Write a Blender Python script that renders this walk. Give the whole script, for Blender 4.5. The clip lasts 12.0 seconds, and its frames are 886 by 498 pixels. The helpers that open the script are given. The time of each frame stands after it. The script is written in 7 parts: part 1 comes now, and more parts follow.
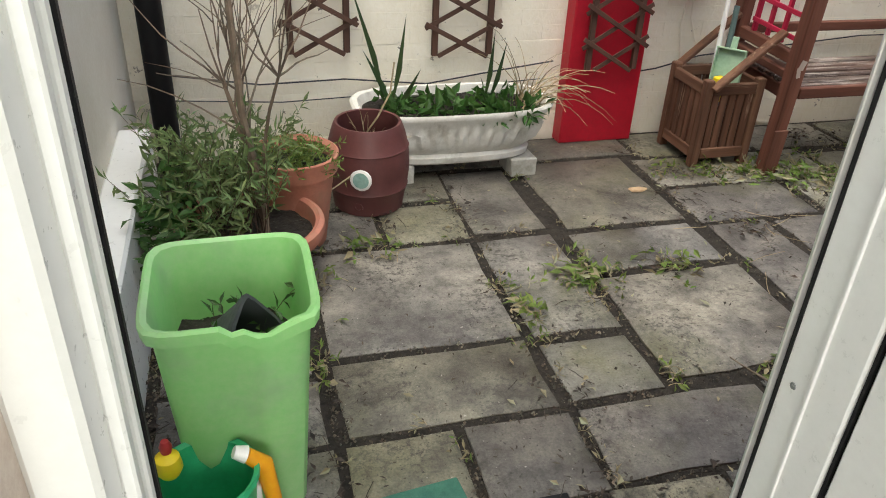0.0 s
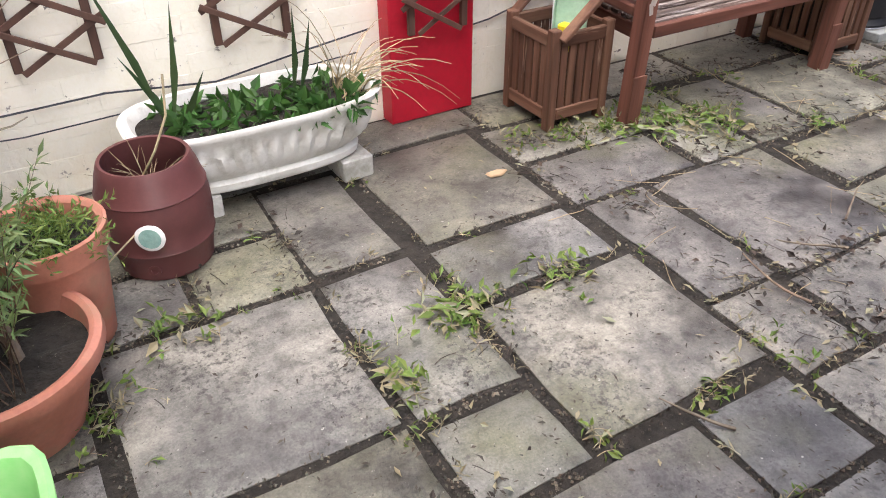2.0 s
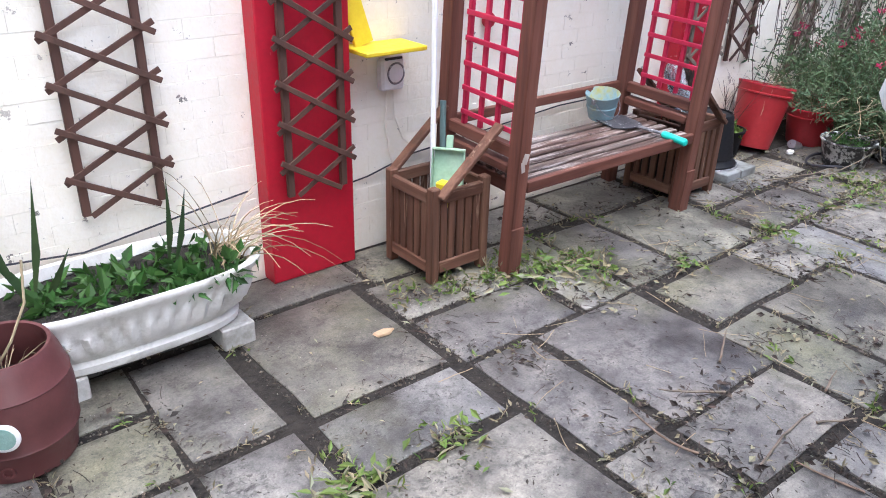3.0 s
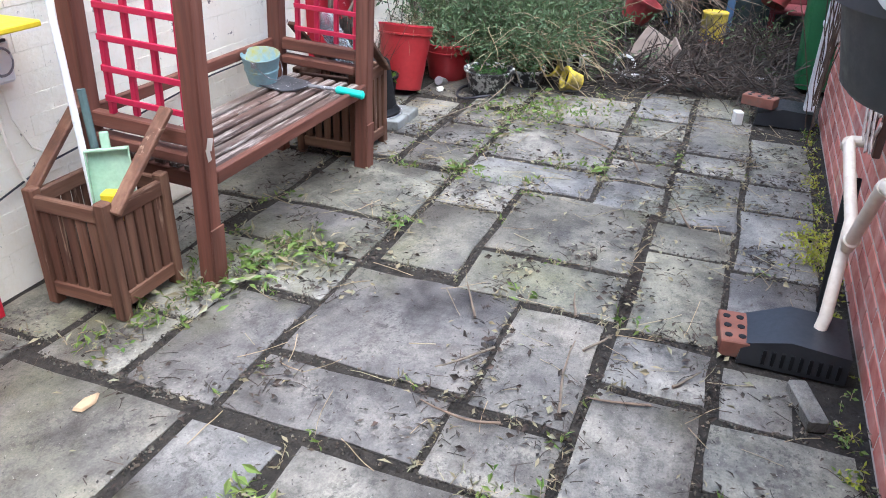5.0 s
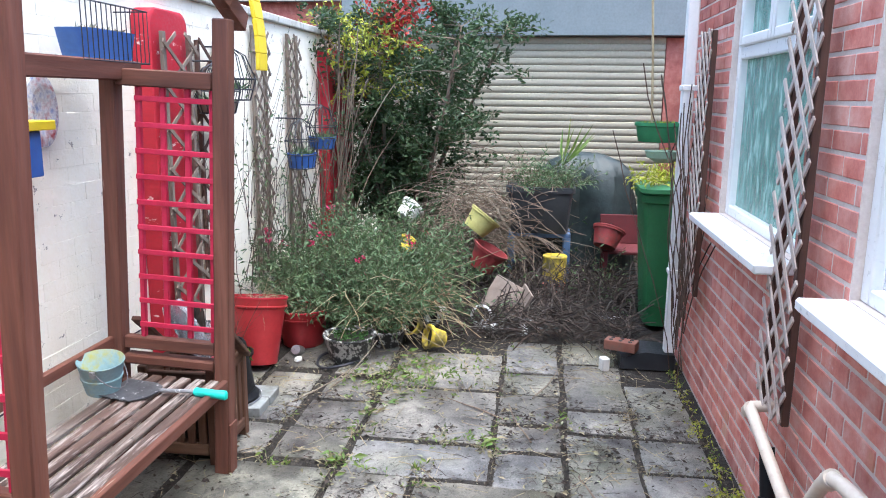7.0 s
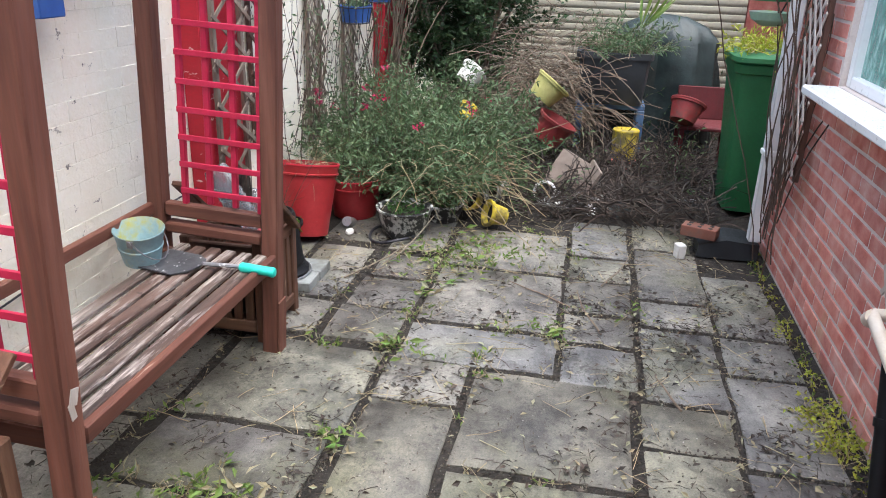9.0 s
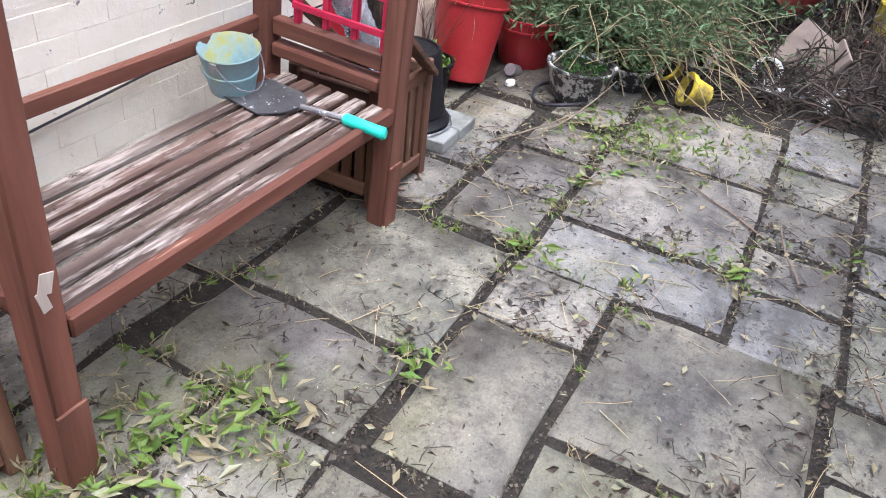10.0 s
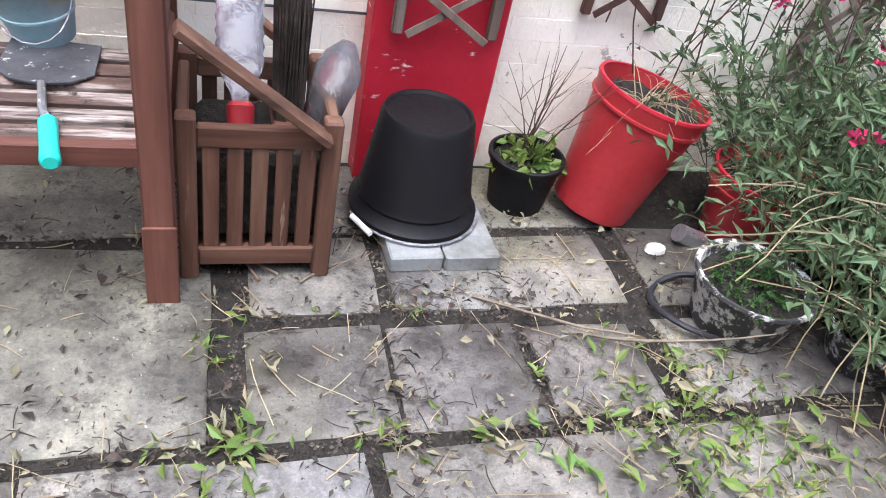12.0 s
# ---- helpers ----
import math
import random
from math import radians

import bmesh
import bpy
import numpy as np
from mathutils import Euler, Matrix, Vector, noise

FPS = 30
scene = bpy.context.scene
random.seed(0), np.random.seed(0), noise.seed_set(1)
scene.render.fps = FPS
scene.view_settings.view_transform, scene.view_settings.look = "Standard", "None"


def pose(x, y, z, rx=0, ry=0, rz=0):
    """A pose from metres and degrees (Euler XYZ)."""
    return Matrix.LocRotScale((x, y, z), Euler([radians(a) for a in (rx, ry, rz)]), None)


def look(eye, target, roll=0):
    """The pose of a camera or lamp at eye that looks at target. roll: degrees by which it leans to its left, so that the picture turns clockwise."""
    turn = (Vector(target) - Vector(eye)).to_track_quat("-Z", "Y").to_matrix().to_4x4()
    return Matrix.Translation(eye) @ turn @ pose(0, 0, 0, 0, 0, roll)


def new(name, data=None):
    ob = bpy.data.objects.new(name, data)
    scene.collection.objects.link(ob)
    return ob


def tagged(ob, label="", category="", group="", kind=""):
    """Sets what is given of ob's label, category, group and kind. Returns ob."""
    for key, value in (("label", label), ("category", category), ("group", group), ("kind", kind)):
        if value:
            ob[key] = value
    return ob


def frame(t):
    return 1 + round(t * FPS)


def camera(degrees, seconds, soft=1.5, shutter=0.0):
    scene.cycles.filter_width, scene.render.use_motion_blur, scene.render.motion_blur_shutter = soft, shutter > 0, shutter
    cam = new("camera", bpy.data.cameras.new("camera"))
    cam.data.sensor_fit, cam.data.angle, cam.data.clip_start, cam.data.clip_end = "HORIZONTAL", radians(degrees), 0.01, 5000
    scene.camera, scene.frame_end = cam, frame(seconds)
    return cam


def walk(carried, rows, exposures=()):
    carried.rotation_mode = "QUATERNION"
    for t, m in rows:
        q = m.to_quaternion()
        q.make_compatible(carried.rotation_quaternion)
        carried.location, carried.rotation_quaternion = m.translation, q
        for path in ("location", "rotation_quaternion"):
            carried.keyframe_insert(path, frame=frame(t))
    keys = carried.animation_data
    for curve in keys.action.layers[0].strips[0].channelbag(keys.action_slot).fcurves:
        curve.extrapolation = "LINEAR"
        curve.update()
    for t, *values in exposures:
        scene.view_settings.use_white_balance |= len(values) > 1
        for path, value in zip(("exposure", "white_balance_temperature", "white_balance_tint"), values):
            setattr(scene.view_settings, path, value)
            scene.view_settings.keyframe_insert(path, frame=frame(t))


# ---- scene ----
# ---- camera and walk ----
cam = camera(60.6, 12.0, 1.0)
PATH = [
    (0, (0.116, 1.015, 1.527), (0.59, 2.673, 0.513), 2.7),
    (0.5, (0.166, 1.063, 1.512), (0.743, 2.609, 0.381), 1.3),
    (1, (0.207, 1.281, 1.49), (0.834, 2.751, 0.287), -0.2),
    (1.5, (0.263, 1.497, 1.484), (0.962, 2.925, 0.27), -0.5),
    (2, (0.376, 1.699, 1.489), (1.188, 3.116, 0.336), -0.4),
    (2.5, (0.45, 1.759, 1.553), (1.414, 3.177, 0.524), 0.3),
    (3, (0.444, 1.784, 1.607), (1.583, 3.172, 0.725), 1.6),
    (3.2, (0.452, 1.802, 1.62), (1.66, 3.166, 0.795), 1.9),
    (4, (0.505, 2.03, 1.585), (2.0, 3.09, 0.83), 1.9),
    (4.8, (0.578, 2.236, 1.511), (2.232, 2.923, 0.621), 1.5),
    (5, (0.586, 2.275, 1.501), (2.236, 2.888, 0.552), 1.6),
    (5.5, (0.621, 2.332, 1.502), (2.279, 2.845, 0.508), 1.7),
    (6, (0.752, 2.443, 1.508), (2.497, 2.888, 0.637), 2.1),
    (6.5, (0.885, 2.535, 1.615), (2.748, 2.871, 0.97), 1.5),
    (6.7, (0.893, 2.56, 1.637), (2.803, 2.855, 1.092), 1.1),
    (7.5, (0.895, 2.645, 1.7), (2.86, 2.875, 1.43), 0.3),
    (8.3, (0.919, 2.722, 1.713), (2.881, 2.89, 1.365), -0.5),
    (8.5, (0.975, 2.741, 1.679), (2.913, 2.938, 1.225), -0.1),
    (9, (1.241, 2.746, 1.582), (3.071, 3.091, 0.852), 1.9),
    (9.5, (1.569, 2.788, 1.514), (3.244, 3.304, 0.55), 4.4),
    (10, (1.958, 2.854, 1.441), (3.461, 3.518, 0.301), 7.0),
    (10.5, (2.408, 2.767, 1.381), (3.677, 3.711, 0.157), 9.3),
    (11, (2.867, 2.72, 1.35), (3.837, 3.908, 0.066), 11.1),
    (11.5, (3.423, 2.623, 1.353), (4.225, 3.955, 0.095), 11.1),
    (12, (3.979, 2.507, 1.33), (4.569, 3.977, 0.109), 13.2),
]
walk(cam, [(t, look(eye, target, roll)) for t, eye, target, roll in PATH],
     [(0, 0.9, 6800, 3), (0.5, 1.05, 6800, 4), (1.5, 1.5, 6700, 9), (2.5, 1.64, 5900, 12), (3.0, 1.62, 5650, 12), (5.0, 1.85, 5600, 8), (6.5, 1.95, 5650, 7), (8.5, 1.6, 6150, 6), (10.0, 1.83, 5850, 11), (12, 1.92, 5800, 12)])

# ---- light ----
world = bpy.data.worlds.new("sky")
scene.world = world
world.use_nodes = True
sky = world.node_tree.nodes.new("ShaderNodeTexSky")
sky.sky_type, sky.sun_disc = "NISHITA", False
sky.sun_elevation, sky.sun_rotation = radians(77), radians(223)
sky.air_density, sky.dust_density = 1.0, 4.0
world.node_tree.links.new(sky.outputs[0], world.node_tree.nodes["Background"].inputs[0])
world.node_tree.nodes["Background"].inputs[1].default_value = 0.15
sun = new("sun", bpy.data.lights.new("sun", "SUN"))
sun.data.energy, sun.data.angle, sun.data.color = 1.5, radians(75), (1.0, 0.98, 0.95)
sun.matrix_world = look((0, 0, 10), (1.5, 1.6, 0.0))
# Added fill lamp before the hall's solid back wall, brightens the door frame
hall_fill_lamp = new("hall_fill", bpy.data.lights.new("hall_fill", "AREA"))
hall_fill_lamp.data.shape, hall_fill_lamp.data.size, hall_fill_lamp.data.size_y, hall_fill_lamp.data.energy = "RECTANGLE", 1.6, 1.3, 54
hall_fill_lamp.matrix_world = look((0.1, -1.47, 1.5), (0.1, 1.0, 1.2))

# ---- mesh helpers ----
rnd = random.Random(7)


class Shape:
    """Collects vertices and faces of one mesh."""

    def __init__(self):
        self.v, self.f = [], []

    def add(self, verts, faces):
        n = len(self.v)
        self.v += [tuple(p) for p in verts]
        self.f += [tuple(i + n for i in f) for f in faces]
        return self

    def box(self, c, s, turn=None, ch=0.004):
        """A box with chamfered edges: centre, size, optional turn."""
        h = [a / 2 for a in s]
        ch = min(ch, *(a * 0.45 for a in h))
        vs, key = [], {}
        for sx in (-1, 1):
            for sy in (-1, 1):
                for sz in (-1, 1):
                    for ax in range(3):
                        p = [sx * (h[0] - ch), sy * (h[1] - ch), sz * (h[2] - ch)]
                        p[ax] = (sx, sy, sz)[ax] * h[ax]
                        key[sx, sy, sz, ax] = len(vs)
                        q = Vector(p)
                        vs.append((turn @ q if turn else q) + Vector(c))
        fs = []
        for ax in range(3):
            o, p = [a for a in range(3) if a != ax]
            for s1 in (-1, 1):
                loop = []
                for a, b in ((-1, -1), (1, -1), (1, 1), (-1, 1)):
                    k = [0, 0, 0]
                    k[ax], k[o], k[p] = s1, a, b
                    loop.append(key[(*k, ax)])
                fs.append(loop)
            for a in (-1, 1):
                for b in (-1, 1):
                    k0, k1 = [0, 0, 0], [0, 0, 0]
                    k0[ax], k1[ax] = -1, 1
                    k0[o] = k1[o] = a
                    k0[p] = k1[p] = b
                    fs.append([key[(*k0, o)], key[(*k1, o)], key[(*k1, p)], key[(*k0, p)]])
        for sx in (-1, 1):
            for sy in (-1, 1):
                for sz in (-1, 1):
                    fs.append([key[sx, sy, sz, a] for a in range(3)])
        return self.add(vs, fs)

    def span(self, x0, x1, y0, y1, z0, z1, ch=0.004):
        return self.box(((x0 + x1) / 2, (y0 + y1) / 2, (z0 + z1) / 2), (abs(x1 - x0), abs(y1 - y0), abs(z1 - z0)), None, ch)

    def bar(self, a, b, w, h, up=(0, 0, 1), ch=0.003):
        """A beam from a to b; w across, h along up."""
        a, b = Vector(a), Vector(b)
        z = (b - a).normalized()
        x = Vector(up).cross(z)
        x = x.normalized() if x.length > 1e-4 else Vector((1, 0, 0))
        y = z.cross(x)
        turn = Matrix((x, y, z)).transposed()
        return self.box((a + b) / 2, (w, h, (b - a).length), turn, ch)

    def tube(self, pts, r, n=8, cap=True):
        """A round tube through points; r a number or one for each point."""
        pts = [Vector(p) for p in pts]
        rs = list(r) if isinstance(r, (list, tuple)) else [r] * len(pts)
        vs, fs = [], []
        side = None
        for i, p in enumerate(pts):
            d = (pts[min(i + 1, len(pts) - 1)] - pts[max(i - 1, 0)]).normalized()
            if side is None:
                side = d.orthogonal().normalized()
            side = (side - d * side.dot(d)).normalized()
            other = d.cross(side)
            for k in range(n):
                a = 2 * math.pi * k / n
                vs.append(p + (side * math.cos(a) + other * math.sin(a)) * rs[i])
        for i in range(len(pts) - 1):
            for k in range(n):
                fs.append((i * n + k, i * n + (k + 1) % n, (i + 1) * n + (k + 1) % n, (i + 1) * n + k))
        if cap:
            fs.append(tuple(range(n - 1, -1, -1)))
            fs.append(tuple((len(pts) - 1) * n + k for k in range(n)))
        return self.add(vs, fs)

    def lathe(self, prof, c=(0, 0, 0), n=32, sx=1.0, sy=1.0, turn=None, flute=None, closed=False, base=True):
        """Turns a profile of (radius, height) round the upright axis. flute(i, angle) scales the radius."""
        vs, fs = [], []
        for i, (r, z) in enumerate(prof):
            for k in range(n):
                a = 2 * math.pi * k / n
                m = flute(i, a) if flute else 1
                q = Vector((r * m * sx * math.cos(a), r * m * sy * math.sin(a), z))
                vs.append((turn @ q if turn else q) + Vector(c))
        for i in range(len(prof) - 1):
            for k in range(n):
                fs.append((i * n + k, i * n + (k + 1) % n, (i + 1) * n + (k + 1) % n, (i + 1) * n + k))
        if base:
            fs.append(tuple(range(n - 1, -1, -1)))
        if closed:
            fs.append(tuple((len(prof) - 1) * n + k for k in range(n)))
        return self.add(vs, fs)

    def leaf(self, p, d, n, length, width, fold=0.25, bend=0.0):
        """A folded leaf from p along d, facing n: five corners."""
        d = Vector(d).normalized()
        s = d.cross(Vector(n))
        s = s.normalized() if s.length > 1e-4 else d.orthogonal().normalized()
        n = s.cross(d)
        p = Vector(p)
        m = p + d * length * 0.45
        tip = p + d * length - n * length * bend
        return self.add([p, m + s * width / 2 + n * width * fold, tip, m - s * width / 2 + n * width * fold, m],
                        [(0, 4, 1), (4, 2, 1), (0, 3, 4), (4, 3, 2)])

    def mesh(self, name, mat, smooth=True):
        me = bpy.data.meshes.new(name)
        me.from_pydata(self.v, [], self.f)
        me.validate()
        if mat:
            me.materials.append(mat)
        if smooth:
            me.polygons.foreach_set("use_smooth", [True] * len(me.polygons))
            me.set_sharp_from_angle(angle=radians(38))
        return me


def part(name, shape, mat, parent, label="", smooth=True):
    ob = new(name, shape.mesh(name, mat, smooth))
    ob.parent = parent
    return tagged(ob, label)


def thing(name, at=(0, 0, 0), label="", category="", group="", kind=""):
    ob = new(name)
    ob.location = at
    ob.empty_display_size = 0.1
    return tagged(ob, label, category, group, kind)


def solid(name, shape, mat, label="", category="", group="", kind="", smooth=True):
    return tagged(new(name, shape.mesh(name, mat, smooth)), label, category, group, kind)


# ---- materials ----
def nodes_of(name):
    m = bpy.data.materials.new(name)
    m.use_nodes = True
    return m, m.node_tree.nodes, m.node_tree.links, m.node_tree.nodes["Principled BSDF"]


def noise_node(ns, ln, coord, scale, detail=4.0, rough=0.6, stretch=None):
    t = ns.new("ShaderNodeTexNoise")
    t.inputs["Scale"].default_value, t.inputs["Detail"].default_value, t.inputs["Roughness"].default_value = scale, detail, rough
    if stretch:
        mp = ns.new("ShaderNodeMapping")
        mp.inputs["Scale"].default_value = stretch
        ln.new(coord, mp.inputs[0])
        coord = mp.outputs[0]
    ln.new(coord, t.inputs["Vector"])
    return t.outputs["Fac"]


def ramp(ns, ln, fac, stops):
    r = ns.new("ShaderNodeValToRGB")
    e = r.color_ramp.elements
    while len(e) < len(stops):
        e.new(0.5)
    for el, (p, c) in zip(e, stops):
        el.position, el.color = p, (*c, 1) if len(c) == 3 else c
    ln.new(fac, r.inputs[0])
    return r.outputs[0]


def mix(ns, ln, fac, a, b, mode="MIX"):
    m = ns.new("ShaderNodeMix")
    m.data_type, m.blend_type = "RGBA", mode
    for sock, val in ((m.inputs[0], fac), (m.inputs[6], a), (m.inputs[7], b)):
        if hasattr(val, "is_linked"):
            ln.new(val, sock)
        elif isinstance(val, (tuple, list)):
            sock.default_value = (*val, 1)
        else:
            sock.default_value = val
    return m.outputs[2]


def surface(name, colors, scale=8.0, grain=60.0, bump=0.3, depth=0.003, rough=(0.6, 0.85), stretch=None, stain=None, stain_scale=1.5,
            stain_at=(0.5, 0.7), metal=0.0, vary=0.0, island=False, spec=0.4, fleck=None, fleck_at=(0.68, 0.72), fleck_scale=25.0, translucent=0.0, more=()):
    """A surface with a broad and a fine grain, optional stains and flecks of its own, and variation from piece to piece."""
    m, ns, ln, bs = nodes_of(name)
    geo = ns.new("ShaderNodeNewGeometry")
    pos = geo.outputs["Position"]
    broad = noise_node(ns, ln, pos, scale, 5, 0.6, stretch)
    fine = noise_node(ns, ln, pos, grain, 4, 0.7, stretch)
    k = len(colors)
    col = ramp(ns, ln, broad, [(0.3 + 0.4 * i / max(k - 1, 1), c) for i, c in enumerate(colors)])
    col = mix(ns, ln, 0.35, col, ramp(ns, ln, fine, [(0.25, (0.35, 0.35, 0.35)), (0.75, (0.75, 0.75, 0.75))]), "OVERLAY")
    if vary:
        src = geo.outputs["Random Per Island"] if island else ns.new("ShaderNodeObjectInfo").outputs["Random"]
        v = ramp(ns, ln, src, [(0.0, (1 - vary, 1 - vary, 1 - vary)), (0.5, (1, 1 - vary * 0.25, 1 - vary * 0.4)), (1.0, (1 - vary * 0.3, 1, 1))])
        col = mix(ns, ln, 1.0, col, v, "MULTIPLY")
    if stain:
        st = noise_node(ns, ln, pos, stain_scale, 6, 0.65)
        f = ramp(ns, ln, st, [(stain_at[0], (0, 0, 0)), (stain_at[1], (1, 1, 1))])
        col = mix(ns, ln, f, col, stain)
    if fleck:
        fl = noise_node(ns, ln, pos, fleck_scale, 5, 0.7, stretch)
        f = ramp(ns, ln, fl, [(fleck_at[0], (0, 0, 0)), (fleck_at[1], (1, 1, 1))])
        col = mix(ns, ln, f, col, fleck)
    for c2, lo, hi, sc in more:
        f = ramp(ns, ln, noise_node(ns, ln, pos, sc, 8, 0.75), [(lo, (0, 0, 0)), (hi, (1, 1, 1))])
        col = mix(ns, ln, f, col, c2)
    ln.new(col, bs.inputs["Base Color"])
    rg = ramp(ns, ln, fine, [(0.3, (rough[0],) * 3), (0.7, (rough[1],) * 3)])
    ln.new(rg, bs.inputs["Roughness"])
    bs.inputs["Metallic"].default_value = metal
    bs.inputs["Specular IOR Level"].default_value = spec
    if bump:
        b1 = ns.new("ShaderNodeBump")
        b1.inputs["Strength"].default_value, b1.inputs["Distance"].default_value = bump, depth
        ln.new(fine, b1.inputs["Height"])
        b2 = ns.new("ShaderNodeBump")
        b2.inputs["Strength"].default_value, b2.inputs["Distance"].default_value = bump, depth * 4
        ln.new(broad, b2.inputs["Height"])
        ln.new(b1.outputs[0], b2.inputs["Normal"])
        ln.new(b2.outputs[0], bs.inputs["Normal"])
    if translucent:
        tr = ns.new("ShaderNodeBsdfTranslucent")
        ln.new(col, tr.inputs[0])
        ms = ns.new("ShaderNodeMixShader")
        ms.inputs[0].default_value = translucent
        ln.new(bs.outputs[0], ms.inputs[1])
        ln.new(tr.outputs[0], ms.inputs[2])
        ln.new(ms.outputs[0], ns["Material Output"].inputs[0])
    return m


def timber(name, colors, axis, bare=None, bare_at=(0.58, 0.66), rough=(0.6, 0.85)):
    """Wood with its grain along an axis."""
    st = [1.0, 1.0, 1.0]
    st[axis] = 0.08
    return surface(name, colors, 14, 70, 0.5, 0.002, rough, tuple(st), vary=0.18, fleck=bare, fleck_at=bare_at, fleck_scale=16)


def glass(name, tint, rough, ripple=0.0, through_it=0.0):
    m, ns, ln, bs = nodes_of(name)
    bs.inputs["Base Color"].default_value = (*tint, 1)
    bs.inputs["Roughness"].default_value = rough
    bs.inputs["Transmission Weight"].default_value = through_it
    if ripple:
        co = ns.new("ShaderNodeNewGeometry").outputs["Position"]
        n = noise_node(ns, ln, co, 55, 3, 0.6, (1, 1, 0.45))
        b = ns.new("ShaderNodeBump")
        b.inputs["Strength"].default_value, b.inputs["Distance"].default_value = ripple, 0.01
        ln.new(n, b.inputs["Height"])
        ln.new(b.outputs[0], bs.inputs["Normal"])
    return m


def riven_stone(name):
    """Riven sandstone: each slab has its own hue, with damp, algae, grime and grit on it."""
    m, ns, ln, bs = nodes_of(name)
    pos = ns.new("ShaderNodeNewGeometry").outputs["Position"]
    own = ns.new("ShaderNodeObjectInfo").outputs["Random"]
    shift = ns.new("ShaderNodeVectorMath")
    shift.operation = "MULTIPLY_ADD"
    ln.new(own, shift.inputs[0])
    shift.inputs[1].default_value = (37.0, 53.0, 0.0)
    ln.new(pos, shift.inputs[2])
    at = shift.outputs[0]
    col = ramp(ns, ln, own, [(0.0, (0.09, 0.082, 0.079)), (0.2, (0.165, 0.156, 0.12)), (0.4, (0.112, 0.104, 0.1)), (0.6, (0.19, 0.178, 0.155)), (0.8, (0.145, 0.142, 0.142)), (1.0, (0.15, 0.143, 0.105))])
    broad = noise_node(ns, ln, at, 2.3, 7, 0.62)
    col = mix(ns, ln, 1.0, col, ramp(ns, ln, broad, [(0.36, (0.42, 0.4, 0.4)), (0.5, (0.95, 0.95, 0.94)), (0.64, (1.45, 1.43, 1.36))]), "MULTIPLY")
    riven = noise_node(ns, ln, at, 11.0, 8, 0.68)
    col = mix(ns, ln, 0.75, col, ramp(ns, ln, riven, [(0.38, (0.5, 0.48, 0.47)), (0.5, (1, 1, 1)), (0.63, (1.35, 1.34, 1.3))]), "MULTIPLY")
    algae = ramp(ns, ln, noise_node(ns, ln, pos, 1.15, 5, 0.6), [(0.52, (0, 0, 0)), (0.7, (0.6, 0.6, 0.6))])
    col = mix(ns, ln, algae, col, (0.13, 0.13, 0.055))
    fine = noise_node(ns, ln, pos, 130.0, 4, 0.7)
    col = mix(ns, ln, 0.5, col, ramp(ns, ln, fine, [(0.3, (0.25, 0.25, 0.25)), (0.7, (0.8, 0.8, 0.8))]), "OVERLAY")
    patch = ramp(ns, ln, noise_node(ns, ln, at, 3.6, 4, 0.6), [(0.43, (0, 0, 0)), (0.62, (0.85, 0.85, 0.85))])
    grime = ramp(ns, ln, noise_node(ns, ln, pos, 42.0, 6, 0.78), [(0.49, (0, 0, 0)), (0.59, (1, 1, 1))])
    col = mix(ns, ln, mix(ns, ln, 1.0, patch, grime, "MULTIPLY"), col, (0.034, 0.03, 0.027))
    crumbs = ramp(ns, ln, noise_node(ns, ln, pos, 75.0, 3, 0.6), [(0.65, (0, 0, 0)), (0.69, (0.9, 0.9, 0.9))])
    col = mix(ns, ln, crumbs, col, (0.03, 0.026, 0.022))
    chips = ramp(ns, ln, noise_node(ns, ln, at, 60.0, 3, 0.6), [(0.69, (0, 0, 0)), (0.73, (0.7, 0.7, 0.7))])
    col = mix(ns, ln, chips, col, (0.42, 0.4, 0.36))
    ln.new(col, bs.inputs["Base Color"])
    ln.new(ramp(ns, ln, broad, [(0.3, (0.3, 0.3, 0.3)), (0.62, (0.66, 0.66, 0.66))]), bs.inputs["Roughness"])
    bs.inputs["Specular IOR Level"].default_value = 0.45
    last = None
    for height, strength, depth in ((fine, 0.5, 0.002), (riven, 0.7, 0.012), (broad, 0.5, 0.03)):
        b = ns.new("ShaderNodeBump")
        b.inputs["Strength"].default_value, b.inputs["Distance"].default_value = strength, depth
        ln.new(height, b.inputs["Height"])
        if last:
            ln.new(last, b.inputs["Normal"])
        last = b.outputs[0]
    ln.new(last, bs.inputs["Normal"])
    return m


SLAB = riven_stone("riven_sandstone")
SOIL = surface("dark_soil_and_grit", [(0.014, 0.012, 0.01), (0.04, 0.033, 0.026)], 30, 140, 1.0, 0.006, (0.9, 1.0), fleck=(0.32, 0.29, 0.24), fleck_at=(0.67, 0.7), fleck_scale=120)
GRIT = surface("grit", [(0.018, 0.015, 0.012), (0.07, 0.06, 0.05), (0.3, 0.27, 0.22)], 20, 80, 0.4, 0.002, (0.8, 1), vary=0.5, island=True)
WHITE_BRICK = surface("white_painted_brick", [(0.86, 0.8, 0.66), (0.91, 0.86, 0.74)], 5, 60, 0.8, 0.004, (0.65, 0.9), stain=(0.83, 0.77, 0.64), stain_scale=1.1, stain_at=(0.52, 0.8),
                      fleck=(0.2, 0.18, 0.16), fleck_at=(0.655, 0.675), fleck_scale=12, more=[((0.76, 0.69, 0.56), 0.58, 0.72, 3.0), ((0.45, 0.41, 0.36), 0.66, 0.69, 30.0)])
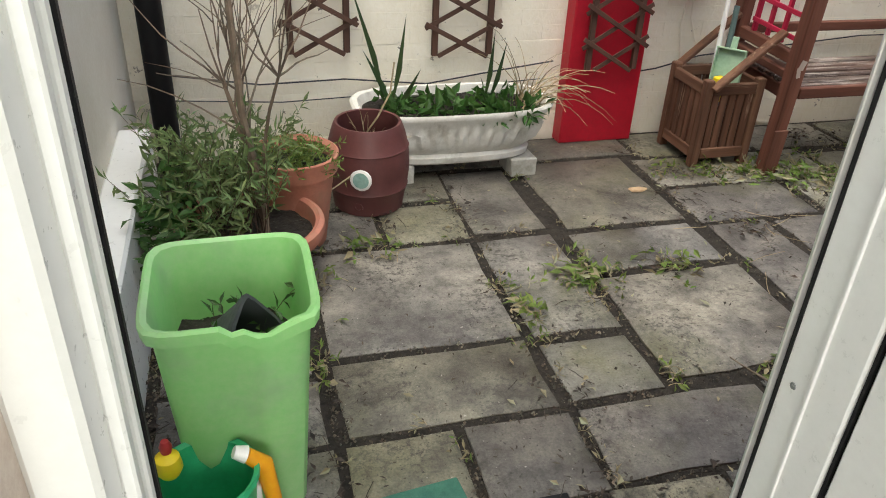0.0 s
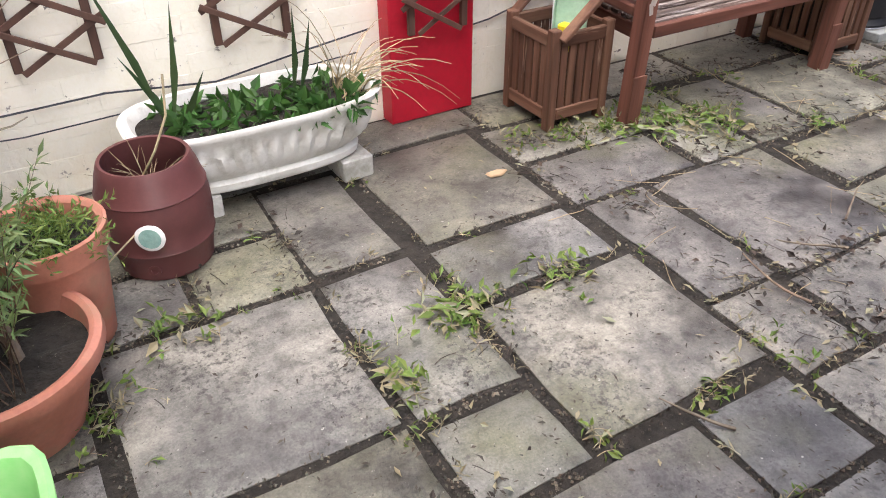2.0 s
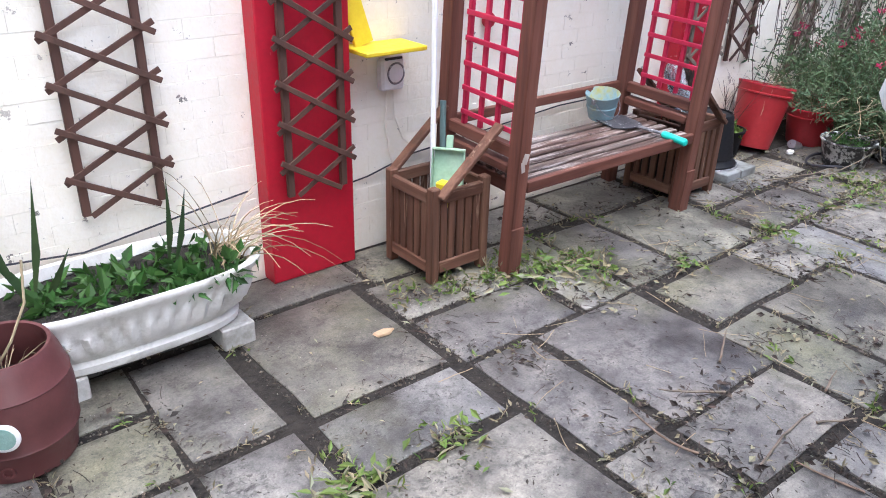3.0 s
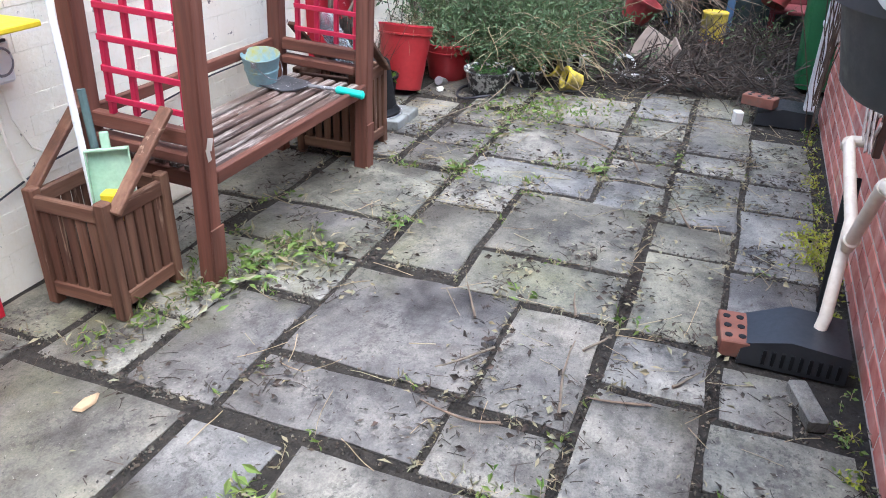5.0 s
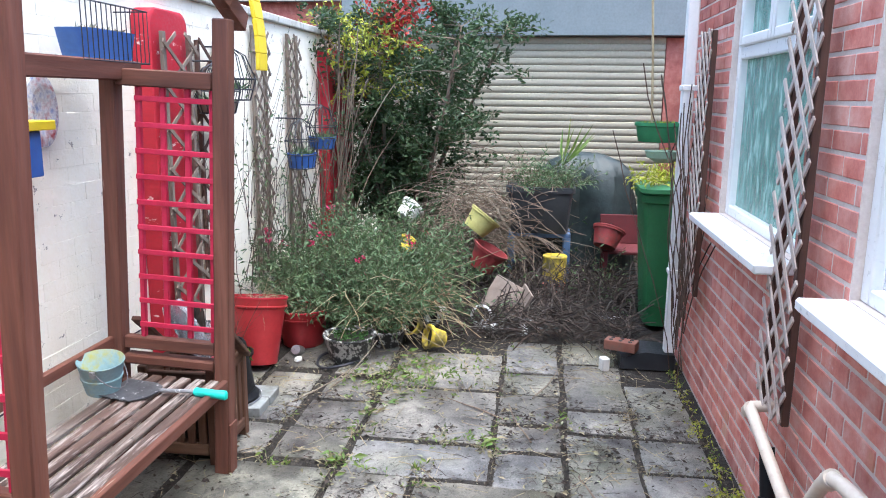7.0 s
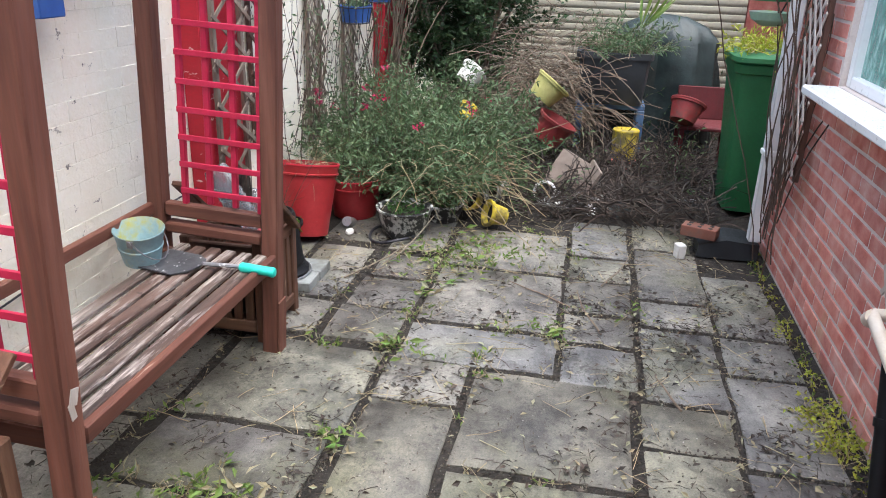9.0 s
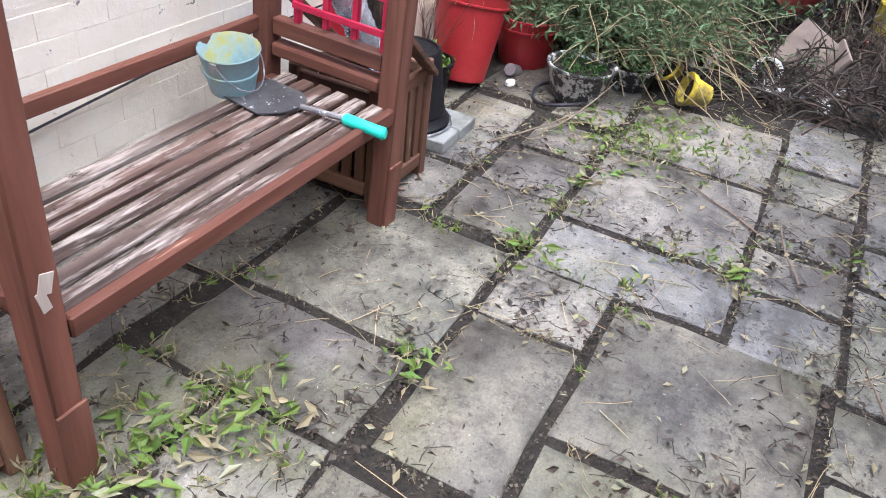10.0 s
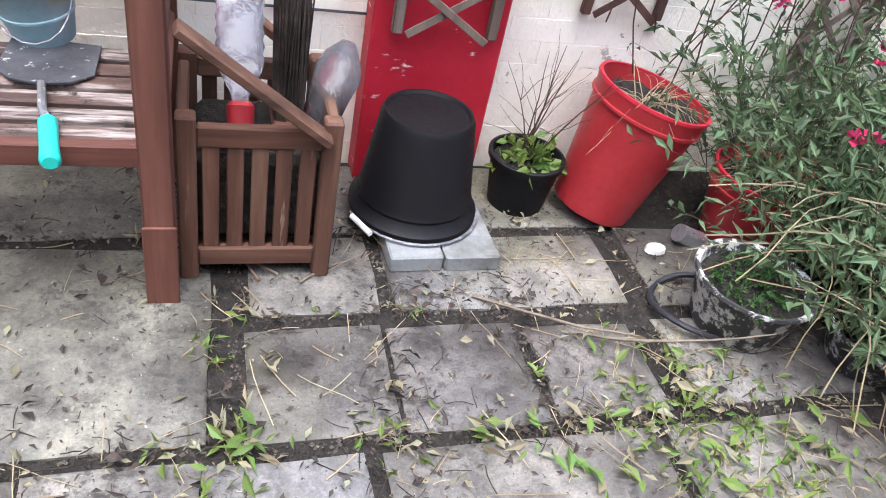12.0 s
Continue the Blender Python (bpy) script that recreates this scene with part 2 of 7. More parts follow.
BRICK = surface("red_brick", [(0.46, 0.135, 0.105), (0.6, 0.235, 0.19), (0.68, 0.37, 0.31)], 9, 90, 0.5, 0.002, (0.7, 0.95), vary=0.3, more=[((0.64, 0.5, 0.45), 0.63, 0.75, 5.0)],
                stain=(0.46, 0.29, 0.13), stain_scale=1.3, stain_at=(0.6, 0.75))
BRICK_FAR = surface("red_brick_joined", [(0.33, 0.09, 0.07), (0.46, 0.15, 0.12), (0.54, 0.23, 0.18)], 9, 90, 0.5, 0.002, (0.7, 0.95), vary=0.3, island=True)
MORTAR = surface("mortar", [(0.54, 0.45, 0.4), (0.66, 0.57, 0.51)], 12, 90, 0.5, 0.002, (0.85, 1))
RED_PAINT = surface("red_paint", [(0.34, 0.005, 0.018), (0.42, 0.009, 0.026)], 4, 45, 0.35, 0.002, (0.4, 0.6), fleck=(0.55, 0.2, 0.18), fleck_at=(0.72, 0.76), fleck_scale=12)
RED_WORN = surface("worn_red_paint", [(0.34, 0.008, 0.02), (0.42, 0.014, 0.03)], 4, 45, 0.4, 0.002, (0.45, 0.7), fleck=(0.7, 0.55, 0.5), fleck_at=(0.63, 0.68), fleck_scale=9, stretch=(1, 1, 2.2))
RED_LATH = surface("pink_red_paint", [(0.4, 0.01, 0.045), (0.5, 0.022, 0.07)], 6, 50, 0.2, 0.001, (0.45, 0.65))
RED_PLASTIC = surface("red_plastic", [(0.29, 0.017, 0.021), (0.38, 0.032, 0.036)], 4, 40, 0.1, 0.001, (0.35, 0.55), fleck=(0.5, 0.3, 0.25), fleck_at=(0.7, 0.76), fleck_scale=14)
WX = timber("brown_stained_wood_x", [(0.068, 0.026, 0.018), (0.135, 0.05, 0.033), (0.2, 0.085, 0.058)], 0, (0.42, 0.3, 0.22), (0.68, 0.74))
WY = timber("brown_stained_wood_y", [(0.068, 0.026, 0.018), (0.135, 0.05, 0.033), (0.2, 0.085, 0.058)], 1, (0.42, 0.3, 0.22), (0.68, 0.74))
WZ = timber("brown_stained_wood_z", [(0.068, 0.026, 0.018), (0.135, 0.05, 0.033), (0.2, 0.085, 0.058)], 2, (0.42, 0.3, 0.22), (0.7, 0.76))
SEAT_WOOD = surface("weathered_seat_wood", [(0.035, 0.022, 0.018), (0.1, 0.062, 0.05), (0.2, 0.15, 0.13)], 16, 90, 0.7, 0.003, (0.55, 0.85), (0.1, 1, 1), vary=0.3,
                    fleck=(0.42, 0.36, 0.33), fleck_at=(0.52, 0.64), fleck_scale=22, more=[((0.03, 0.02, 0.016), 0.58, 0.66, 14.0)])
AX = timber("weathered_planter_wood_x", [(0.05, 0.024, 0.015), (0.12, 0.056, 0.034), (0.22, 0.12, 0.075)], 0, (0.4, 0.28, 0.19), (0.62, 0.7))
AY = timber("weathered_planter_wood_y", [(0.05, 0.024, 0.015), (0.12, 0.056, 0.034), (0.22, 0.12, 0.075)], 1, (0.4, 0.28, 0.19), (0.62, 0.7))
AZ = timber("weathered_planter_wood_z", [(0.05, 0.024, 0.015), (0.12, 0.056, 0.034), (0.22, 0.12, 0.075)], 2, (0.4, 0.28, 0.19), (0.62, 0.7))
LATH = timber("brown_lath", [(0.06, 0.03, 0.022), (0.12, 0.06, 0.042)], 2, (0.25, 0.17, 0.12), (0.66, 0.74))
LATH_PALE = timber("bleached_lath", [(0.35, 0.29, 0.25), (0.55, 0.48, 0.43)], 2, (0.15, 0.1, 0.08), (0.62, 0.7))
LATH_GREY = timber("weathered_lath", [(0.12, 0.09, 0.07), (0.24, 0.19, 0.15)], 2, (0.33, 0.28, 0.23), (0.55, 0.7))
WHITE_PVC = surface("white_pvc", [(0.77, 0.77, 0.75), (0.82, 0.82, 0.81)], 2, 40, 0.05, 0.0005, (0.25, 0.4), spec=0.5)
CREAM = surface("cream_render", [(0.66, 0.62, 0.52), (0.74, 0.71, 0.62)], 4, 70, 0.4, 0.002, (0.7, 0.9))
CREAM_PIPE = surface("cream_plastic_pipe", [(0.6, 0.5, 0.4), (0.7, 0.61, 0.5)], 5, 40, 0.1, 0.001, (0.35, 0.55), fleck=(0.3, 0.22, 0.15), fleck_at=(0.68, 0.75))
BLACK = surface("black_plastic", [(0.004, 0.004, 0.005), (0.008, 0.008, 0.009)], 6, 60, 0.15, 0.001, (0.45, 0.65), spec=0.25)
DARK_GREY = surface("dark_grey_plastic", [(0.035, 0.038, 0.042), (0.055, 0.058, 0.062)], 6, 60, 0.15, 0.001, (0.4, 0.65))
TERRACOTTA = surface("terracotta", [(0.34, 0.125, 0.08), (0.45, 0.19, 0.135)], 7, 60, 0.25, 0.002, (0.6, 0.85), stain=(0.3, 0.2, 0.13), stain_scale=3)
DIRTY_RED = surface("dirty_red_plastic", [(0.17, 0.018, 0.02), (0.3, 0.05, 0.045)], 6, 50, 0.2, 0.001, (0.5, 0.75), stain=(0.08, 0.05, 0.04), stain_scale=9)
OLD_POT = surface("dirty_old_pot", [(0.1, 0.05, 0.037), (0.2, 0.1, 0.07)], 7, 60, 0.3, 0.002, (0.7, 0.9), stain=(0.06, 0.055, 0.04), stain_scale=9)
BARREL = surface("brown_barrel_plastic", [(0.075, 0.024, 0.024), (0.115, 0.04, 0.038)], 5, 50, 0.2, 0.002, (0.4, 0.6))
STONE_WHITE = surface("white_painted_stone", [(0.58, 0.56, 0.51), (0.74, 0.73, 0.69)], 7, 60, 0.5, 0.003, (0.7, 0.9), stain=(0.22, 0.2, 0.15), stain_scale=5, stain_at=(0.56, 0.78))
GREEN_BIN = surface("pale_green_plastic", [(0.45, 0.84, 0.35), (0.54, 0.88, 0.46)], 3, 40, 0.06, 0.001, (0.3, 0.45), translucent=0.45, stain=(0.45, 0.65, 0.4), stain_scale=3, stain_at=(0.5, 0.8))
WHEELIE = surface("green_bin_plastic", [(0.018, 0.11, 0.035), (0.028, 0.14, 0.05)], 4, 60, 0.15, 0.001, (0.4, 0.6))
CADDY_GREEN = surface("bright_green_plastic", [(0.03, 0.38, 0.16), (0.05, 0.46, 0.22)], 4, 50, 0.1, 0.001, (0.3, 0.5))
GREEN_POT = surface("green_planter_plastic", [(0.02, 0.16, 0.06), (0.04, 0.22, 0.09)], 4, 50, 0.1, 0.001, (0.35, 0.55))
PALE_GREEN = surface("pale_green_metal", [(0.25, 0.4, 0.27), (0.36, 0.5, 0.36)], 6, 50, 0.2, 0.001, (0.4, 0.6), fleck=(0.3, 0.25, 0.1), fleck_at=(0.66, 0.72))
YELLOW_DIRTY = surface("dirty_yellow_plastic", [(0.42, 0.32, 0.03), (0.66, 0.5, 0.04)], 7, 50, 0.3, 0.002, (0.5, 0.75), stain=(0.16, 0.13, 0.05), stain_scale=9, stain_at=(0.45, 0.62), fleck=(0.08, 0.07, 0.05), fleck_at=(0.6, 0.66), fleck_scale=24)
YELLOW = surface("yellow_paint", [(0.68, 0.5, 0.015), (0.78, 0.6, 0.03)], 5, 50, 0.2, 0.001, (0.4, 0.65), fleck=(0.35, 0.3, 0.15), fleck_at=(0.68, 0.74))
BLUE = surface("blue_paint", [(0.035, 0.1, 0.34), (0.06, 0.15, 0.42)], 5, 50, 0.2, 0.001, (0.45, 0.7))
FADED_BLUE = surface("faded_blue_paint", [(0.05, 0.1, 0.2), (0.1, 0.17, 0.28)], 6, 50, 0.3, 0.002, (0.5, 0.75), stain=(0.06, 0.06, 0.06), stain_scale=8)
TEAL = surface("teal_rubber", [(0.03, 0.5, 0.4), (0.05, 0.58, 0.47)], 5, 50, 0.1, 0.001, (0.35, 0.5))
BUCKET = surface("painted_blue_grey_metal", [(0.2, 0.33, 0.36), (0.33, 0.45, 0.47)], 7, 50, 0.2, 0.001, (0.4, 0.65), stain=(0.42, 0.4, 0.12), stain_scale=7, stain_at=(0.52, 0.66), fleck=(0.12, 0.07, 0.04), fleck_at=(0.68, 0.72))
STEEL = surface("worn_steel", [(0.16, 0.16, 0.17), (0.34, 0.34, 0.35)], 14, 90, 0.4, 0.001, (0.35, 0.6), metal=0.6, fleck=(0.65, 0.66, 0.68), fleck_at=(0.56, 0.62), fleck_scale=30)
BRIGHT_METAL = surface("bright_aluminium", [(0.7, 0.68, 0.66), (0.8, 0.79, 0.77)], 10, 60, 0.1, 0.001, (0.3, 0.5), metal=0.7)
BRASS = surface("brass", [(0.5, 0.38, 0.14), (0.62, 0.5, 0.22)], 10, 60, 0.1, 0.001, (0.3, 0.5), metal=0.9)
PAVER = surface("grey_paver", [(0.19, 0.2, 0.2), (0.29, 0.3, 0.29)], 9, 80, 0.5, 0.003, (0.8, 1.0), stain=(0.12, 0.12, 0.1), stain_scale=6)
CONCRETE = surface("concrete_block", [(0.42, 0.41, 0.38), (0.55, 0.54, 0.5)], 9, 80, 0.5, 0.003, (0.8, 1.0), stain=(0.24, 0.23, 0.18), stain_scale=6)
SHUTTER = surface("cream_shutter", [(0.4, 0.36, 0.27), (0.46, 0.42, 0.32)], 2, 40, 0.1, 0.001, (0.45, 0.6))
FASCIA = surface("grey_fascia", [(0.17, 0.2, 0.21), (0.21, 0.24, 0.25)], 2, 40, 0.1, 0.001, (0.5, 0.7))
TILE = surface("roof_tile", [(0.1, 0.09, 0.085), (0.17, 0.15, 0.14)], 6, 40, 0.3, 0.004, (0.7, 0.9), vary=0.3, island=True)
PLASTER = surface("room_plaster", [(0.72, 0.71, 0.68), (0.78, 0.77, 0.75)], 3, 60, 0.1, 0.001, (0.8, 0.95))
TARP = surface("dark_cover", [(0.012, 0.02, 0.02), (0.03, 0.045, 0.045)], 8, 50, 0.4, 0.004, (0.35, 0.6))
WIRE = surface("dark_wire", [(0.025, 0.025, 0.03), (0.05, 0.05, 0.06)], 20, 80, 0.1, 0.0005, (0.4, 0.6), metal=0.4)
BARK = surface("twig_bark", [(0.13, 0.1, 0.075), (0.27, 0.21, 0.16)], 20, 90, 0.4, 0.001, (0.8, 1), vary=0.35, island=True)
STEM_DARK = surface("dead_stem", [(0.05, 0.032, 0.025), (0.13, 0.085, 0.06)], 20, 90, 0.3, 0.001, (0.8, 1), vary=0.4, island=True)
STEM_BLACK = surface("wet_dead_stem", [(0.012, 0.01, 0.009), (0.05, 0.038, 0.031), (0.11, 0.088, 0.075)], 20, 90, 0.3, 0.001, (0.7, 0.95), vary=0.5, island=True)
STRAW = surface("dry_stem", [(0.3, 0.24, 0.14), (0.45, 0.38, 0.25)], 20, 90, 0.2, 0.001, (0.75, 0.95), vary=0.4, island=True)


def leaf_mat(name, a, b, tr=0.25):
    return surface(name, [a, b], 6, 60, 0.1, 0.0005, (0.45, 0.65), vary=0.45, island=True, translucent=tr)


LEAF = leaf_mat("green_leaf", (0.035, 0.1, 0.022), (0.07, 0.17, 0.035))
LEAF_BRIGHT = leaf_mat("bright_leaf", (0.09, 0.17, 0.03), (0.21, 0.29, 0.07))
LEAF_GREY = leaf_mat("grey_green_leaf", (0.07, 0.12, 0.055), (0.14, 0.21, 0.1))
LEAF_SAGE = leaf_mat("sage_leaf", (0.13, 0.2, 0.07), (0.22, 0.31, 0.13))
LEAF_TREE = leaf_mat("evergreen_leaf", (0.03, 0.062, 0.024), (0.075, 0.125, 0.05))
LEAF_DARK = leaf_mat("dark_leaf", (0.02, 0.045, 0.015), (0.05, 0.09, 0.03))
LEAF_YELLOW = leaf_mat("yellow_green_leaf", (0.3, 0.36, 0.04), (0.5, 0.52, 0.06))
LEAF_RED = leaf_mat("red_leaf", (0.3, 0.02, 0.02), (0.45, 0.05, 0.04))
LEAF_DEAD = leaf_mat("withered_leaf", (0.22, 0.2, 0.12), (0.38, 0.36, 0.24))
SCRAP = surface("dirty_white_plastic", [(0.3, 0.3, 0.29), (0.6, 0.6, 0.58)], 16, 60, 0.4, 0.003, (0.25, 0.5), stain=(0.1, 0.09, 0.08), stain_scale=12)
PINK = leaf_mat("pink_flower", (0.5, 0.02, 0.1), (0.6, 0.05, 0.16))

# ---- setting: ground, walls, houses ----
WALL_W, WALL_H = 4.555, 1.69   # faces of the white wall and of the house wall
ground = Shape()
N = 60
ground.add([(-60 + 140 * i / N, -60 + 120 * j / N, -0.011) for j in range(N + 1) for i in range(N + 1)],
           [(j * (N + 1) + i, j * (N + 1) + i + 1, (j + 1) * (N + 1) + i + 1, (j + 1) * (N + 1) + i) for j in range(N) for i in range(N)])
solid("ground", ground, SOIL, "dark soil and grit under and round the paving", "ground", kind="structure")

# concrete edge of the yard is closed by walls; the far lane beyond them is plain ground
patio = thing("floor", (0, 0, 0), "riven sandstone slabs with dark weedy joints", "paving", kind="structure")


def slab_shape(x0, x1, y0, y1, z, chip=0.012):
    """An uneven slab with a worn edge."""
    s = Shape()
    lx, ly = x1 - x0, y1 - y0
    edge = []
    for (ax, ay), (bx, by), n in (((x0, y0), (x1, y0), lx), ((x1, y0), (x1, y1), ly), ((x1, y1), (x0, y1), lx), ((x0, y1), (x0, y0), ly)):
        k = max(2, int(n / 0.16))
        for i in range(k):
            f = i / k
            j = chip if i else chip * 0.8
            edge.append((ax + (bx - ax) * f + rnd.uniform(-j, j) * 0.7, ay + (by - ay) * f + rnd.uniform(-j, j) * 0.7))
    cx, cy = (x0 + x1) / 2, (y0 + y1) / 2
    n = len(edge)

    def ring(inset, h, wob):
        return [(x + (cx - x) * inset / max(lx, 0.1), y + (cy - y) * inset / max(ly, 0.1), h + rnd.uniform(-wob, wob)) for x, y in edge]
    vs = ring(-0.012, z - 0.03, 0) + ring(-0.012, z - 0.006, 0.001) + ring(0.012, z, 0.0015)
    fs = [(r * n + i, r * n + (i + 1) % n, (r + 1) * n + (i + 1) % n, (r + 1) * n + i) for r in range(2) for i in range(n)]
    vs.append((cx, cy, z + 0.001))
    fs += [(2 * n + i, 2 * n + (i + 1) % n, 3 * n) for i in range(n)]
    return s.add(vs, fs)


SLABS = """.32 .94 2.93 3.55|.32 .94 2.57 2.88|1. 1.29 2.58 2.85|1.35 1.95 2.62 3.18|.99 1.58 2.26 2.53|1.62 1.92 2.26 2.53|.99 1.3 2.91 3.55|1. 1.3 3.62 4.2
.64 .96 3.6 3.9|.7 .97 3.95 4.22|1.4 1.95 3.59 4.24|1.38 1.93 3.25 3.53|2.02 2.6 3.54 3.85|2.02 2.29 2.88 3.5|2.35 2.93 2.85 3.49|1.48 2.04 4.29 4.53
2.31 2.89 2.52 2.81|2.95 3.26 2.5 3.08|3.31 3.92 2.49 3.09|3.03 3.62 3.13 3.45|3.38 3.97 3.5 4.12|3. 3.33 3.53 4.12|2.92 3.53 2.14 2.44|3.57 3.84 2.13 2.44
4.52 5.2 1.78 2.06|4.16 4.48 1.78 2.07|3.52 4.12 1.79 2.09|3.17 3.48 1.8 2.1|2.58 2.85 2.16 2.46|1.99 2.53 2.16 2.47|1.99 2.25 2.52 2.84|2.22 2.5 1.74 2.12
4.33 4.97 2.81 3.44|3.97 4.28 2.79 3.44|3.65 3.95 3.14 3.45|4.29 4.55 2.46 2.77|3.92 4.24 2.46 2.76|4.83 5.5 2.09 2.41|4.53 4.78 2.1 2.41|3.88 4.48 2.11 2.42
4.06 4.38 3.5 3.81|4.4 4.73 3.49 3.8|4.77 5.06 3.5 3.78|4.08 4.39 3.87 4.16|4.45 4.76 3.87 4.16|4.77 5.11 3.87 4.16|2.66 2.96 3.53 3.84|2.02 2.34 3.9 4.2
2.38 2.96 3.88 4.2|2.08 2.6 4.24 4.53|2.64 3.3 4.24 4.53|3.34 3.95 4.18 4.53|4. 4.6 4.2 4.53|4.64 5.2 4.22 4.53|.33 .6 3.6 3.9|.33 .66 3.95 4.53
.7 1.4 4.26 4.53|-.2 .24 3.2 3.5|-.2 .24 2.86 3.16|-.02 .25 2.56 2.82|-.2 -.06 2.56 2.82|.3 .6 2.24 2.53|.64 .95 2.24 2.53|-.2 .26 2.24 2.52
.3 .92 1.74 2.2|.96 1.26 1.9 2.22|1.3 1.9 1.9 2.22|-.2 .26 1.74 2.2|1.93 2.18 1.74 2.12|5. 5.3 2.46 2.77|4.6 4.96 2.46 2.77|5.01 5.6 2.81 3.44
5.34 5.9 2.46 2.77|5.16 5.7 3.5 3.8|5.22 5.8 3.86 4.2|5.54 5.95 2.1 2.41|2.54 2.8 1.9 2.1|-.2 .26 3.54 4.1"""
for row in SLABS.replace("\n", "|").split("|"):
    x0, x1, y0, y1 = (float(a) for a in row.split())
    part("slab", slab_shape(x0, x1, y0, y1, rnd.uniform(-0.003, 0.003)), SLAB, patio)


def brick_rows(x0, x1, z0, z1, holes=(), course=0.075, length=0.225):
    """Where bricks lie in a running bond, cut round the openings."""
    out = []
    row = 0
    z = z0
    while z < z1 - 0.02:
        zt = min(z + course, z1)
        x = x0 - (length / 2 if row % 2 else 0)
        while x < x1:
            a, b = max(x, x0), min(x + length, x1)
            pieces = [(a, b)]
            for hx0, hx1, hz0, hz1 in holes:
                if zt - 0.01 > hz0 and z + 0.01 < hz1:
                    cut = []
                    for p, q in pieces:
                        if q <= hx0 or p >= hx1:
                            cut.append((p, q))
                        else:
                            if p < hx0:
                                cut.append((p, hx0))
                            if q > hx1:
                                cut.append((hx1, q))
                    pieces = cut
            out += [(p, q, z, zt) for p, q in pieces if q - p > 0.03]
            x += length
        z += course
        row += 1
    return out


def wall_with_holes(name, x0, x1, y0, y1, z0, z1, holes, mat, label, inside=None):
    """A thick wall along x with openings right through it."""
    s = Shape()
    xs = sorted({x0, x1, *(h[0] for h in holes), *(h[1] for h in holes)})
    for a, b in zip(xs, xs[1:]):
        zs = [z0]
        for h in sorted(holes, key=lambda q: q[2]):
            if h[0] <= a + 1e-6 and h[1] >= b - 1e-6:
                zs += [h[2], h[3]]
        zs.append(z1)
        for c, d in zip(zs[::2], zs[1::2]):
            if d - c > 1e-4:
                s.span(a, b, y0, y1, c, d, 0.0005)
    return solid(name, s, mat, label, "wall", kind="structure", smooth=False)


# white painted brick wall along the yard
wall_white = wall_with_holes("wall_north", -0.6, 9.9, WALL_W + 0.008, WALL_W + 0.23, -0.03, 2.16, [], WHITE_BRICK, "white painted brick garden wall, stained and flaking")
faces = Shape()
for p, q, a, b in brick_rows(-0.55, 9.85, 0.0, 2.15):
    g = 0.0005
    faces.box(((p + q) / 2, WALL_W + 0.019 + rnd.uniform(-0.0012, 0.0012), (a + b) / 2), (q - p - 2 * g, 0.026, b - a - 2 * g), None, 0.0011)
pb = part("brick", faces, WHITE_BRICK, wall_white, "white painted bricks")
pb["kind"] = "stuff"
cop = Shape()
for i in range(18):
    cop.span(-0.55 + i * 0.58, 0.02 + i * 0.58, WALL_W - 0.03, WALL_W + 0.26, 2.162, 2.215, 0.006)
solid("coping", cop, CONCRETE, "pale concrete coping on the garden wall", "coping", kind="structure")

# house wall with door and windows
DOOR = (-0.08, 0.87, -0.03, 2.08)
WIN1, WIN2 = (3.7, 4.89, 1.085, 2.28), (1.95, 3.18, 1.085, 2.28)
HOLES = [DOOR, WIN1, WIN2]
house = wall_with_holes("wall_south", -0.6, 5.8, WALL_H - 0.3, WALL_H - 0.0035, -0.03, 2.75, HOLES, MORTAR, "red brick house wall with pale mortar")
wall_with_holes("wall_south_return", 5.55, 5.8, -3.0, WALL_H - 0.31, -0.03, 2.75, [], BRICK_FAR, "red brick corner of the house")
far_b = Shape()
near = []
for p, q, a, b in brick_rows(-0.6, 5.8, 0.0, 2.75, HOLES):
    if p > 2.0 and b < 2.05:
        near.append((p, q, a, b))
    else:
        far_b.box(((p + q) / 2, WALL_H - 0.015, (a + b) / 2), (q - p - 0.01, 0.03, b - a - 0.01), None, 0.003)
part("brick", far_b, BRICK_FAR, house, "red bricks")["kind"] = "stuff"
brick_mesh = {}
for p, q, a, b in near:
    k = (round(q - p, 3), round(b - a, 3))
    if k not in brick_mesh:
        brick_mesh[k] = Shape().box((0, 0, 0), (k[0] - 0.013, 0.03, k[1] - 0.014), None, 0.003).mesh("brick", BRICK, False)
    ob = new("brick", brick_mesh[k])
    ob.parent = house
    ob.location = ((p + q) / 2, WALL_H - 0.015 + rnd.uniform(-0.001, 0.001), (a + b) / 2)

# opaque; pale upright streaks are painted in for light caught by rippled glass
FROST = surface("frosted_green_glass", [(0.045, 0.15, 0.12), (0.13, 0.3, 0.25), (0.45, 0.68, 0.6)], 26, 90, 0.8, 0.004, (0.08, 0.2), (1, 1, 0.35), spec=0.6)
CLEAR = glass("window_glass", (0.9, 0.95, 0.95), 0.02, 0.0, 1.0)


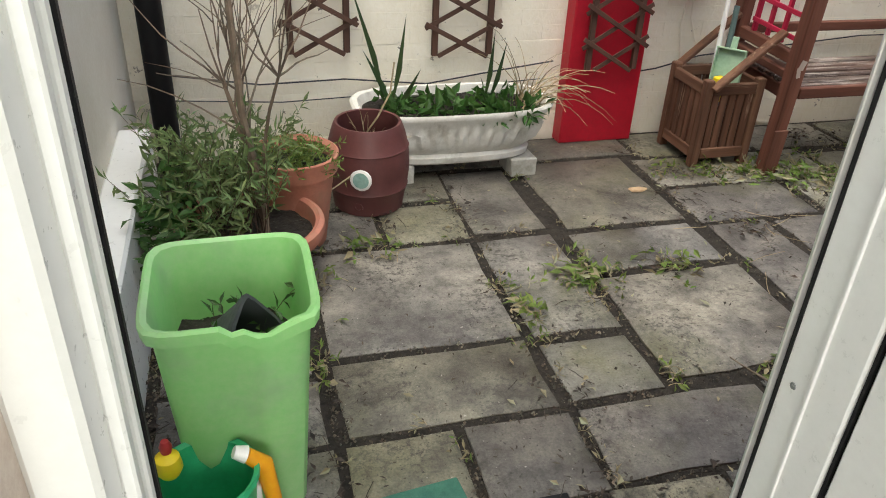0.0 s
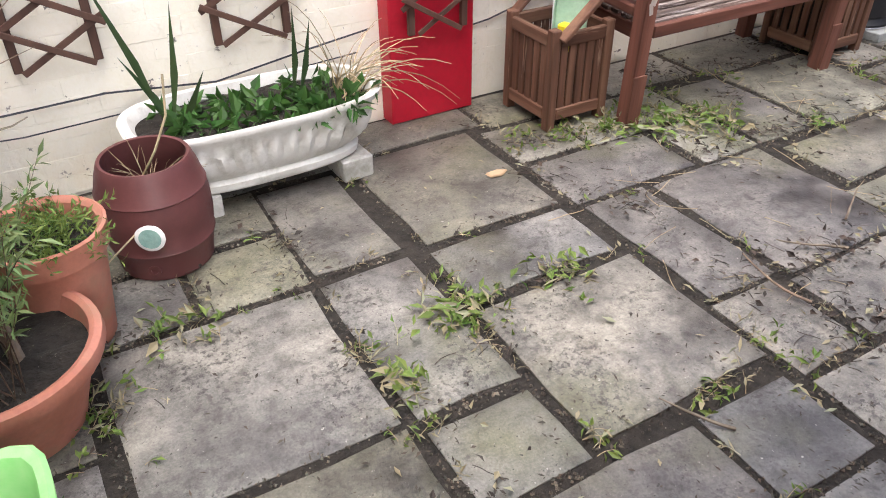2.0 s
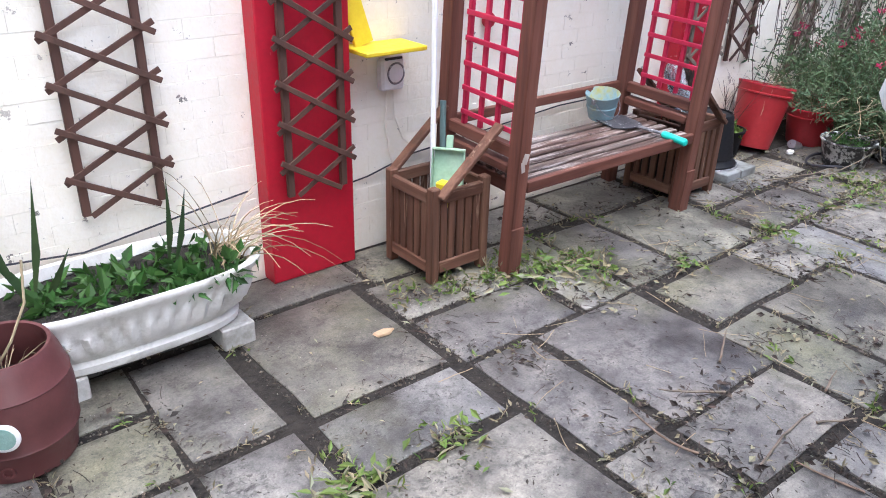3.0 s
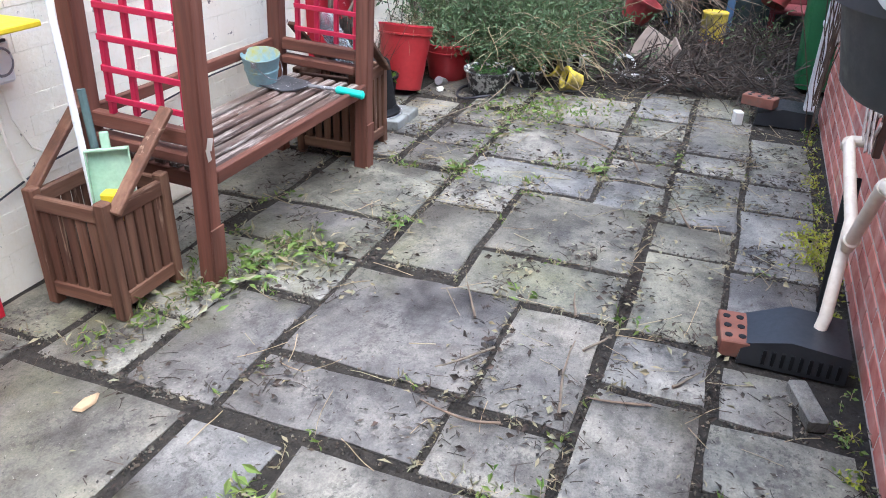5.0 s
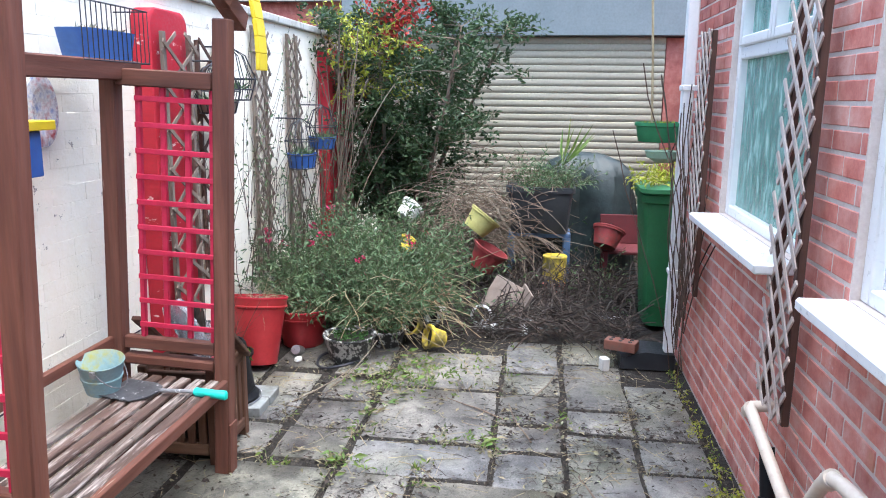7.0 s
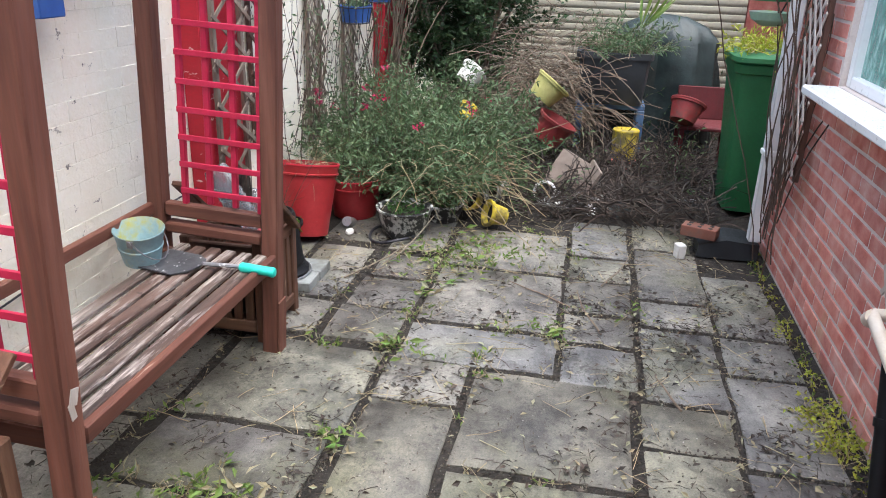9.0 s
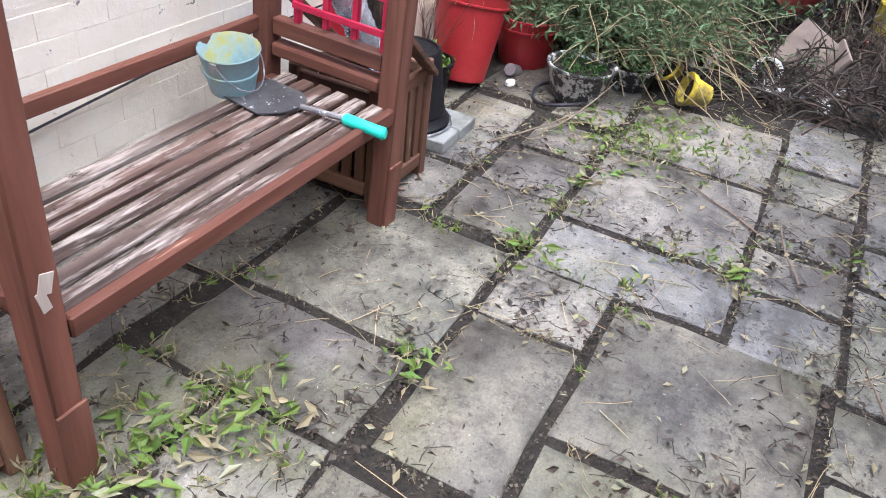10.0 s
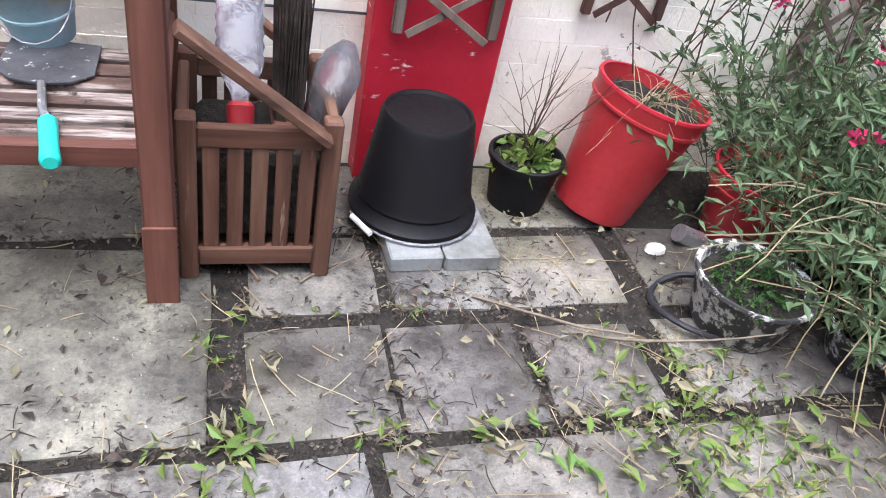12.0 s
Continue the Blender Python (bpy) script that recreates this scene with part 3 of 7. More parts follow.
def window(name, x0, x1, z0, z1, pane_mat, label):
    w = thing(name, ((x0 + x1) / 2, WALL_H, z0), label, "window", kind="structure")
    inv = Matrix.Translation(w.location).inverted()

    def put(n, s, m, lab="", par=w):
        ob = part(n, s, m, w, lab)
        ob.matrix_parent_inverse = inv
        return ob
    y0, y1 = WALL_H - 0.11, WALL_H - 0.03
    tr = z0 + 0.76
    f = Shape()
    for a in ((x0, x0 + 0.06, z0, z1), (x1 - 0.06, x1, z0, z1), (x0 + 0.06, x1 - 0.06, z0, z0 + 0.05), (x0 + 0.06, x1 - 0.06, z1 - 0.06, z1), (x0 + 0.06, x1 - 0.06, tr, tr + 0.06)):
        f.span(a[0], a[1], y0, y1, a[2], a[3], 0.006)
    put("window_frame", f, WHITE_PVC, "white plastic frame")
    mid = (x0 + x1) / 2
    for a, b in ((x0 + 0.06, mid), (mid, x1 - 0.06)):
        c = Shape()
        for e in ((a, a + 0.045, tr + 0.06, z1 - 0.06), (b - 0.045, b, tr + 0.06, z1 - 0.06), (a + 0.045, b - 0.045, tr + 0.06, tr + 0.105), (a + 0.045, b - 0.045, z1 - 0.105, z1 - 0.06)):
            c.span(e[0], e[1], y0 + 0.01, y1 + 0.015, e[2], e[3], 0.006)
        put("casement", c, WHITE_PVC, "white opening casement")
        put("pane", Shape().span(a + 0.04, b - 0.04, y0 + 0.03, y0 + 0.045, tr + 0.1, z1 - 0.1, 0.001), pane_mat)
    put("pane", Shape().span(x0 + 0.055, x1 - 0.055, y0 + 0.03, y0 + 0.045, z0 + 0.045, tr + 0.005, 0.001), pane_mat)
    put("window_sill", Shape().span(x0 - 0.03, x1 + 0.03, WALL_H - 0.1, WALL_H + 0.14, z0 - 0.045, z0 - 0.004, 0.008), WHITE_PVC, "white sill")
    return w


window("window_1", *WIN1, FROST, "white plastic window with frosted green glass")
window("window_2", *WIN2, CLEAR, "white plastic window with clear glass")
room = Shape()
room.span(1.5, 5.5, -0.9, -0.85, 0, 2.5)
room.span(1.5, 1.55, -0.85, 1.4, 0, 2.5)
solid("wall_room", room, PLASTER, "plain plaster walls of the room behind the windows", "wall", kind="structure")
solid("floor_room", Shape().span(1.5, 5.5, -0.9, 1.4, -0.02, 0.0), PLASTER, "plain room floor", "floor", kind="structure")
solid("ceiling", Shape().span(-1.2, 5.5, -1.6, WALL_H - 0.3, 2.5, 2.6), PLASTER, "plain white ceiling", "ceiling", kind="structure")
hall = Shape()
hall.span(-1.2, 1.4, -1.6, -1.5, 0, 2.5)
hall.span(-1.2, -1.1, -1.5, WALL_H - 0.3, 0, 2.5)
hall.span(1.3, 1.4, -1.5, WALL_H - 0.3, 0, 2.5)
solid("wall_hall", hall, PLASTER, "plain plaster walls of the room by the back door", "wall", kind="structure")
solid("floor_hall", Shape().span(-1.1, 1.3, -1.5, WALL_H - 0.31, -0.025, 0.012), surface("hall_floor", [(0.25, 0.22, 0.2), (0.35, 0.31, 0.28)], 5, 60, 0.1, 0.001), "plain grey floor by the back door", "floor", kind="structure")

# back door: frame and the leaf swung open into the house
door = thing("door_1", (0.275, WALL_H, 0), "white plastic back door standing open inwards", "door", kind="structure")
dinv = Matrix.Translation(door.location).inverted()


def dpart(n, s, m, lab=""):
    ob = part(n, s, m, door, lab)
    ob.matrix_parent_inverse = dinv
    return ob


fr = Shape()
fr.span(-0.17, -0.115, 1.5, WALL_H + 0.005, 0, 2.08, 0.006)
fr.span(0.717, 0.78, 1.565, WALL_H + 0.005, 0, 2.08, 0.006)
fr.span(-0.115, 0.717, 1.565, WALL_H + 0.005, 2.0, 2.08, 0.006)
fr.span(-0.115, -0.1, 1.555, 1.575, 0, 2.0, 0.003)
fr.span(-0.115, -0.1, 1.6, 1.62, 0, 2.0, 0.003)
dpart("frame", fr, WHITE_PVC, "white door frame")
dpart("threshold", Shape().span(-0.115, 0.717, 1.5, WALL_H + 0.01, 0, 0.03, 0.005), WHITE_PVC, "white threshold")
g = Shape()
g.span(-0.117, -0.108, WALL_H - 0.016, WALL_H - 0.002, 0.03, 2.0, 0.003)
g.span(0.7145, 0.7195, WALL_H - 0.008, WALL_H - 0.001, 0.03, 2.0, 0.002)
dpart("gasket", g, BLACK, "black rubber seal, also the strip drawn for the hinge gap's shade")
dpart("trim_strip", Shape().span(0.708, 0.72, WALL_H + 0.001, WALL_H + 0.007, 0.03, 2.0, 0.002), BRIGHT_METAL, "bright metal edge")
for z0, z1 in ((1.02, 1.12), (0.9, 1.0), (0.62, 0.85)):
    dpart("latch_keep", Shape().span(-0.116, -0.111, 1.635, 1.65, z0, z1, 0.001), BRASS, "brass latch keep")
leaf = Shape()
leaf.span(0.72, 0.785, 0.7, 1.559, 0.03, 2.0, 0.006)
# thin black strip drawn for the shade in the gap between frame and leaf
dpart("gasket", Shape().span(0.7195, 0.75, 1.5597, 1.5645, 0.03, 2.0, 0.0005), BLACK, "black rubber seal, also the strip drawn for the hinge gap's shade")
for z in (0.86, 1.31, 0.42):
    dpart("screw", Shape().lathe([(0.006, 0), (0.005, 0.002)], (0.7175, 1.66, z), 10, turn=Matrix.Rotation(radians(-90), 3, "Y"), closed=True), STEEL, "grey screw head")
dpart("frame_bead", Shape().span(0.713, 0.7185, 1.628, 1.633, 0.03, 2.0, 0.001), WHITE_PVC, "white moulded bead")
dpart("door_leaf", leaf, WHITE_PVC, "white moulded door leaf")
for z0, z1 in ((0.18, 0.8), (1.0, 1.85)):
    p = Shape()
    for a in ((0.86, 1.42, z0, z0 + 0.04), (0.86, 1.42, z1 - 0.04, z1), (0.86, 0.9, z0 + 0.04, z1 - 0.04), (1.38, 1.42, z0 + 0.04, z1 - 0.04)):
        p.span(0.708, 0.722, a[0], a[1], a[2], a[3], 0.007)
    dpart("panel_moulding", p, WHITE_PVC, "white raised moulding")

door.location.x = 0.365

# left side wall of the yard with its ledge
side = Shape()
side.span(-0.6, -0.36, 1.73, 4.53, -0.03, 2.8)
solid("wall_west", side, CREAM, "cream rendered side wall", "wall", kind="structure", smooth=False)
solid("ledge", Shape().span(-0.36, -0.24, 1.74, 3.96, -0.03, 0.4, 0.01), WHITE_PVC, "white painted low ledge against the side wall", "ledge", kind="structure")
pp = Shape().tube([(-0.23, 4.45, 0), (-0.23, 4.45, 2.7)], 0.055, 16)
pp.tube([(-0.23, 4.45, 0.9), (-0.23, 4.45, 0.96)], 0.062, 16)
solid("downpipe", pp, BLACK, "thick black downpipe in the corner of the yard", "pipe")

# end of the yard: garage with roller shutter
garage = thing("garage", (9.8, 2.8, 0), "garage with a cream roller shutter and grey fascia", "garage")
ginv = Matrix.Translation(garage.location).inverted()


def gpart(n, s, m, lab=""):
    ob = part(n, s, m, garage, lab)
    ob.matrix_parent_inverse = ginv
    return ob


shut_y0, shut_y1, sz = 1.3, 4.25, 0.077
for i in range(30):
    z = i * sz
    s = Shape()
    prof = [(0.0, 0.0), (-0.012, 0.012), (-0.016, sz * 0.5), (-0.012, sz - 0.012), (0.0, sz - 0.002)]
    s.add([(9.72 + x, yy, z + h) for yy in (shut_y0, shut_y1) for x, h in prof], [(k, k + 1, k + 6, k + 5) for k in range(4)])
    gpart("slat", s, SHUTTER)
gpart("backing", Shape().span(9.73, 9.78, shut_y0, shut_y1, 0, 2.35), DARK_GREY)
gpart("fascia", Shape().span(9.58, 9.9, 0.95, 4.9, 2.31, 2.72, 0.008), FASCIA, "grey metal fascia")
gpart("wall", Shape().span(9.72, 9.95, -0.5, 1.29, 0, 2.3), BRICK_FAR, "red brick pier")
gpart("roof", Shape().span(9.6, 14, -0.5, 4.9, 2.73, 2.8), TILE, "dark flat roof")
wall_with_holes("wall_east", 9.95, 10.2, -6, 12, -0.03, 2.3, [], MORTAR, "plain wall at the end of the yard")
wall_with_holes("wall_east_side", 5.82, 9.7, 0.7, 0.95, -0.03, 2.1, [], BRICK_FAR, "red brick side wall past the house")


def far_house(x, y, w, d, eave, ridge, label):
    h = thing("house", (x, y, 0), label, "house")
    inv = Matrix.Translation(h.location).inverted()
    wal = Shape()
    wal.add([(x, y - w, 0), (x, y + w, 0), (x, y + w, eave), (x, y - w, eave), (x + d, y - w, 0), (x + d, y + w, 0), (x + d, y + w, eave), (x + d, y - w, eave),
             (x + d / 2, y - w, ridge), (x + d / 2, y + w, ridge)],
            [(0, 1, 2, 3), (4, 7, 6, 5), (0, 3, 8, 7, 4), (1, 5, 6, 9, 2)])
    ob = part("wall", wal, BRICK_FAR, h, "red brick wall", smooth=False)
    ob.matrix_parent_inverse = inv
    rf = Shape()
    n = 14
    for i in range(n):
        f0, f1 = i / n, (i + 1) / n
        a = Vector((x - 0.2 + (d / 2 + 0.2) * f0, 0, eave - 0.1 + (ridge - eave + 0.15) * f0))
        b = Vector((x - 0.2 + (d / 2 + 0.2) * f1, 0, eave - 0.1 + (ridge - eave + 0.15) * f1))
        m = int(2 * w / 0.4)
        for j in range(m):
            yy = y - w - 0.1 + (2 * w + 0.2) * (j + 0.5) / m
            rf.bar(a + Vector((0, yy, 0.03)), b + Vector((-0.03 + 0.1, yy, 0.05)), (2 * w + 0.2) / m - 0.015, 0.03, (0, 0, 1), 0.004)
    ob = part("roof", rf, TILE, h, "dark grey tiled roof", smooth=False)
    ob.matrix_parent_inverse = inv
    for yy in (y - w / 2, y + w / 2):
        wn = Shape().span(x - 0.04, x + 0.02, yy - 0.6, yy + 0.6, eave - 1.6, eave - 0.4)
        ob = part("window", wn, CLEAR, h)
        ob.matrix_parent_inverse = inv
    ch = Shape().span(x + d / 2 - 0.3, x + d / 2 + 0.3, y - 0.4, y + 0.4, ridge - 0.3, ridge + 0.9)
    ob = part("chimney", ch, BRICK_FAR, h, "red brick chimney")
    ob.matrix_parent_inverse = inv


far_house(17.0, 7.6, 4.2, 6, 3.6, 6.0, "red brick house with a dark tiled roof beyond the garden wall")
far_house(19.0, -1.6, 4.6, 6, 3.4, 6.0, "red brick house with a dark tiled roof behind the garage")


# ---- helpers for things ----
def local(root):
    """Makes parts, given in world places, belong to root."""
    inv = Matrix.Translation(root.location).inverted()

    def put(n, s, m, lab="", par=None, smooth=True):
        ob = part(n, s, m, par or root, lab, smooth)
        if par is None:
            ob.matrix_parent_inverse = inv
        return ob
    return put


def squared(power):
    """Plan of a rounded square for lathe()."""
    return lambda i, a: 1 / (abs(math.cos(a)) ** power + abs(math.sin(a)) ** power) ** (1 / power)


def away(r, zmin=-1.0, zmax=1.0):
    a, z = rnd.uniform(0, 2 * math.pi), rnd.uniform(zmin, zmax)
    k = math.sqrt(max(0, 1 - z * z))
    return Vector((k * math.cos(a) * r, k * math.sin(a) * r, z * r))


def stem_path(p, d, length, droop=0.3, wob=0.12, n=5):
    pts, q, v = [Vector(p)], Vector(p), Vector(d).normalized()
    for i in range(n):
        v = (v + away(wob) + Vector((0, 0, -droop / n))).normalized()
        q = q + v * length / n
        pts.append(q.copy())
    return pts


def sprig(stems, leaves, p, d, length, leaf_len, leaf_w, count, r=0.002, droop=0.3, wob=0.12, start=0.25, sides=3):
    """A stem with leaves along it."""
    pts = stem_path(p, d, length, droop, wob)
    stems.tube(pts, [r * (1 - 0.7 * i / (len(pts) - 1)) for i in range(len(pts))], sides, False)
    for i in range(count):
        f = (start + (1 - start) * (i + rnd.random()) / count) * (len(pts) - 1)
        k = min(int(f), len(pts) - 2)
        q = pts[k].lerp(pts[k + 1], f - k)
        along = (pts[k + 1] - pts[k]).normalized()
        out = (along * rnd.uniform(0.2, 0.9) + away(1.0)).normalized()
        leaves.leaf(q, out, away(1.0, 0.0, 1.0), leaf_len * rnd.uniform(0.6, 1.25), leaf_w * rnd.uniform(0.7, 1.2), 0.2, rnd.uniform(0, 0.25))


def twigs(s, base, n, length, r, spread=1.0, droop=0.1, fork=2):
    for i in range(n):
        d = Vector((rnd.uniform(-1, 1) * spread, rnd.uniform(-1, 1) * spread, 1))
        pts = stem_path(Vector(base) + Vector((rnd.uniform(-0.03, 0.03), rnd.uniform(-0.03, 0.03), 0)), d, length * rnd.uniform(0.6, 1.1), droop, 0.15)
        s.tube(pts, [r * (1 - 0.75 * k / 5) for k in range(6)], 4, False)
        for j in range(fork):
            k = rnd.choice((1, 2, 3))
            sub = stem_path(pts[k], (pts[k + 1] - pts[k]).normalized() + away(0.8), length * rnd.uniform(0.25, 0.55), droop, 0.2)
            s.tube(sub, [r * 0.5 * (1 - 0.7 * m / 5) for m in range(6)], 3, False)


def disc(c, r, z, n=24, wob=0.01, sx=1.0, sy=1.0, power=2):
    s = Shape()
    q = squared(power) if power != 2 else (lambda i, a: 1)
    vs = [(c[0], c[1], z + 0.015)]
    for ring in (0.5, 1.0):
        for k in range(n):
            a = 2 * math.pi * k / n
            m = q(0, a) * r * ring
            vs.append((c[0] + m * sx * math.cos(a), c[1] + m * sy * math.sin(a), z + rnd.uniform(-wob, wob)))
    fs = [(0, 1 + k, 1 + (k + 1) % n) for k in range(n)] + [(1 + k, 1 + n + k, 1 + n + (k + 1) % n, 1 + (k + 1) % n) for k in range(n)]
    return s.add(vs, fs)


def pot_prof(r0, r1, h, t=0.008, lip=0.0, lip_h=0.03):
    """Outside, rim and inside of a plain pot."""
    rl = r1 + lip
    return [(r0, 0), (r0 + (r1 - r0) * (1 - lip_h / h), h - lip_h), (rl, h - lip_h + 0.001), (rl + 0.001, h - 0.003), (rl - 0.003, h), (r1 - t, h), (r1 - t - 0.002, h - 0.01),
            (r0 - t + 0.2 * (r1 - r0), h * 0.25)]


def trellis(name, x0, x1, z0, z1, y, mat, label, rise, step, lath=0.022, upright=0.03, group="trellis panels", post=None, behind=False):
    """An expanding trellis: uprights behind two layers of sloping laths."""
    t = thing(name, ((x0 + x1) / 2, y, z0), label, "trellis", group)
    put = local(t)
    up = upright
    ya, yb = (y - 0.042, y - 0.016) if behind else (y + 0.008, y + 0.03)
    for x in (x0 + (x1 - x0) * 0.14, x1 - (x1 - x0) * 0.14):
        put("upright", Shape().span(x - up / 2, x + up / 2, ya, yb, z0, z1, 0.003), post or mat)
    w = x1 - x0
    z = z0 - rise
    k = 0
    while z < z1:
        for sgn, yy in ((1, y), (-1, y - 0.009)):
            a, b = (x0, z), (x1, z + rise)
            if sgn < 0:
                a, b = (x0, z + rise), (x1, z)
            lo, hi = max(a[1], z0) if sgn > 0 else min(a[1], z1), min(b[1], z1) if sgn > 0 else max(b[1], z0)
            fa = 0 if abs(b[1] - a[1]) < 1e-6 else (lo - a[1]) / (b[1] - a[1])
            fb = 1 if abs(b[1] - a[1]) < 1e-6 else (hi - a[1]) / (b[1] - a[1])
            if fb - fa > 0.15:
                p = Vector((a[0] + w * fa, yy, a[1] + (b[1] - a[1]) * fa))
                q = Vector((a[0] + w * fb, yy, a[1] + (b[1] - a[1]) * fb))
                j = rnd.uniform(-0.006, 0.006)
                put("lath", Shape().bar(p + Vector((0, 0, j)), q + Vector((0, 0, j)), lath, 0.007, (0, 1, 0), 0.002), mat)
        z += step
        k += 1
    return t


# ---- white wall: red panels, trellis, socket, shelf ----
def red_panel(x0, x1, top, mat, label, foot=0.0, y=4.462):
    s = Shape()
    r = 0.07
    prof = [(x0, foot), (x1, foot)] + [(x1 - r + r * math.cos(a), top - r + r * math.sin(a)) for a in (0, 0.4, 0.8, 1.2, 1.57)] \
        + [(x0 + r - r * math.sin(a), top - r + r * math.cos(a)) for a in (0, 0.4, 0.8, 1.2, 1.57)]
    n = len(prof)
    c = 0.006
    cx, cz = (x0 + x1) / 2, (foot + top) / 2
    vs = [(x, WALL_W + 0.003, z) for x, z in prof] + [(x, y + c, z) for x, z in prof] + [(x + (c if x < cx else -c), y, z + (c if z < cz else -c)) for x, z in prof]
    fs = [(k * n + i, k * n + (i + 1) % n, (k + 1) * n + (i + 1) % n, (k + 1) * n + i) for k in range(2) for i in range(n)] + [tuple(range(2 * n, 3 * n))]
    return solid("wall_panel", s.add(vs, fs), mat, label, "panel", "red panels on the wall")


red_panel(1.71, 2.12, 2.05, RED_PAINT, "tall red painted panel against the white wall")
red_panel(4.41, 4.8, 2.06, RED_WORN, "tall red panel with flaking paint behind the bucket")
red_panel(7.45, 8.25, 2.05, RED_WORN, "tall red panel near the climbing bush")
trellis("trellis", 0.3, 0.66, 0.5, 1.9, 4.520, LATH, "brown expanding trellis on the white wall", 0.2, 0.165)
trellis("trellis", 0.98, 1.36, 0.47, 1.9, 4.520, LATH, "brown expanding trellis on the white wall", 0.2, 0.165)
trellis("trellis", 1.75, 2.1, 0.4, 1.9, 4.415, LATH, "weathered brown trellis fixed to the red panel", 0.21, 0.165)
trellis("trellis", 4.42, 4.8, 0.5, 1.95, 4.415, LATH_GREY, "grey weathered trellis on the flaking red panel", 0.25, 0.2)
trellis("trellis", 5.02, 5.36, 0.56, 1.95, 4.520, LATH, "dark trellis on the white wall above the red buckets", 0.25, 0.2)
trellis("trellis", 5.85, 6.15, 0.4, 2.1, 4.515, LATH_GREY, "grey trellis overgrown with dry stems", 0.3, 0.14)
trellis("trellis", 6.55, 6.85, 0.4, 2.1, 4.515, LATH_GREY, "grey trellis beside hanging baskets", 0.3, 0.14)

sock = thing("outdoor_socket", (2.28, 4.535, 0.78), "white weatherproof outdoor socket on the wall", "socket")
put = local(sock)
put("box", Shape().span(2.22, 2.34, 4.505, 4.557, 0.71, 0.85, 0.01), WHITE_PVC)
ringm = Shape()
ringm.tube([(2.29 + 0.042 * math.cos(a), 4.502, 0.785 + 0.045 * math.sin(a)) for a in [i * math.pi / 10 for i in range(21)]], 0.005, 6, False)
put("dial_ring", ringm, STEEL, "grey ring")
put("dial", Shape().lathe([(0.04, 0.0), (0.04, 0.004), (0.036, 0.006)], (2.29, 4.505, 0.785), 20, turn=Matrix.Rotation(radians(90), 3, "X"), closed=True), WHITE_PVC)
cab = Shape()
cab.tube([(2.27, 4.543, 0.71), (2.26, 4.543, 0.55), (2.28, 4.543, 0.42), (2.3, 4.543, 0.35)], 0.006, 6)
cab.tube([(2.3, 4.543, 0.71), (2.31, 4.543, 0.58), (2.36, 4.543, 0.46), (2.4, 4.543, 0.43)], 0.005, 6)
put("cable", cab, WHITE_BRICK, "white painted cable")
put("lid_hinge", Shape().span(2.235, 2.325, 4.5, 4.512, 0.846, 0.856, 0.003), DARK_GREY, "grey lid hinge")

shelf = thing("wall_shelf", (2.17, 4.475, 0.93), "bright yellow wall shelf with a slanting brace", "shelf")
put = local(shelf)
put("board", Shape().span(2.03, 2.34, 4.355, 4.550, 0.905, 0.925, 0.004), YELLOW)
put("brace", Shape().bar((2.11, 4.495, 0.93), (2.03, 4.515, 1.2), 0.09, 0.02, (0, 1, 0), 0.003), YELLOW)

sock.location += Vector((0.09, 0, 0.04))
shelf.location += Vector((0.1, 0, 0.04))

cables = Shape()
cables.tube([(-0.2, 4.545, 0.42), (0.2, 4.543, 0.36), (0.6, 4.545, 0.37), (1.0, 4.543, 0.33), (1.35, 4.545, 0.38), (1.66, 4.545, 0.42)], 0.004, 5)
cables.tube([(2.09, 4.545, 0.34), (2.25, 4.543, 0.36), (2.5, 4.545, 0.42), (2.9, 4.545, 0.45), (3.5, 4.545, 0.5), (4.475, 4.545, 0.5)], 0.004, 5)
cables.tube([(-0.2, 4.545, 0.3), (0.3, 4.543, 0.27), (0.9, 4.545, 0.29), (1.6, 4.545, 0.33)], 0.003, 5)
solid("wall_cable", cables, WIRE, "thin dark cables running along the white wall", "cable")

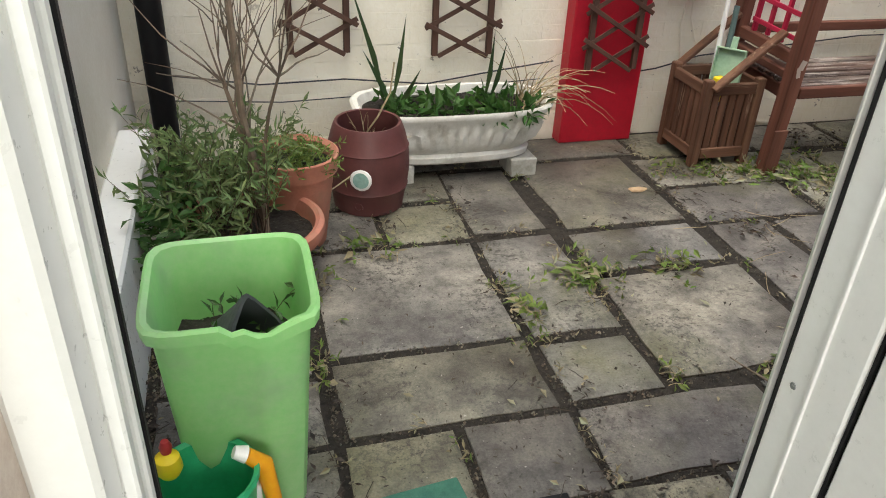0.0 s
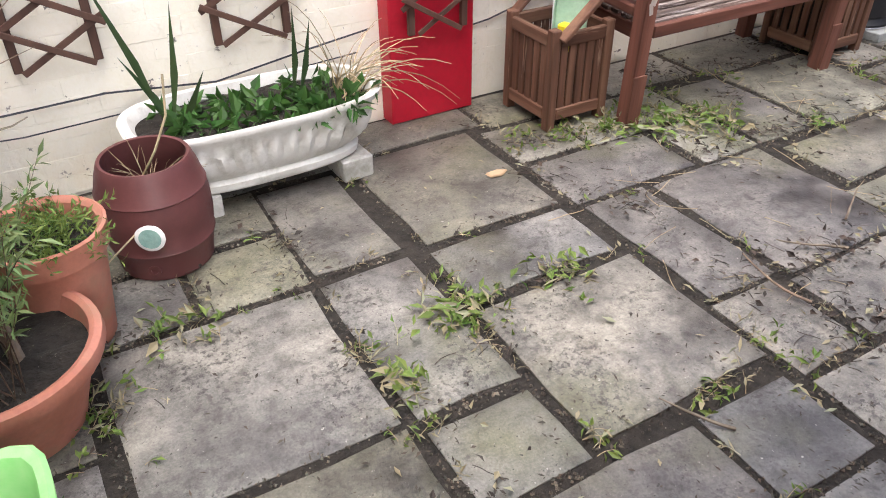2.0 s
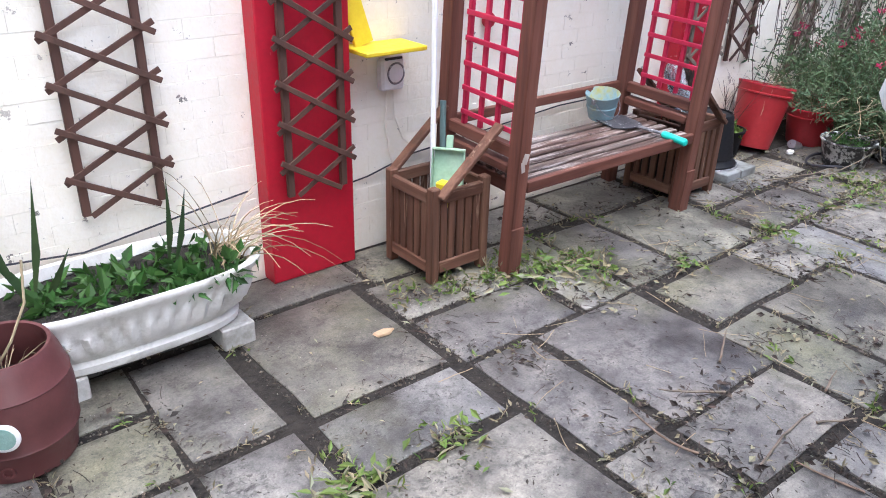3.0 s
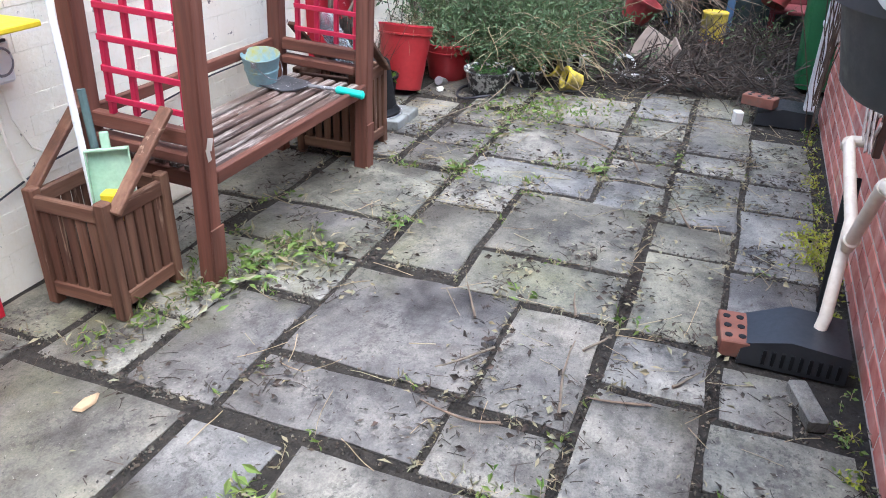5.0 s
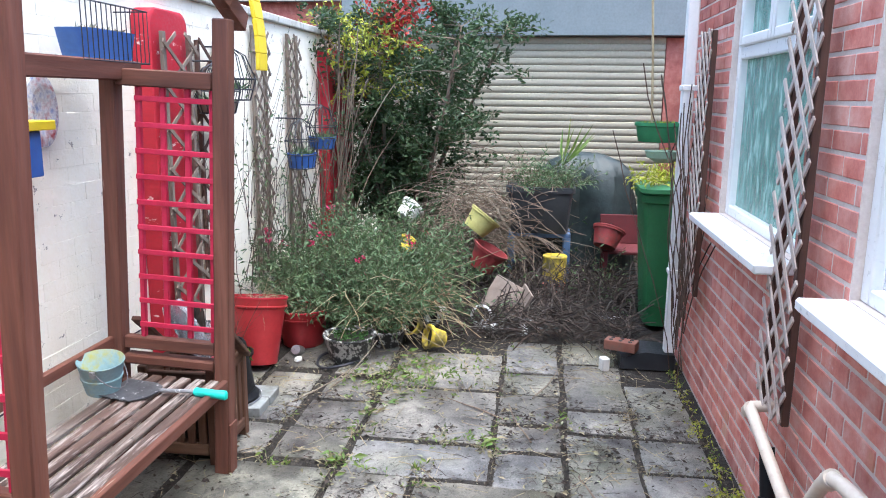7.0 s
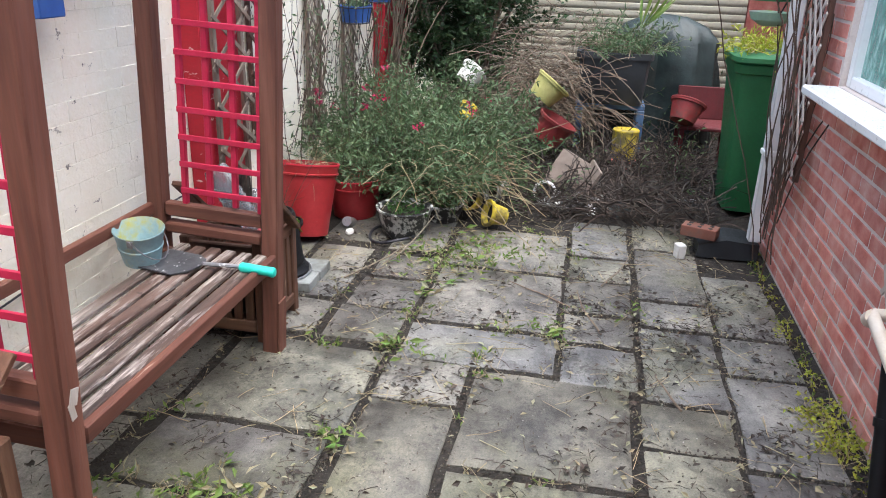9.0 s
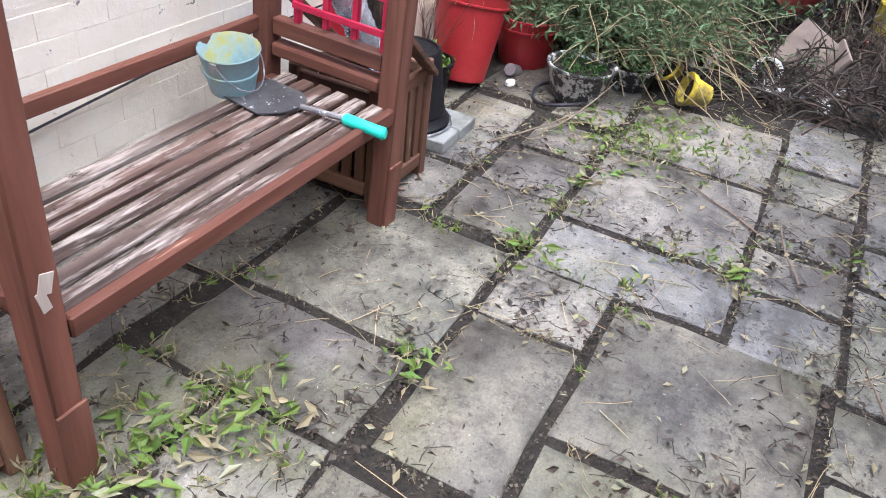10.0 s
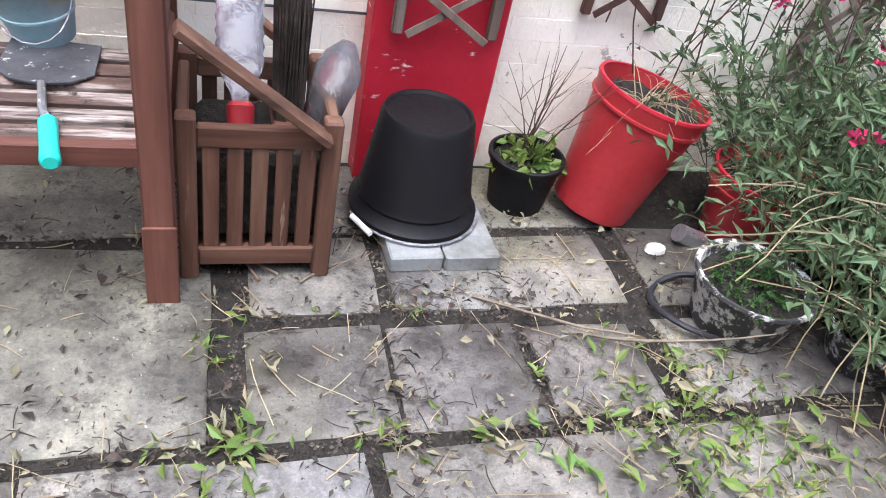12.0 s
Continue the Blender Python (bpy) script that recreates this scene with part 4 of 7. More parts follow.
# ---- arbour seat with planters ----
arbour = thing("arbour_bench", (3.25, 4.15, 0), "brown wooden arbour bench with pink-red lattice sides", "bench")
put = local(arbour)
FY, BY = 3.955, 4.44
for x in (2.605, 3.875):
    for y, t in ((FY, 1.95), (BY, 1.78)):
        p = put("post", Shape().span(x - 0.034, x + 0.034, y - 0.034, y + 0.034, 0, t, 0.005), WZ)
        if y == FY and x < 3:
            put("bare_patch", Shape().box((x + 0.004, y - 0.0345, 0.56), (0.03, 0.003, 0.045), Matrix.Rotation(0.3, 3, "Y"), 0.001).box((x - 0.006, y - 0.0345, 0.525), (0.02, 0.0025, 0.05), Matrix.Rotation(-0.2, 3, "Y"), 0.001), LATH_PALE, "pale patch of bare wood", p)
        if y == FY:
            put("post_shoe", Shape().span(x - 0.037, x + 0.037, y - 0.043, y - 0.0345, 0.0, 0.24, 0.004), WZ, "", p)
    put("side_rail", Shape().span(x - 0.022, x + 0.022, FY + 0.036, BY - 0.036, 0.545, 0.6, 0.005), WY)
    put("arm_rail", Shape().span(x - 0.03, x + 0.03, FY + 0.036, BY - 0.036, 0.475, 0.52, 0.008), WY)
    put("top_beam", Shape().span(x - 0.033, x + 0.033, FY + 0.036, BY - 0.036, 1.67, 1.74, 0.006), WY)
    lat = put("lattice_frame", Shape().span(x - 0.012, x + 0.012, BY - 0.132, BY - 0.11, 0.6, 1.67, 0.003), RED_LATH, "pink-red painted lattice")
    put("lattice_frame", Shape().span(x - 0.012, x + 0.012, FY + 0.035, FY + 0.057, 0.6, 1.67, 0.003), RED_LATH, "pink-red painted lattice")
    for k in (1, 2):
        yy = FY + 0.046 + (BY - FY - 0.167) * k / 3
        put("lattice_slat", Shape().span(x - 0.009, x + 0.009, yy - 0.012, yy + 0.012, 0.61, 1.67, 0.003), RED_LATH, "", lat)
    for k in range(10):
        zz = 0.66 + k * 0.107
        put("lattice_slat", Shape().span(x - 0.019, x - 0.01, FY + 0.035, BY - 0.11, zz - 0.011, zz + 0.011, 0.002), RED_LATH, "", lat)
put("beam", Shape().span(2.5, 4.0, BY - 0.07, BY - 0.036, 1.69, 1.77, 0.006), WX)
arch = Shape()
for i in range(10):
    def az(f):
        return (2.45 + 1.6 * f, 1.95 + 0.24 * math.sin(math.pi * f))
    a, b = az(i / 10), az((i + 1) / 10)
    arch.bar((a[0], FY, a[1]), (b[0] + 0.004, FY, b[1]), 0.06, 0.075, (0, 0, 1), 0.004)
put("arched_beam", arch, WX)
yarc = Shape()
for i in range(9):
    def ya(f):
        return (3.93, FY - 0.14 + 0.16 * f * f, 1.76 + 0.6 * f)
    yarc.bar(ya(i / 9), ya((i + 1) / 9), 0.09, 0.018, (0, 1, 0), 0.003)
put("yellow_trim", yarc, YELLOW, "curved yellow painted strip")
put("front_rail", Shape().span(2.646, 3.85, FY - 0.03, FY - 0.002, 0.392, 0.447, 0.005), WX, "brown front rail")
for i in range(6):
    y = FY + 0.005 + i * 0.066
    put("seat_slat", Shape().box((3.248, y + 0.026, 0.428 + rnd.uniform(-0.002, 0.002)), (1.2, 0.047, 0.022), None, 0.006), SEAT_WOOD)
put("seat_bearer", Shape().span(2.646, 2.69, FY + 0.04, BY - 0.04, 0.35, 0.415, 0.004), WY)
put("seat_bearer", Shape().span(3.806, 3.85, FY + 0.04, BY - 0.04, 0.35, 0.415, 0.004), WY)
put("back_rail", Shape().span(2.646, 3.85, BY + 0.005, BY + 0.03, 0.545, 0.595, 0.005), WX)


arbour.rotation_euler.x = 0.045
arbour.location.z = 0.008


def planter_box(x0, x1, y0, y1, h, label, side):
    p = thing("planter_box", ((x0 + x1) / 2, (y0 + y1) / 2, 0), label, "planter", "slatted planters of the arbour")
    pt = local(p)
    for x in (x0 + 0.02, x1 - 0.02):
        for y in (y0 + 0.02, y1 - 0.02):
            pt("corner_post", Shape().span(x - 0.022, x + 0.022, y - 0.022, y + 0.022, 0, h + 0.02, 0.005), AZ)
    for y in (y0 + 0.012, y1 - 0.012):
        pt("top_rail", Shape().span(x0 + 0.042, x1 - 0.042, y - 0.013, y + 0.013, h - 0.055, h, 0.005), AX)
        pt("bottom_rail", Shape().span(x0 + 0.042, x1 - 0.042, y - 0.013, y + 0.013, 0.045, 0.1, 0.005), AX)
        n = 5
        for i in range(n):
            x = x0 + 0.045 + (x1 - x0 - 0.09) * (i + 0.5) / n
            pt("slat", Shape().span(x - 0.019, x + 0.019, y - 0.006, y + 0.006, 0.095, h - 0.05, 0.003), AZ)
    for x in (x0 + 0.012, x1 - 0.012):
        pt("top_rail", Shape().span(x - 0.013, x + 0.013, y0 + 0.042, y1 - 0.042, h - 0.055, h, 0.005), AY)
        pt("bottom_rail", Shape().span(x - 0.013, x + 0.013, y0 + 0.042, y1 - 0.042, 0.045, 0.1, 0.005), AY)
        for i in range(5):
            y = y0 + 0.045 + (y1 - y0 - 0.09) * (i + 0.5) / 5
            pt("slat", Shape().span(x - 0.006, x + 0.006, y - 0.019, y + 0.019, 0.095, h - 0.05, 0.003), AZ)
    pt("base_board", Shape().span(x0 + 0.03, x1 - 0.03, y0 + 0.03, y1 - 0.03, 0.06, 0.075), AX)
    pt("soil", Shape().span(x0 + 0.035, x1 - 0.035, y0 + 0.035, y1 - 0.035, 0.1, 0.26 if side < 0 else 0.34, 0.02), SOIL, "dark compost")
    px = 2.575 if side < 0 else 3.92
    ox = x0 + 0.03 if side < 0 else x1 - 0.03
    pt("brace", Shape().bar((px, y0 - 0.035, 0.68), (ox, y0 - 0.012, h - 0.02), 0.022, 0.05, (0, 1, 0), 0.004), AX)
    pt("brace", Shape().bar((px, y1 - 0.01, 0.68), (ox, y1 + 0.01, h - 0.02), 0.022, 0.05, (0, 1, 0), 0.004), AX)
    return p


planter_box(2.25, 2.57, 4.06, 4.4, 0.425, "brown slatted planter box holding garden tools", -1)
planter_box(3.912, 4.275, 4.0, 4.36, 0.44, "brown slatted planter box holding bottles and a brush", 1)

# tools in the planter
pole = Shape().tube([(2.36, 4.2, 0.08), (2.4, 4.26, 0.96), (2.43, 4.3, 1.5)], 0.012, 8)
solid("broom_pole", pole, WHITE_PVC, "white pole standing in the planter box", "pole")
solid("tool_handle", Shape().tube([(2.42, 4.2, 0.08), (2.47, 4.28, 0.74)], 0.014, 8), surface("grey_green_handle", [(0.08, 0.13, 0.13), (0.12, 0.18, 0.17)], 8, 60), "grey-green tool handle in the planter box", "tool handle")
dpan = thing("dustpan", (2.415, 4.165, 0.36), "pale green dustpan standing in the planter box", "dustpan")
put = local(dpan)
rp = Matrix.Rotation(radians(-48), 3, "Z") @ Matrix.Rotation(radians(-12), 3, "X")


def pan_piece(at, size, ch=0.004):
    return Shape().box(Vector((2.415, 4.165, 0.465)) + rp @ Vector(at), size, rp, ch)


put("pan", pan_piece((0, 0, 0), (0.135, 0.006, 0.19)), PALE_GREEN)
for sx in (-1, 1):
    put("side_wall", pan_piece((sx * 0.068, -0.012, 0), (0.006, 0.03, 0.19)), PALE_GREEN)
put("back_wall", pan_piece((0, -0.014, 0.096), (0.142, 0.034, 0.008)), PALE_GREEN)
put("grip", pan_piece((0, -0.004, 0.125), (0.03, 0.014, 0.06), 0.005), PALE_GREEN)
solid("sponge", Shape().box((2.36, 4.13, 0.38), (0.05, 0.05, 0.12), Matrix.Rotation(0.3, 3, "Z"), 0.006), YELLOW, "yellow block in the planter box", "block")

# on the bench: bucket and shovel
bk = thing("bucket", (3.6, 4.33, 0.398), "blue-grey paint-splashed metal bucket on the bench", "bucket")
put = local(bk)
C = (3.6, 4.33, 0.398)
put("body", Shape().lathe([(0.068, 0), (0.073, 0.003), (0.088, 0.075), (0.091, 0.077), (0.091, 0.083), (0.088, 0.085), (0.1, 0.15), (0.103, 0.153), (0.101, 0.157), (0.097, 0.152), (0.07, 0.01)], C, 32), BUCKET)
hd = Shape().tube([(C[0] + 0.1 * math.cos(a), C[1] - 0.02 - 0.085 * math.sin(a), C[2] + 0.145 - 0.12 * math.sin(a) * 0.9) for a in [i * math.pi / 10 for i in range(11)]], 0.0025, 6)
put("handle", hd, STEEL, "thin wire handle")
for sx in (-1, 1):
    put("lug", Shape().box((C[0] + sx * 0.103, C[1] - 0.02, C[2] + 0.135), (0.008, 0.025, 0.03), None, 0.003), STEEL)
bk.rotation_euler = (0.08, -0.14, 0)
bk.scale = (0.9, 0.9, 0.9)
bk.location = (3.62, 4.345, 0.462)
BLADE = surface("spattered_dark_steel", [(0.05, 0.052, 0.058), (0.12, 0.122, 0.13)], 12, 90, 0.4, 0.001, (0.4, 0.65), metal=0.3, fleck=(0.6, 0.6, 0.6), fleck_at=(0.6, 0.65), fleck_scale=34)
sh = thing("shovel", (3.68, 4.1, 0.4), "short steel shovel with a teal handle lying on the bench", "shovel")
put = local(sh)
bl = Shape()
prof = [(-0.095, 0.16, 0.03), (0.095, 0.15, 0.03), (0.1, 0.02, 0.02), (0.06, -0.03, 0.025), (0.015, -0.05, 0.03), (-0.015, -0.05, 0.03), (-0.06, -0.03, 0.025), (-0.1, 0.02, 0.02)]
rz = Matrix.Rotation(radians(-4), 3, "Z")
top = [rz @ Vector(p) + Vector((3.65, 4.17, 0.4)) for p in prof]
bl.add(top + [p + Vector((0, 0, -0.005)) for p in top], [tuple(range(8)), tuple(range(15, 7, -1))] + [(i, 8 + i, 8 + (i + 1) % 8, (i + 1) % 8) for i in range(8)])
put("blade", bl, BLADE, "dark worn steel blade spattered with white")
put("shank", Shape().tube([(3.655, 4.12, 0.428), (3.67, 4.02, 0.425), (3.683, 3.985, 0.42)], 0.009, 8), STEEL)
put("handle", Shape().tube([(3.683, 3.99, 0.42), (3.685, 3.98, 0.418), (3.697, 3.9, 0.408), (3.703, 3.862, 0.402), (3.704, 3.855, 0.402)], [0.012, 0.019, 0.018, 0.02, 0.014], 14), TEAL, "teal rubber grip")

sh.location += Vector((-0.012, -0.01, 0.038))

# in the other planter: bottle, brush, cap
bt = thing("plastic_bottle", (4.04, 4.2, 0.075), "clear plastic water bottle with a red cap", "bottle")
put = local(bt)
BT = glass("clear_plastic", (0.86, 0.87, 0.93), 0.12, 0.6, 0.88)
tn = Matrix.Rotation(radians(-31), 3, "X")
put("body", Shape().lathe([(0.016, 0), (0.02, 0.03), (0.05, 0.09), (0.055, 0.11), (0.05, 0.125), (0.055, 0.14), (0.05, 0.155), (0.055, 0.17), (0.05, 0.185), (0.055, 0.2), (0.05, 0.215), (0.055, 0.24), (0.056, 0.3), (0.045, 0.325)],
                          (4.05, 4.085, 0.44), 24, turn=tn, closed=True), BT)
put("cap", Shape().lathe([(0.02, -0.005), (0.03, 0.0), (0.031, 0.05), (0.022, 0.06)], (4.05, 4.05, 0.41), 18, turn=tn, closed=True), RED_PLASTIC, "red cap")
put("cap_top", Shape().lathe([(0.024, -0.016), (0.029, -0.012), (0.029, 0.0), (0.02, 0.004)], (4.05, 4.05, 0.41), 18, turn=tn, closed=True), WHITE_PVC, "white cap top")
br = thing("broom", (4.17, 4.22, 0.08), "dark bristled broom standing in the planter box", "brush")
put = local(br)
bs = Shape()
for i in range(260):
    x, y = 4.17 + rnd.uniform(-0.035, 0.035), 4.22 + rnd.uniform(-0.05, 0.05)
    bs.tube([(x, y, 0.35), (x + rnd.uniform(-0.01, 0.01), y + rnd.uniform(-0.01, 0.01), 0.66 + rnd.uniform(-0.03, 0.02))], 0.0025, 3, False)
put("bristles", bs, STEM_BLACK, "dark brown bristles")
put("stock", Shape().span(4.13, 4.21, 4.16, 4.28, 0.08, 0.36, 0.006), WX)
b2 = thing("plastic_jug", (4.23, 4.13, 0.08), "clear crumpled plastic jug beside the brush", "bottle")
put = local(b2)
put("body", Shape().lathe([(0.035, 0), (0.045, 0.02), (0.05, 0.1), (0.055, 0.16), (0.045, 0.2), (0.02, 0.24)], (4.245, 4.2, 0.33), 14, turn=Matrix.Rotation(radians(14), 3, "Y"), closed=True, flute=lambda i, a: 1 + 0.08 * math.sin(4 * a + i)), BT)

# on the arbour's top: cage and blue trough
tr = thing("window_box", (3.45, 4.38, 1.845), "blue painted trough in a dark wire rack on the arbour", "planter")
put = local(tr)
put("trough", Shape().lathe([(0.2, 0), (0.235, 0.15), (0.238, 0.155), (0.228, 0.155), (0.2, 0.03)], (3.55, 4.38, 1.845), 24, 1.0, 0.38, flute=squared(8)), BLUE)
for i in range(15):
    x = 3.25 + i * 0.043
    put("rack_wire", Shape().tube([(x, 4.27, 1.845), (x, 4.27, 2.12)], 0.003, 5), WIRE)
for z in (1.85, 2.12):
    put("rack_rail", Shape().tube([(3.25, 4.46, z), (3.25, 4.27, z), (3.85, 4.27, z), (3.85, 4.46, z)], 0.004, 5), WIRE, "dark wire rail")
wl = Shape()
for i in range(40):
    wl.leaf((3.55 + rnd.uniform(-0.2, 0.2), 4.38 + rnd.uniform(-0.06, 0.06), 1.99), away(1, 0.3, 1), away(1), 0.05, 0.012)
put("withered_plants", wl, LEAF_DEAD)

tr.location.z -= 0.07
tr.location.x += 0.3
tr.scale = (0.8, 0.8, 0.8)

# wall ornaments beside the arbour
solid("wall_plate", Shape().lathe([(0.12, 0), (0.125, 0.012), (0.09, 0.02), (0.085, 0.018)], (3.68, 4.553, 1.585), 28, 0.8, 1.15, Matrix.Rotation(radians(90), 3, "X"), closed=True),
      surface("painted_plate", [(0.1, 0.16, 0.4), (0.5, 0.5, 0.52), (0.35, 0.05, 0.06)], 18, 60, 0.1, 0.001, (0.2, 0.35)), "round blue and white painted plate on the wall", "plate")
ys = thing("bird_box", (3.33, 4.4, 1.4), "small blue box under a yellow ledge on the wall", "bird box")
put = local(ys)
put("ledge", Shape().span(3.22, 3.42, 4.4, 4.55, 1.54, 1.575, 0.004), YELLOW, "yellow ledge")
put("box", Shape().span(3.25, 3.37, 4.43, 4.55, 1.37, 1.537, 0.004), BLUE, "blue box")
ys.location += Vector((0.13, 0, -0.02))
solid("padlock_plate", Shape().lathe([(0.035, 0), (0.035, 0.02), (0.025, 0.025)], (2.95, 4.553, 1.0), 16, turn=Matrix.Rotation(radians(90), 3, "X"), closed=True), RED_WORN, "small rusty red ornament on the wall", "ornament")

# ---- planters by the door side ----
bin_ = thing("recycling_bin", (0.05, 2.5, 0), "pale green plastic bin half full of garden waste", "bin")
put = local(bin_)
sq = squared(7)
BC = (0.05, 2.49, 0.0)
bin_shape = Shape().lathe([(0.128, 0.0), (0.132, 0.004), (0.165, 0.54), (0.172, 0.565), (0.184, 0.57), (0.187, 0.6), (0.18, 0.606), (0.168, 0.6), (0.16, 0.56), (0.14, 0.2)], BC, 48, 1.0, 1.03, flute=sq)
for k, (x, y, z) in enumerate(bin_shape.v):
    if y < BC[1] - 0.14 and z > 0.55 and 0.035 < x < 0.17:
        bin_shape.v[k] = (x, y + 0.006, z - 0.026 - 0.01 * math.sin(70 * x))
put("body", bin_shape, GREEN_BIN)
put("slot", Shape().span(0.0, 0.12, 2.666, 2.672, 0.535, 0.55, 0.002), WHEELIE, "moulded slot")
put("waste", disc((0.05, 2.49), 0.14, 0.4, 24, 0.02, power=7), SOIL, "dark compost")
lv, stm = Shape(), Shape()
for i in range(26):
    sprig(stm, lv, (0.08 + rnd.uniform(-0.06, 0.05), 2.5 + rnd.uniform(-0.07, 0.07), 0.4), away(1, 0.6, 1), rnd.uniform(0.06, 0.16), 0.045, 0.014, 7, 0.0018, 0.5)
put("cut_foliage", lv, LEAF)
put("cut_growth", stm, STEM_DARK)
pt = solid("plant_pot", Shape().lathe([(0.045, 0), (0.062, 0.1), (0.066, 0.1), (0.066, 0.115), (0.058, 0.115), (0.04, 0.01)], (0.02, 2.45, 0.45), 24, turn=Matrix.Rotation(0.9, 3, "Y") @ Matrix.Rotation(0.4, 3, "X"), flute=squared(8)), DARK_GREY, "small square black pot thrown in the bin", "pot")

cad = thing("garden_caddy", (-0.06, 2.24, 0), "small green plastic tub with a white coiled hose", "tub")
put = local(cad)
put("tub", Shape().lathe([(0.085, 0), (0.105, 0.255), (0.113, 0.26), (0.111, 0.272), (0.1, 0.265), (0.08, 0.03)], (-0.035, 2.25, 0), 28), CADDY_GREEN)
put("coil", Shape().tube([(-0.09 + 0.2 * f / 60 + 0.022 * math.cos(f * 0.9), 2.115 + 0.005 * f / 60, 0.285 - 0.13 * f / 60 + 0.03 * math.sin(f * 0.9)) for f in range(61)], 0.006, 6), WHITE_PVC, "white coiled hose")
put("yellow_knob", Shape().lathe([(0.02, 0), (0.03, 0.02), (0.026, 0.05), (0.012, 0.06)], (-0.11, 2.27, 0.262), 16, closed=True), YELLOW, "yellow tap")
put("red_knob", Shape().lathe([(0.01, 0), (0.014, 0.02), (0.008, 0.035)], (-0.11, 2.275, 0.318), 12, closed=True), RED_PLASTIC, "red tip")
ORANGE = surface("orange_plastic", [(0.75, 0.3, 0.01), (0.85, 0.38, 0.02)], 5, 50, 0.1, 0.001, (0.35, 0.5))
spr = thing("spray_gun", (0.07, 2.3, 0), "orange and white hose spray gun beside the bin", "spray gun")
put = local(spr)
put("grip", Shape().tube([(0.105, 2.27, 0.0), (0.1, 2.27, 0.14), (0.085, 2.27, 0.25), (0.05, 2.27, 0.285)], [0.016, 0.018, 0.022, 0.017], 14), ORANGE)
put("trigger", Shape().span(0.058, 0.075, 2.25, 2.275, 0.08, 0.2, 0.005), WHITE_PVC, "white trigger")
put("nozzle", Shape().tube([(0.05, 2.27, 0.285), (0.025, 2.27, 0.298)], [0.02, 0.014], 12), WHITE_PVC, "white nozzle")

mat_ = surface("green_matting", [(0.03, 0.12, 0.09), (0.06, 0.18, 0.13)], 20, 150, 0.8, 0.004, (0.8, 1))
solid("door_mat", Shape().box((0.42, 2.12, 0.009), (0.34, 0.42, 0.014), Matrix.Rotation(0.12, 3, "Z"), 0.004), mat_, "small green bristle mat outside the door", "mat")
dr = thing("drain_cover", (0.72, 2.12, 0), "black drain cover with cast rings beside the mat", "drain cover")
put = local(dr)
put("plate", Shape().span(0.61, 0.83, 2.02, 2.24, 0.002, 0.012, 0.003), BLACK)
for x in (0.665, 0.72, 0.775):
    for y in (2.075, 2.13, 2.185):
        put("ring", Shape().tube([(x + 0.02 * math.cos(a), y + 0.02 * math.sin(a), 0.014) for a in [i * math.pi / 6 for i in range(13)]], 0.004, 5, False), BLACK)

bowl = thing("terracotta_bowl", (0.09, 3.41, 0), "large terracotta bowl with a woody shrub", "pot")
put = local(bowl)
put("bowl", Shape().lathe([(0.17, 0), (0.175, 0.02), (0.235, 0.2), (0.262, 0.205), (0.27, 0.225), (0.266, 0.25), (0.25, 0.258), (0.236, 0.25), (0.225, 0.19)], (0.09, 3.41, 0), 40), TERRACOTTA)
put("soil", disc((0.09, 3.41), 0.23, 0.2), SOIL)
tw = Shape()
tw.tube([(0.15, 3.4, 0.18), (0.14, 3.41, 0.4), (0.11, 3.43, 0.62), (0.1, 3.46, 1.0), (0.06, 3.5, 1.5)], [0.019, 0.016, 0.013, 0.011, 0.007], 8)
twigs(tw, (0.14, 3.41, 0.4), 3, 0.9, 0.009, 0.6, -0.1, 6)
twigs(tw, (0.11, 3.43, 0.62), 4, 0.7, 0.005, 0.8, 0.0, 6)
put("bare_growth", tw, BARK, "pale bare branches")["kind"] = "stuff"
lv, stm = Shape(), Shape()
for i in range(100):
    d = Vector((rnd.uniform(-0.5, 0.35), rnd.uniform(-0.5, 0.6), 1))
    sprig(stm, lv, (0.02 + rnd.uniform(-0.16, 0.14), 3.41 + rnd.uniform(-0.16, 0.16), 0.2), d, rnd.uniform(0.22, 0.5), 0.055, 0.013, 18, 0.0022, 0.5, start=0.4)
put("stem_growth", stm, STEM_DARK)["kind"] = "stuff"
put("foliage", lv, LEAF_SAGE)
lv = Shape()
for i in range(260):
    a = rnd.uniform(0, 6.28)
    lv.leaf((-0.16 + rnd.gauss(0, 0.05), 3.3 + rnd.gauss(0, 0.12), 0.3 + rnd.gauss(0, 0.09)), (math.cos(a), math.sin(a), 0.3), away(1, 0.3, 1), 0.075, 0.024, 0.15, 0.2)
put("broad_leaves", lv, LEAF)

p2 = thing("terracotta_pot", (0.28, 3.69, 0), "terracotta pot of bright ferny green on a stand", "pot")
put = local(p2)
put("pot", Shape().lathe([(0.105, 0), (0.11, 0.01), (0.15, 0.31), (0.165, 0.315), (0.17, 0.38), (0.162, 0.385), (0.145, 0.37), (0.135, 0.3)], (0.28, 3.69, 0), 36), TERRACOTTA)
put("soil", disc((0.28, 3.69), 0.14, 0.33), SOIL)
lv, stm = Shape(), Shape()
for i in range(70):
    sprig(stm, lv, (0.28 + rnd.uniform(-0.1, 0.1), 3.69 + rnd.uniform(-0.1, 0.1), 0.33), away(1, 0.35, 1), rnd.uniform(0.1, 0.24), 0.03, 0.008, 16, 0.0012, 0.9, start=0.2)
put("fern_leaves", lv, LEAF_BRIGHT)
put("stem_growth", stm, LEAF)

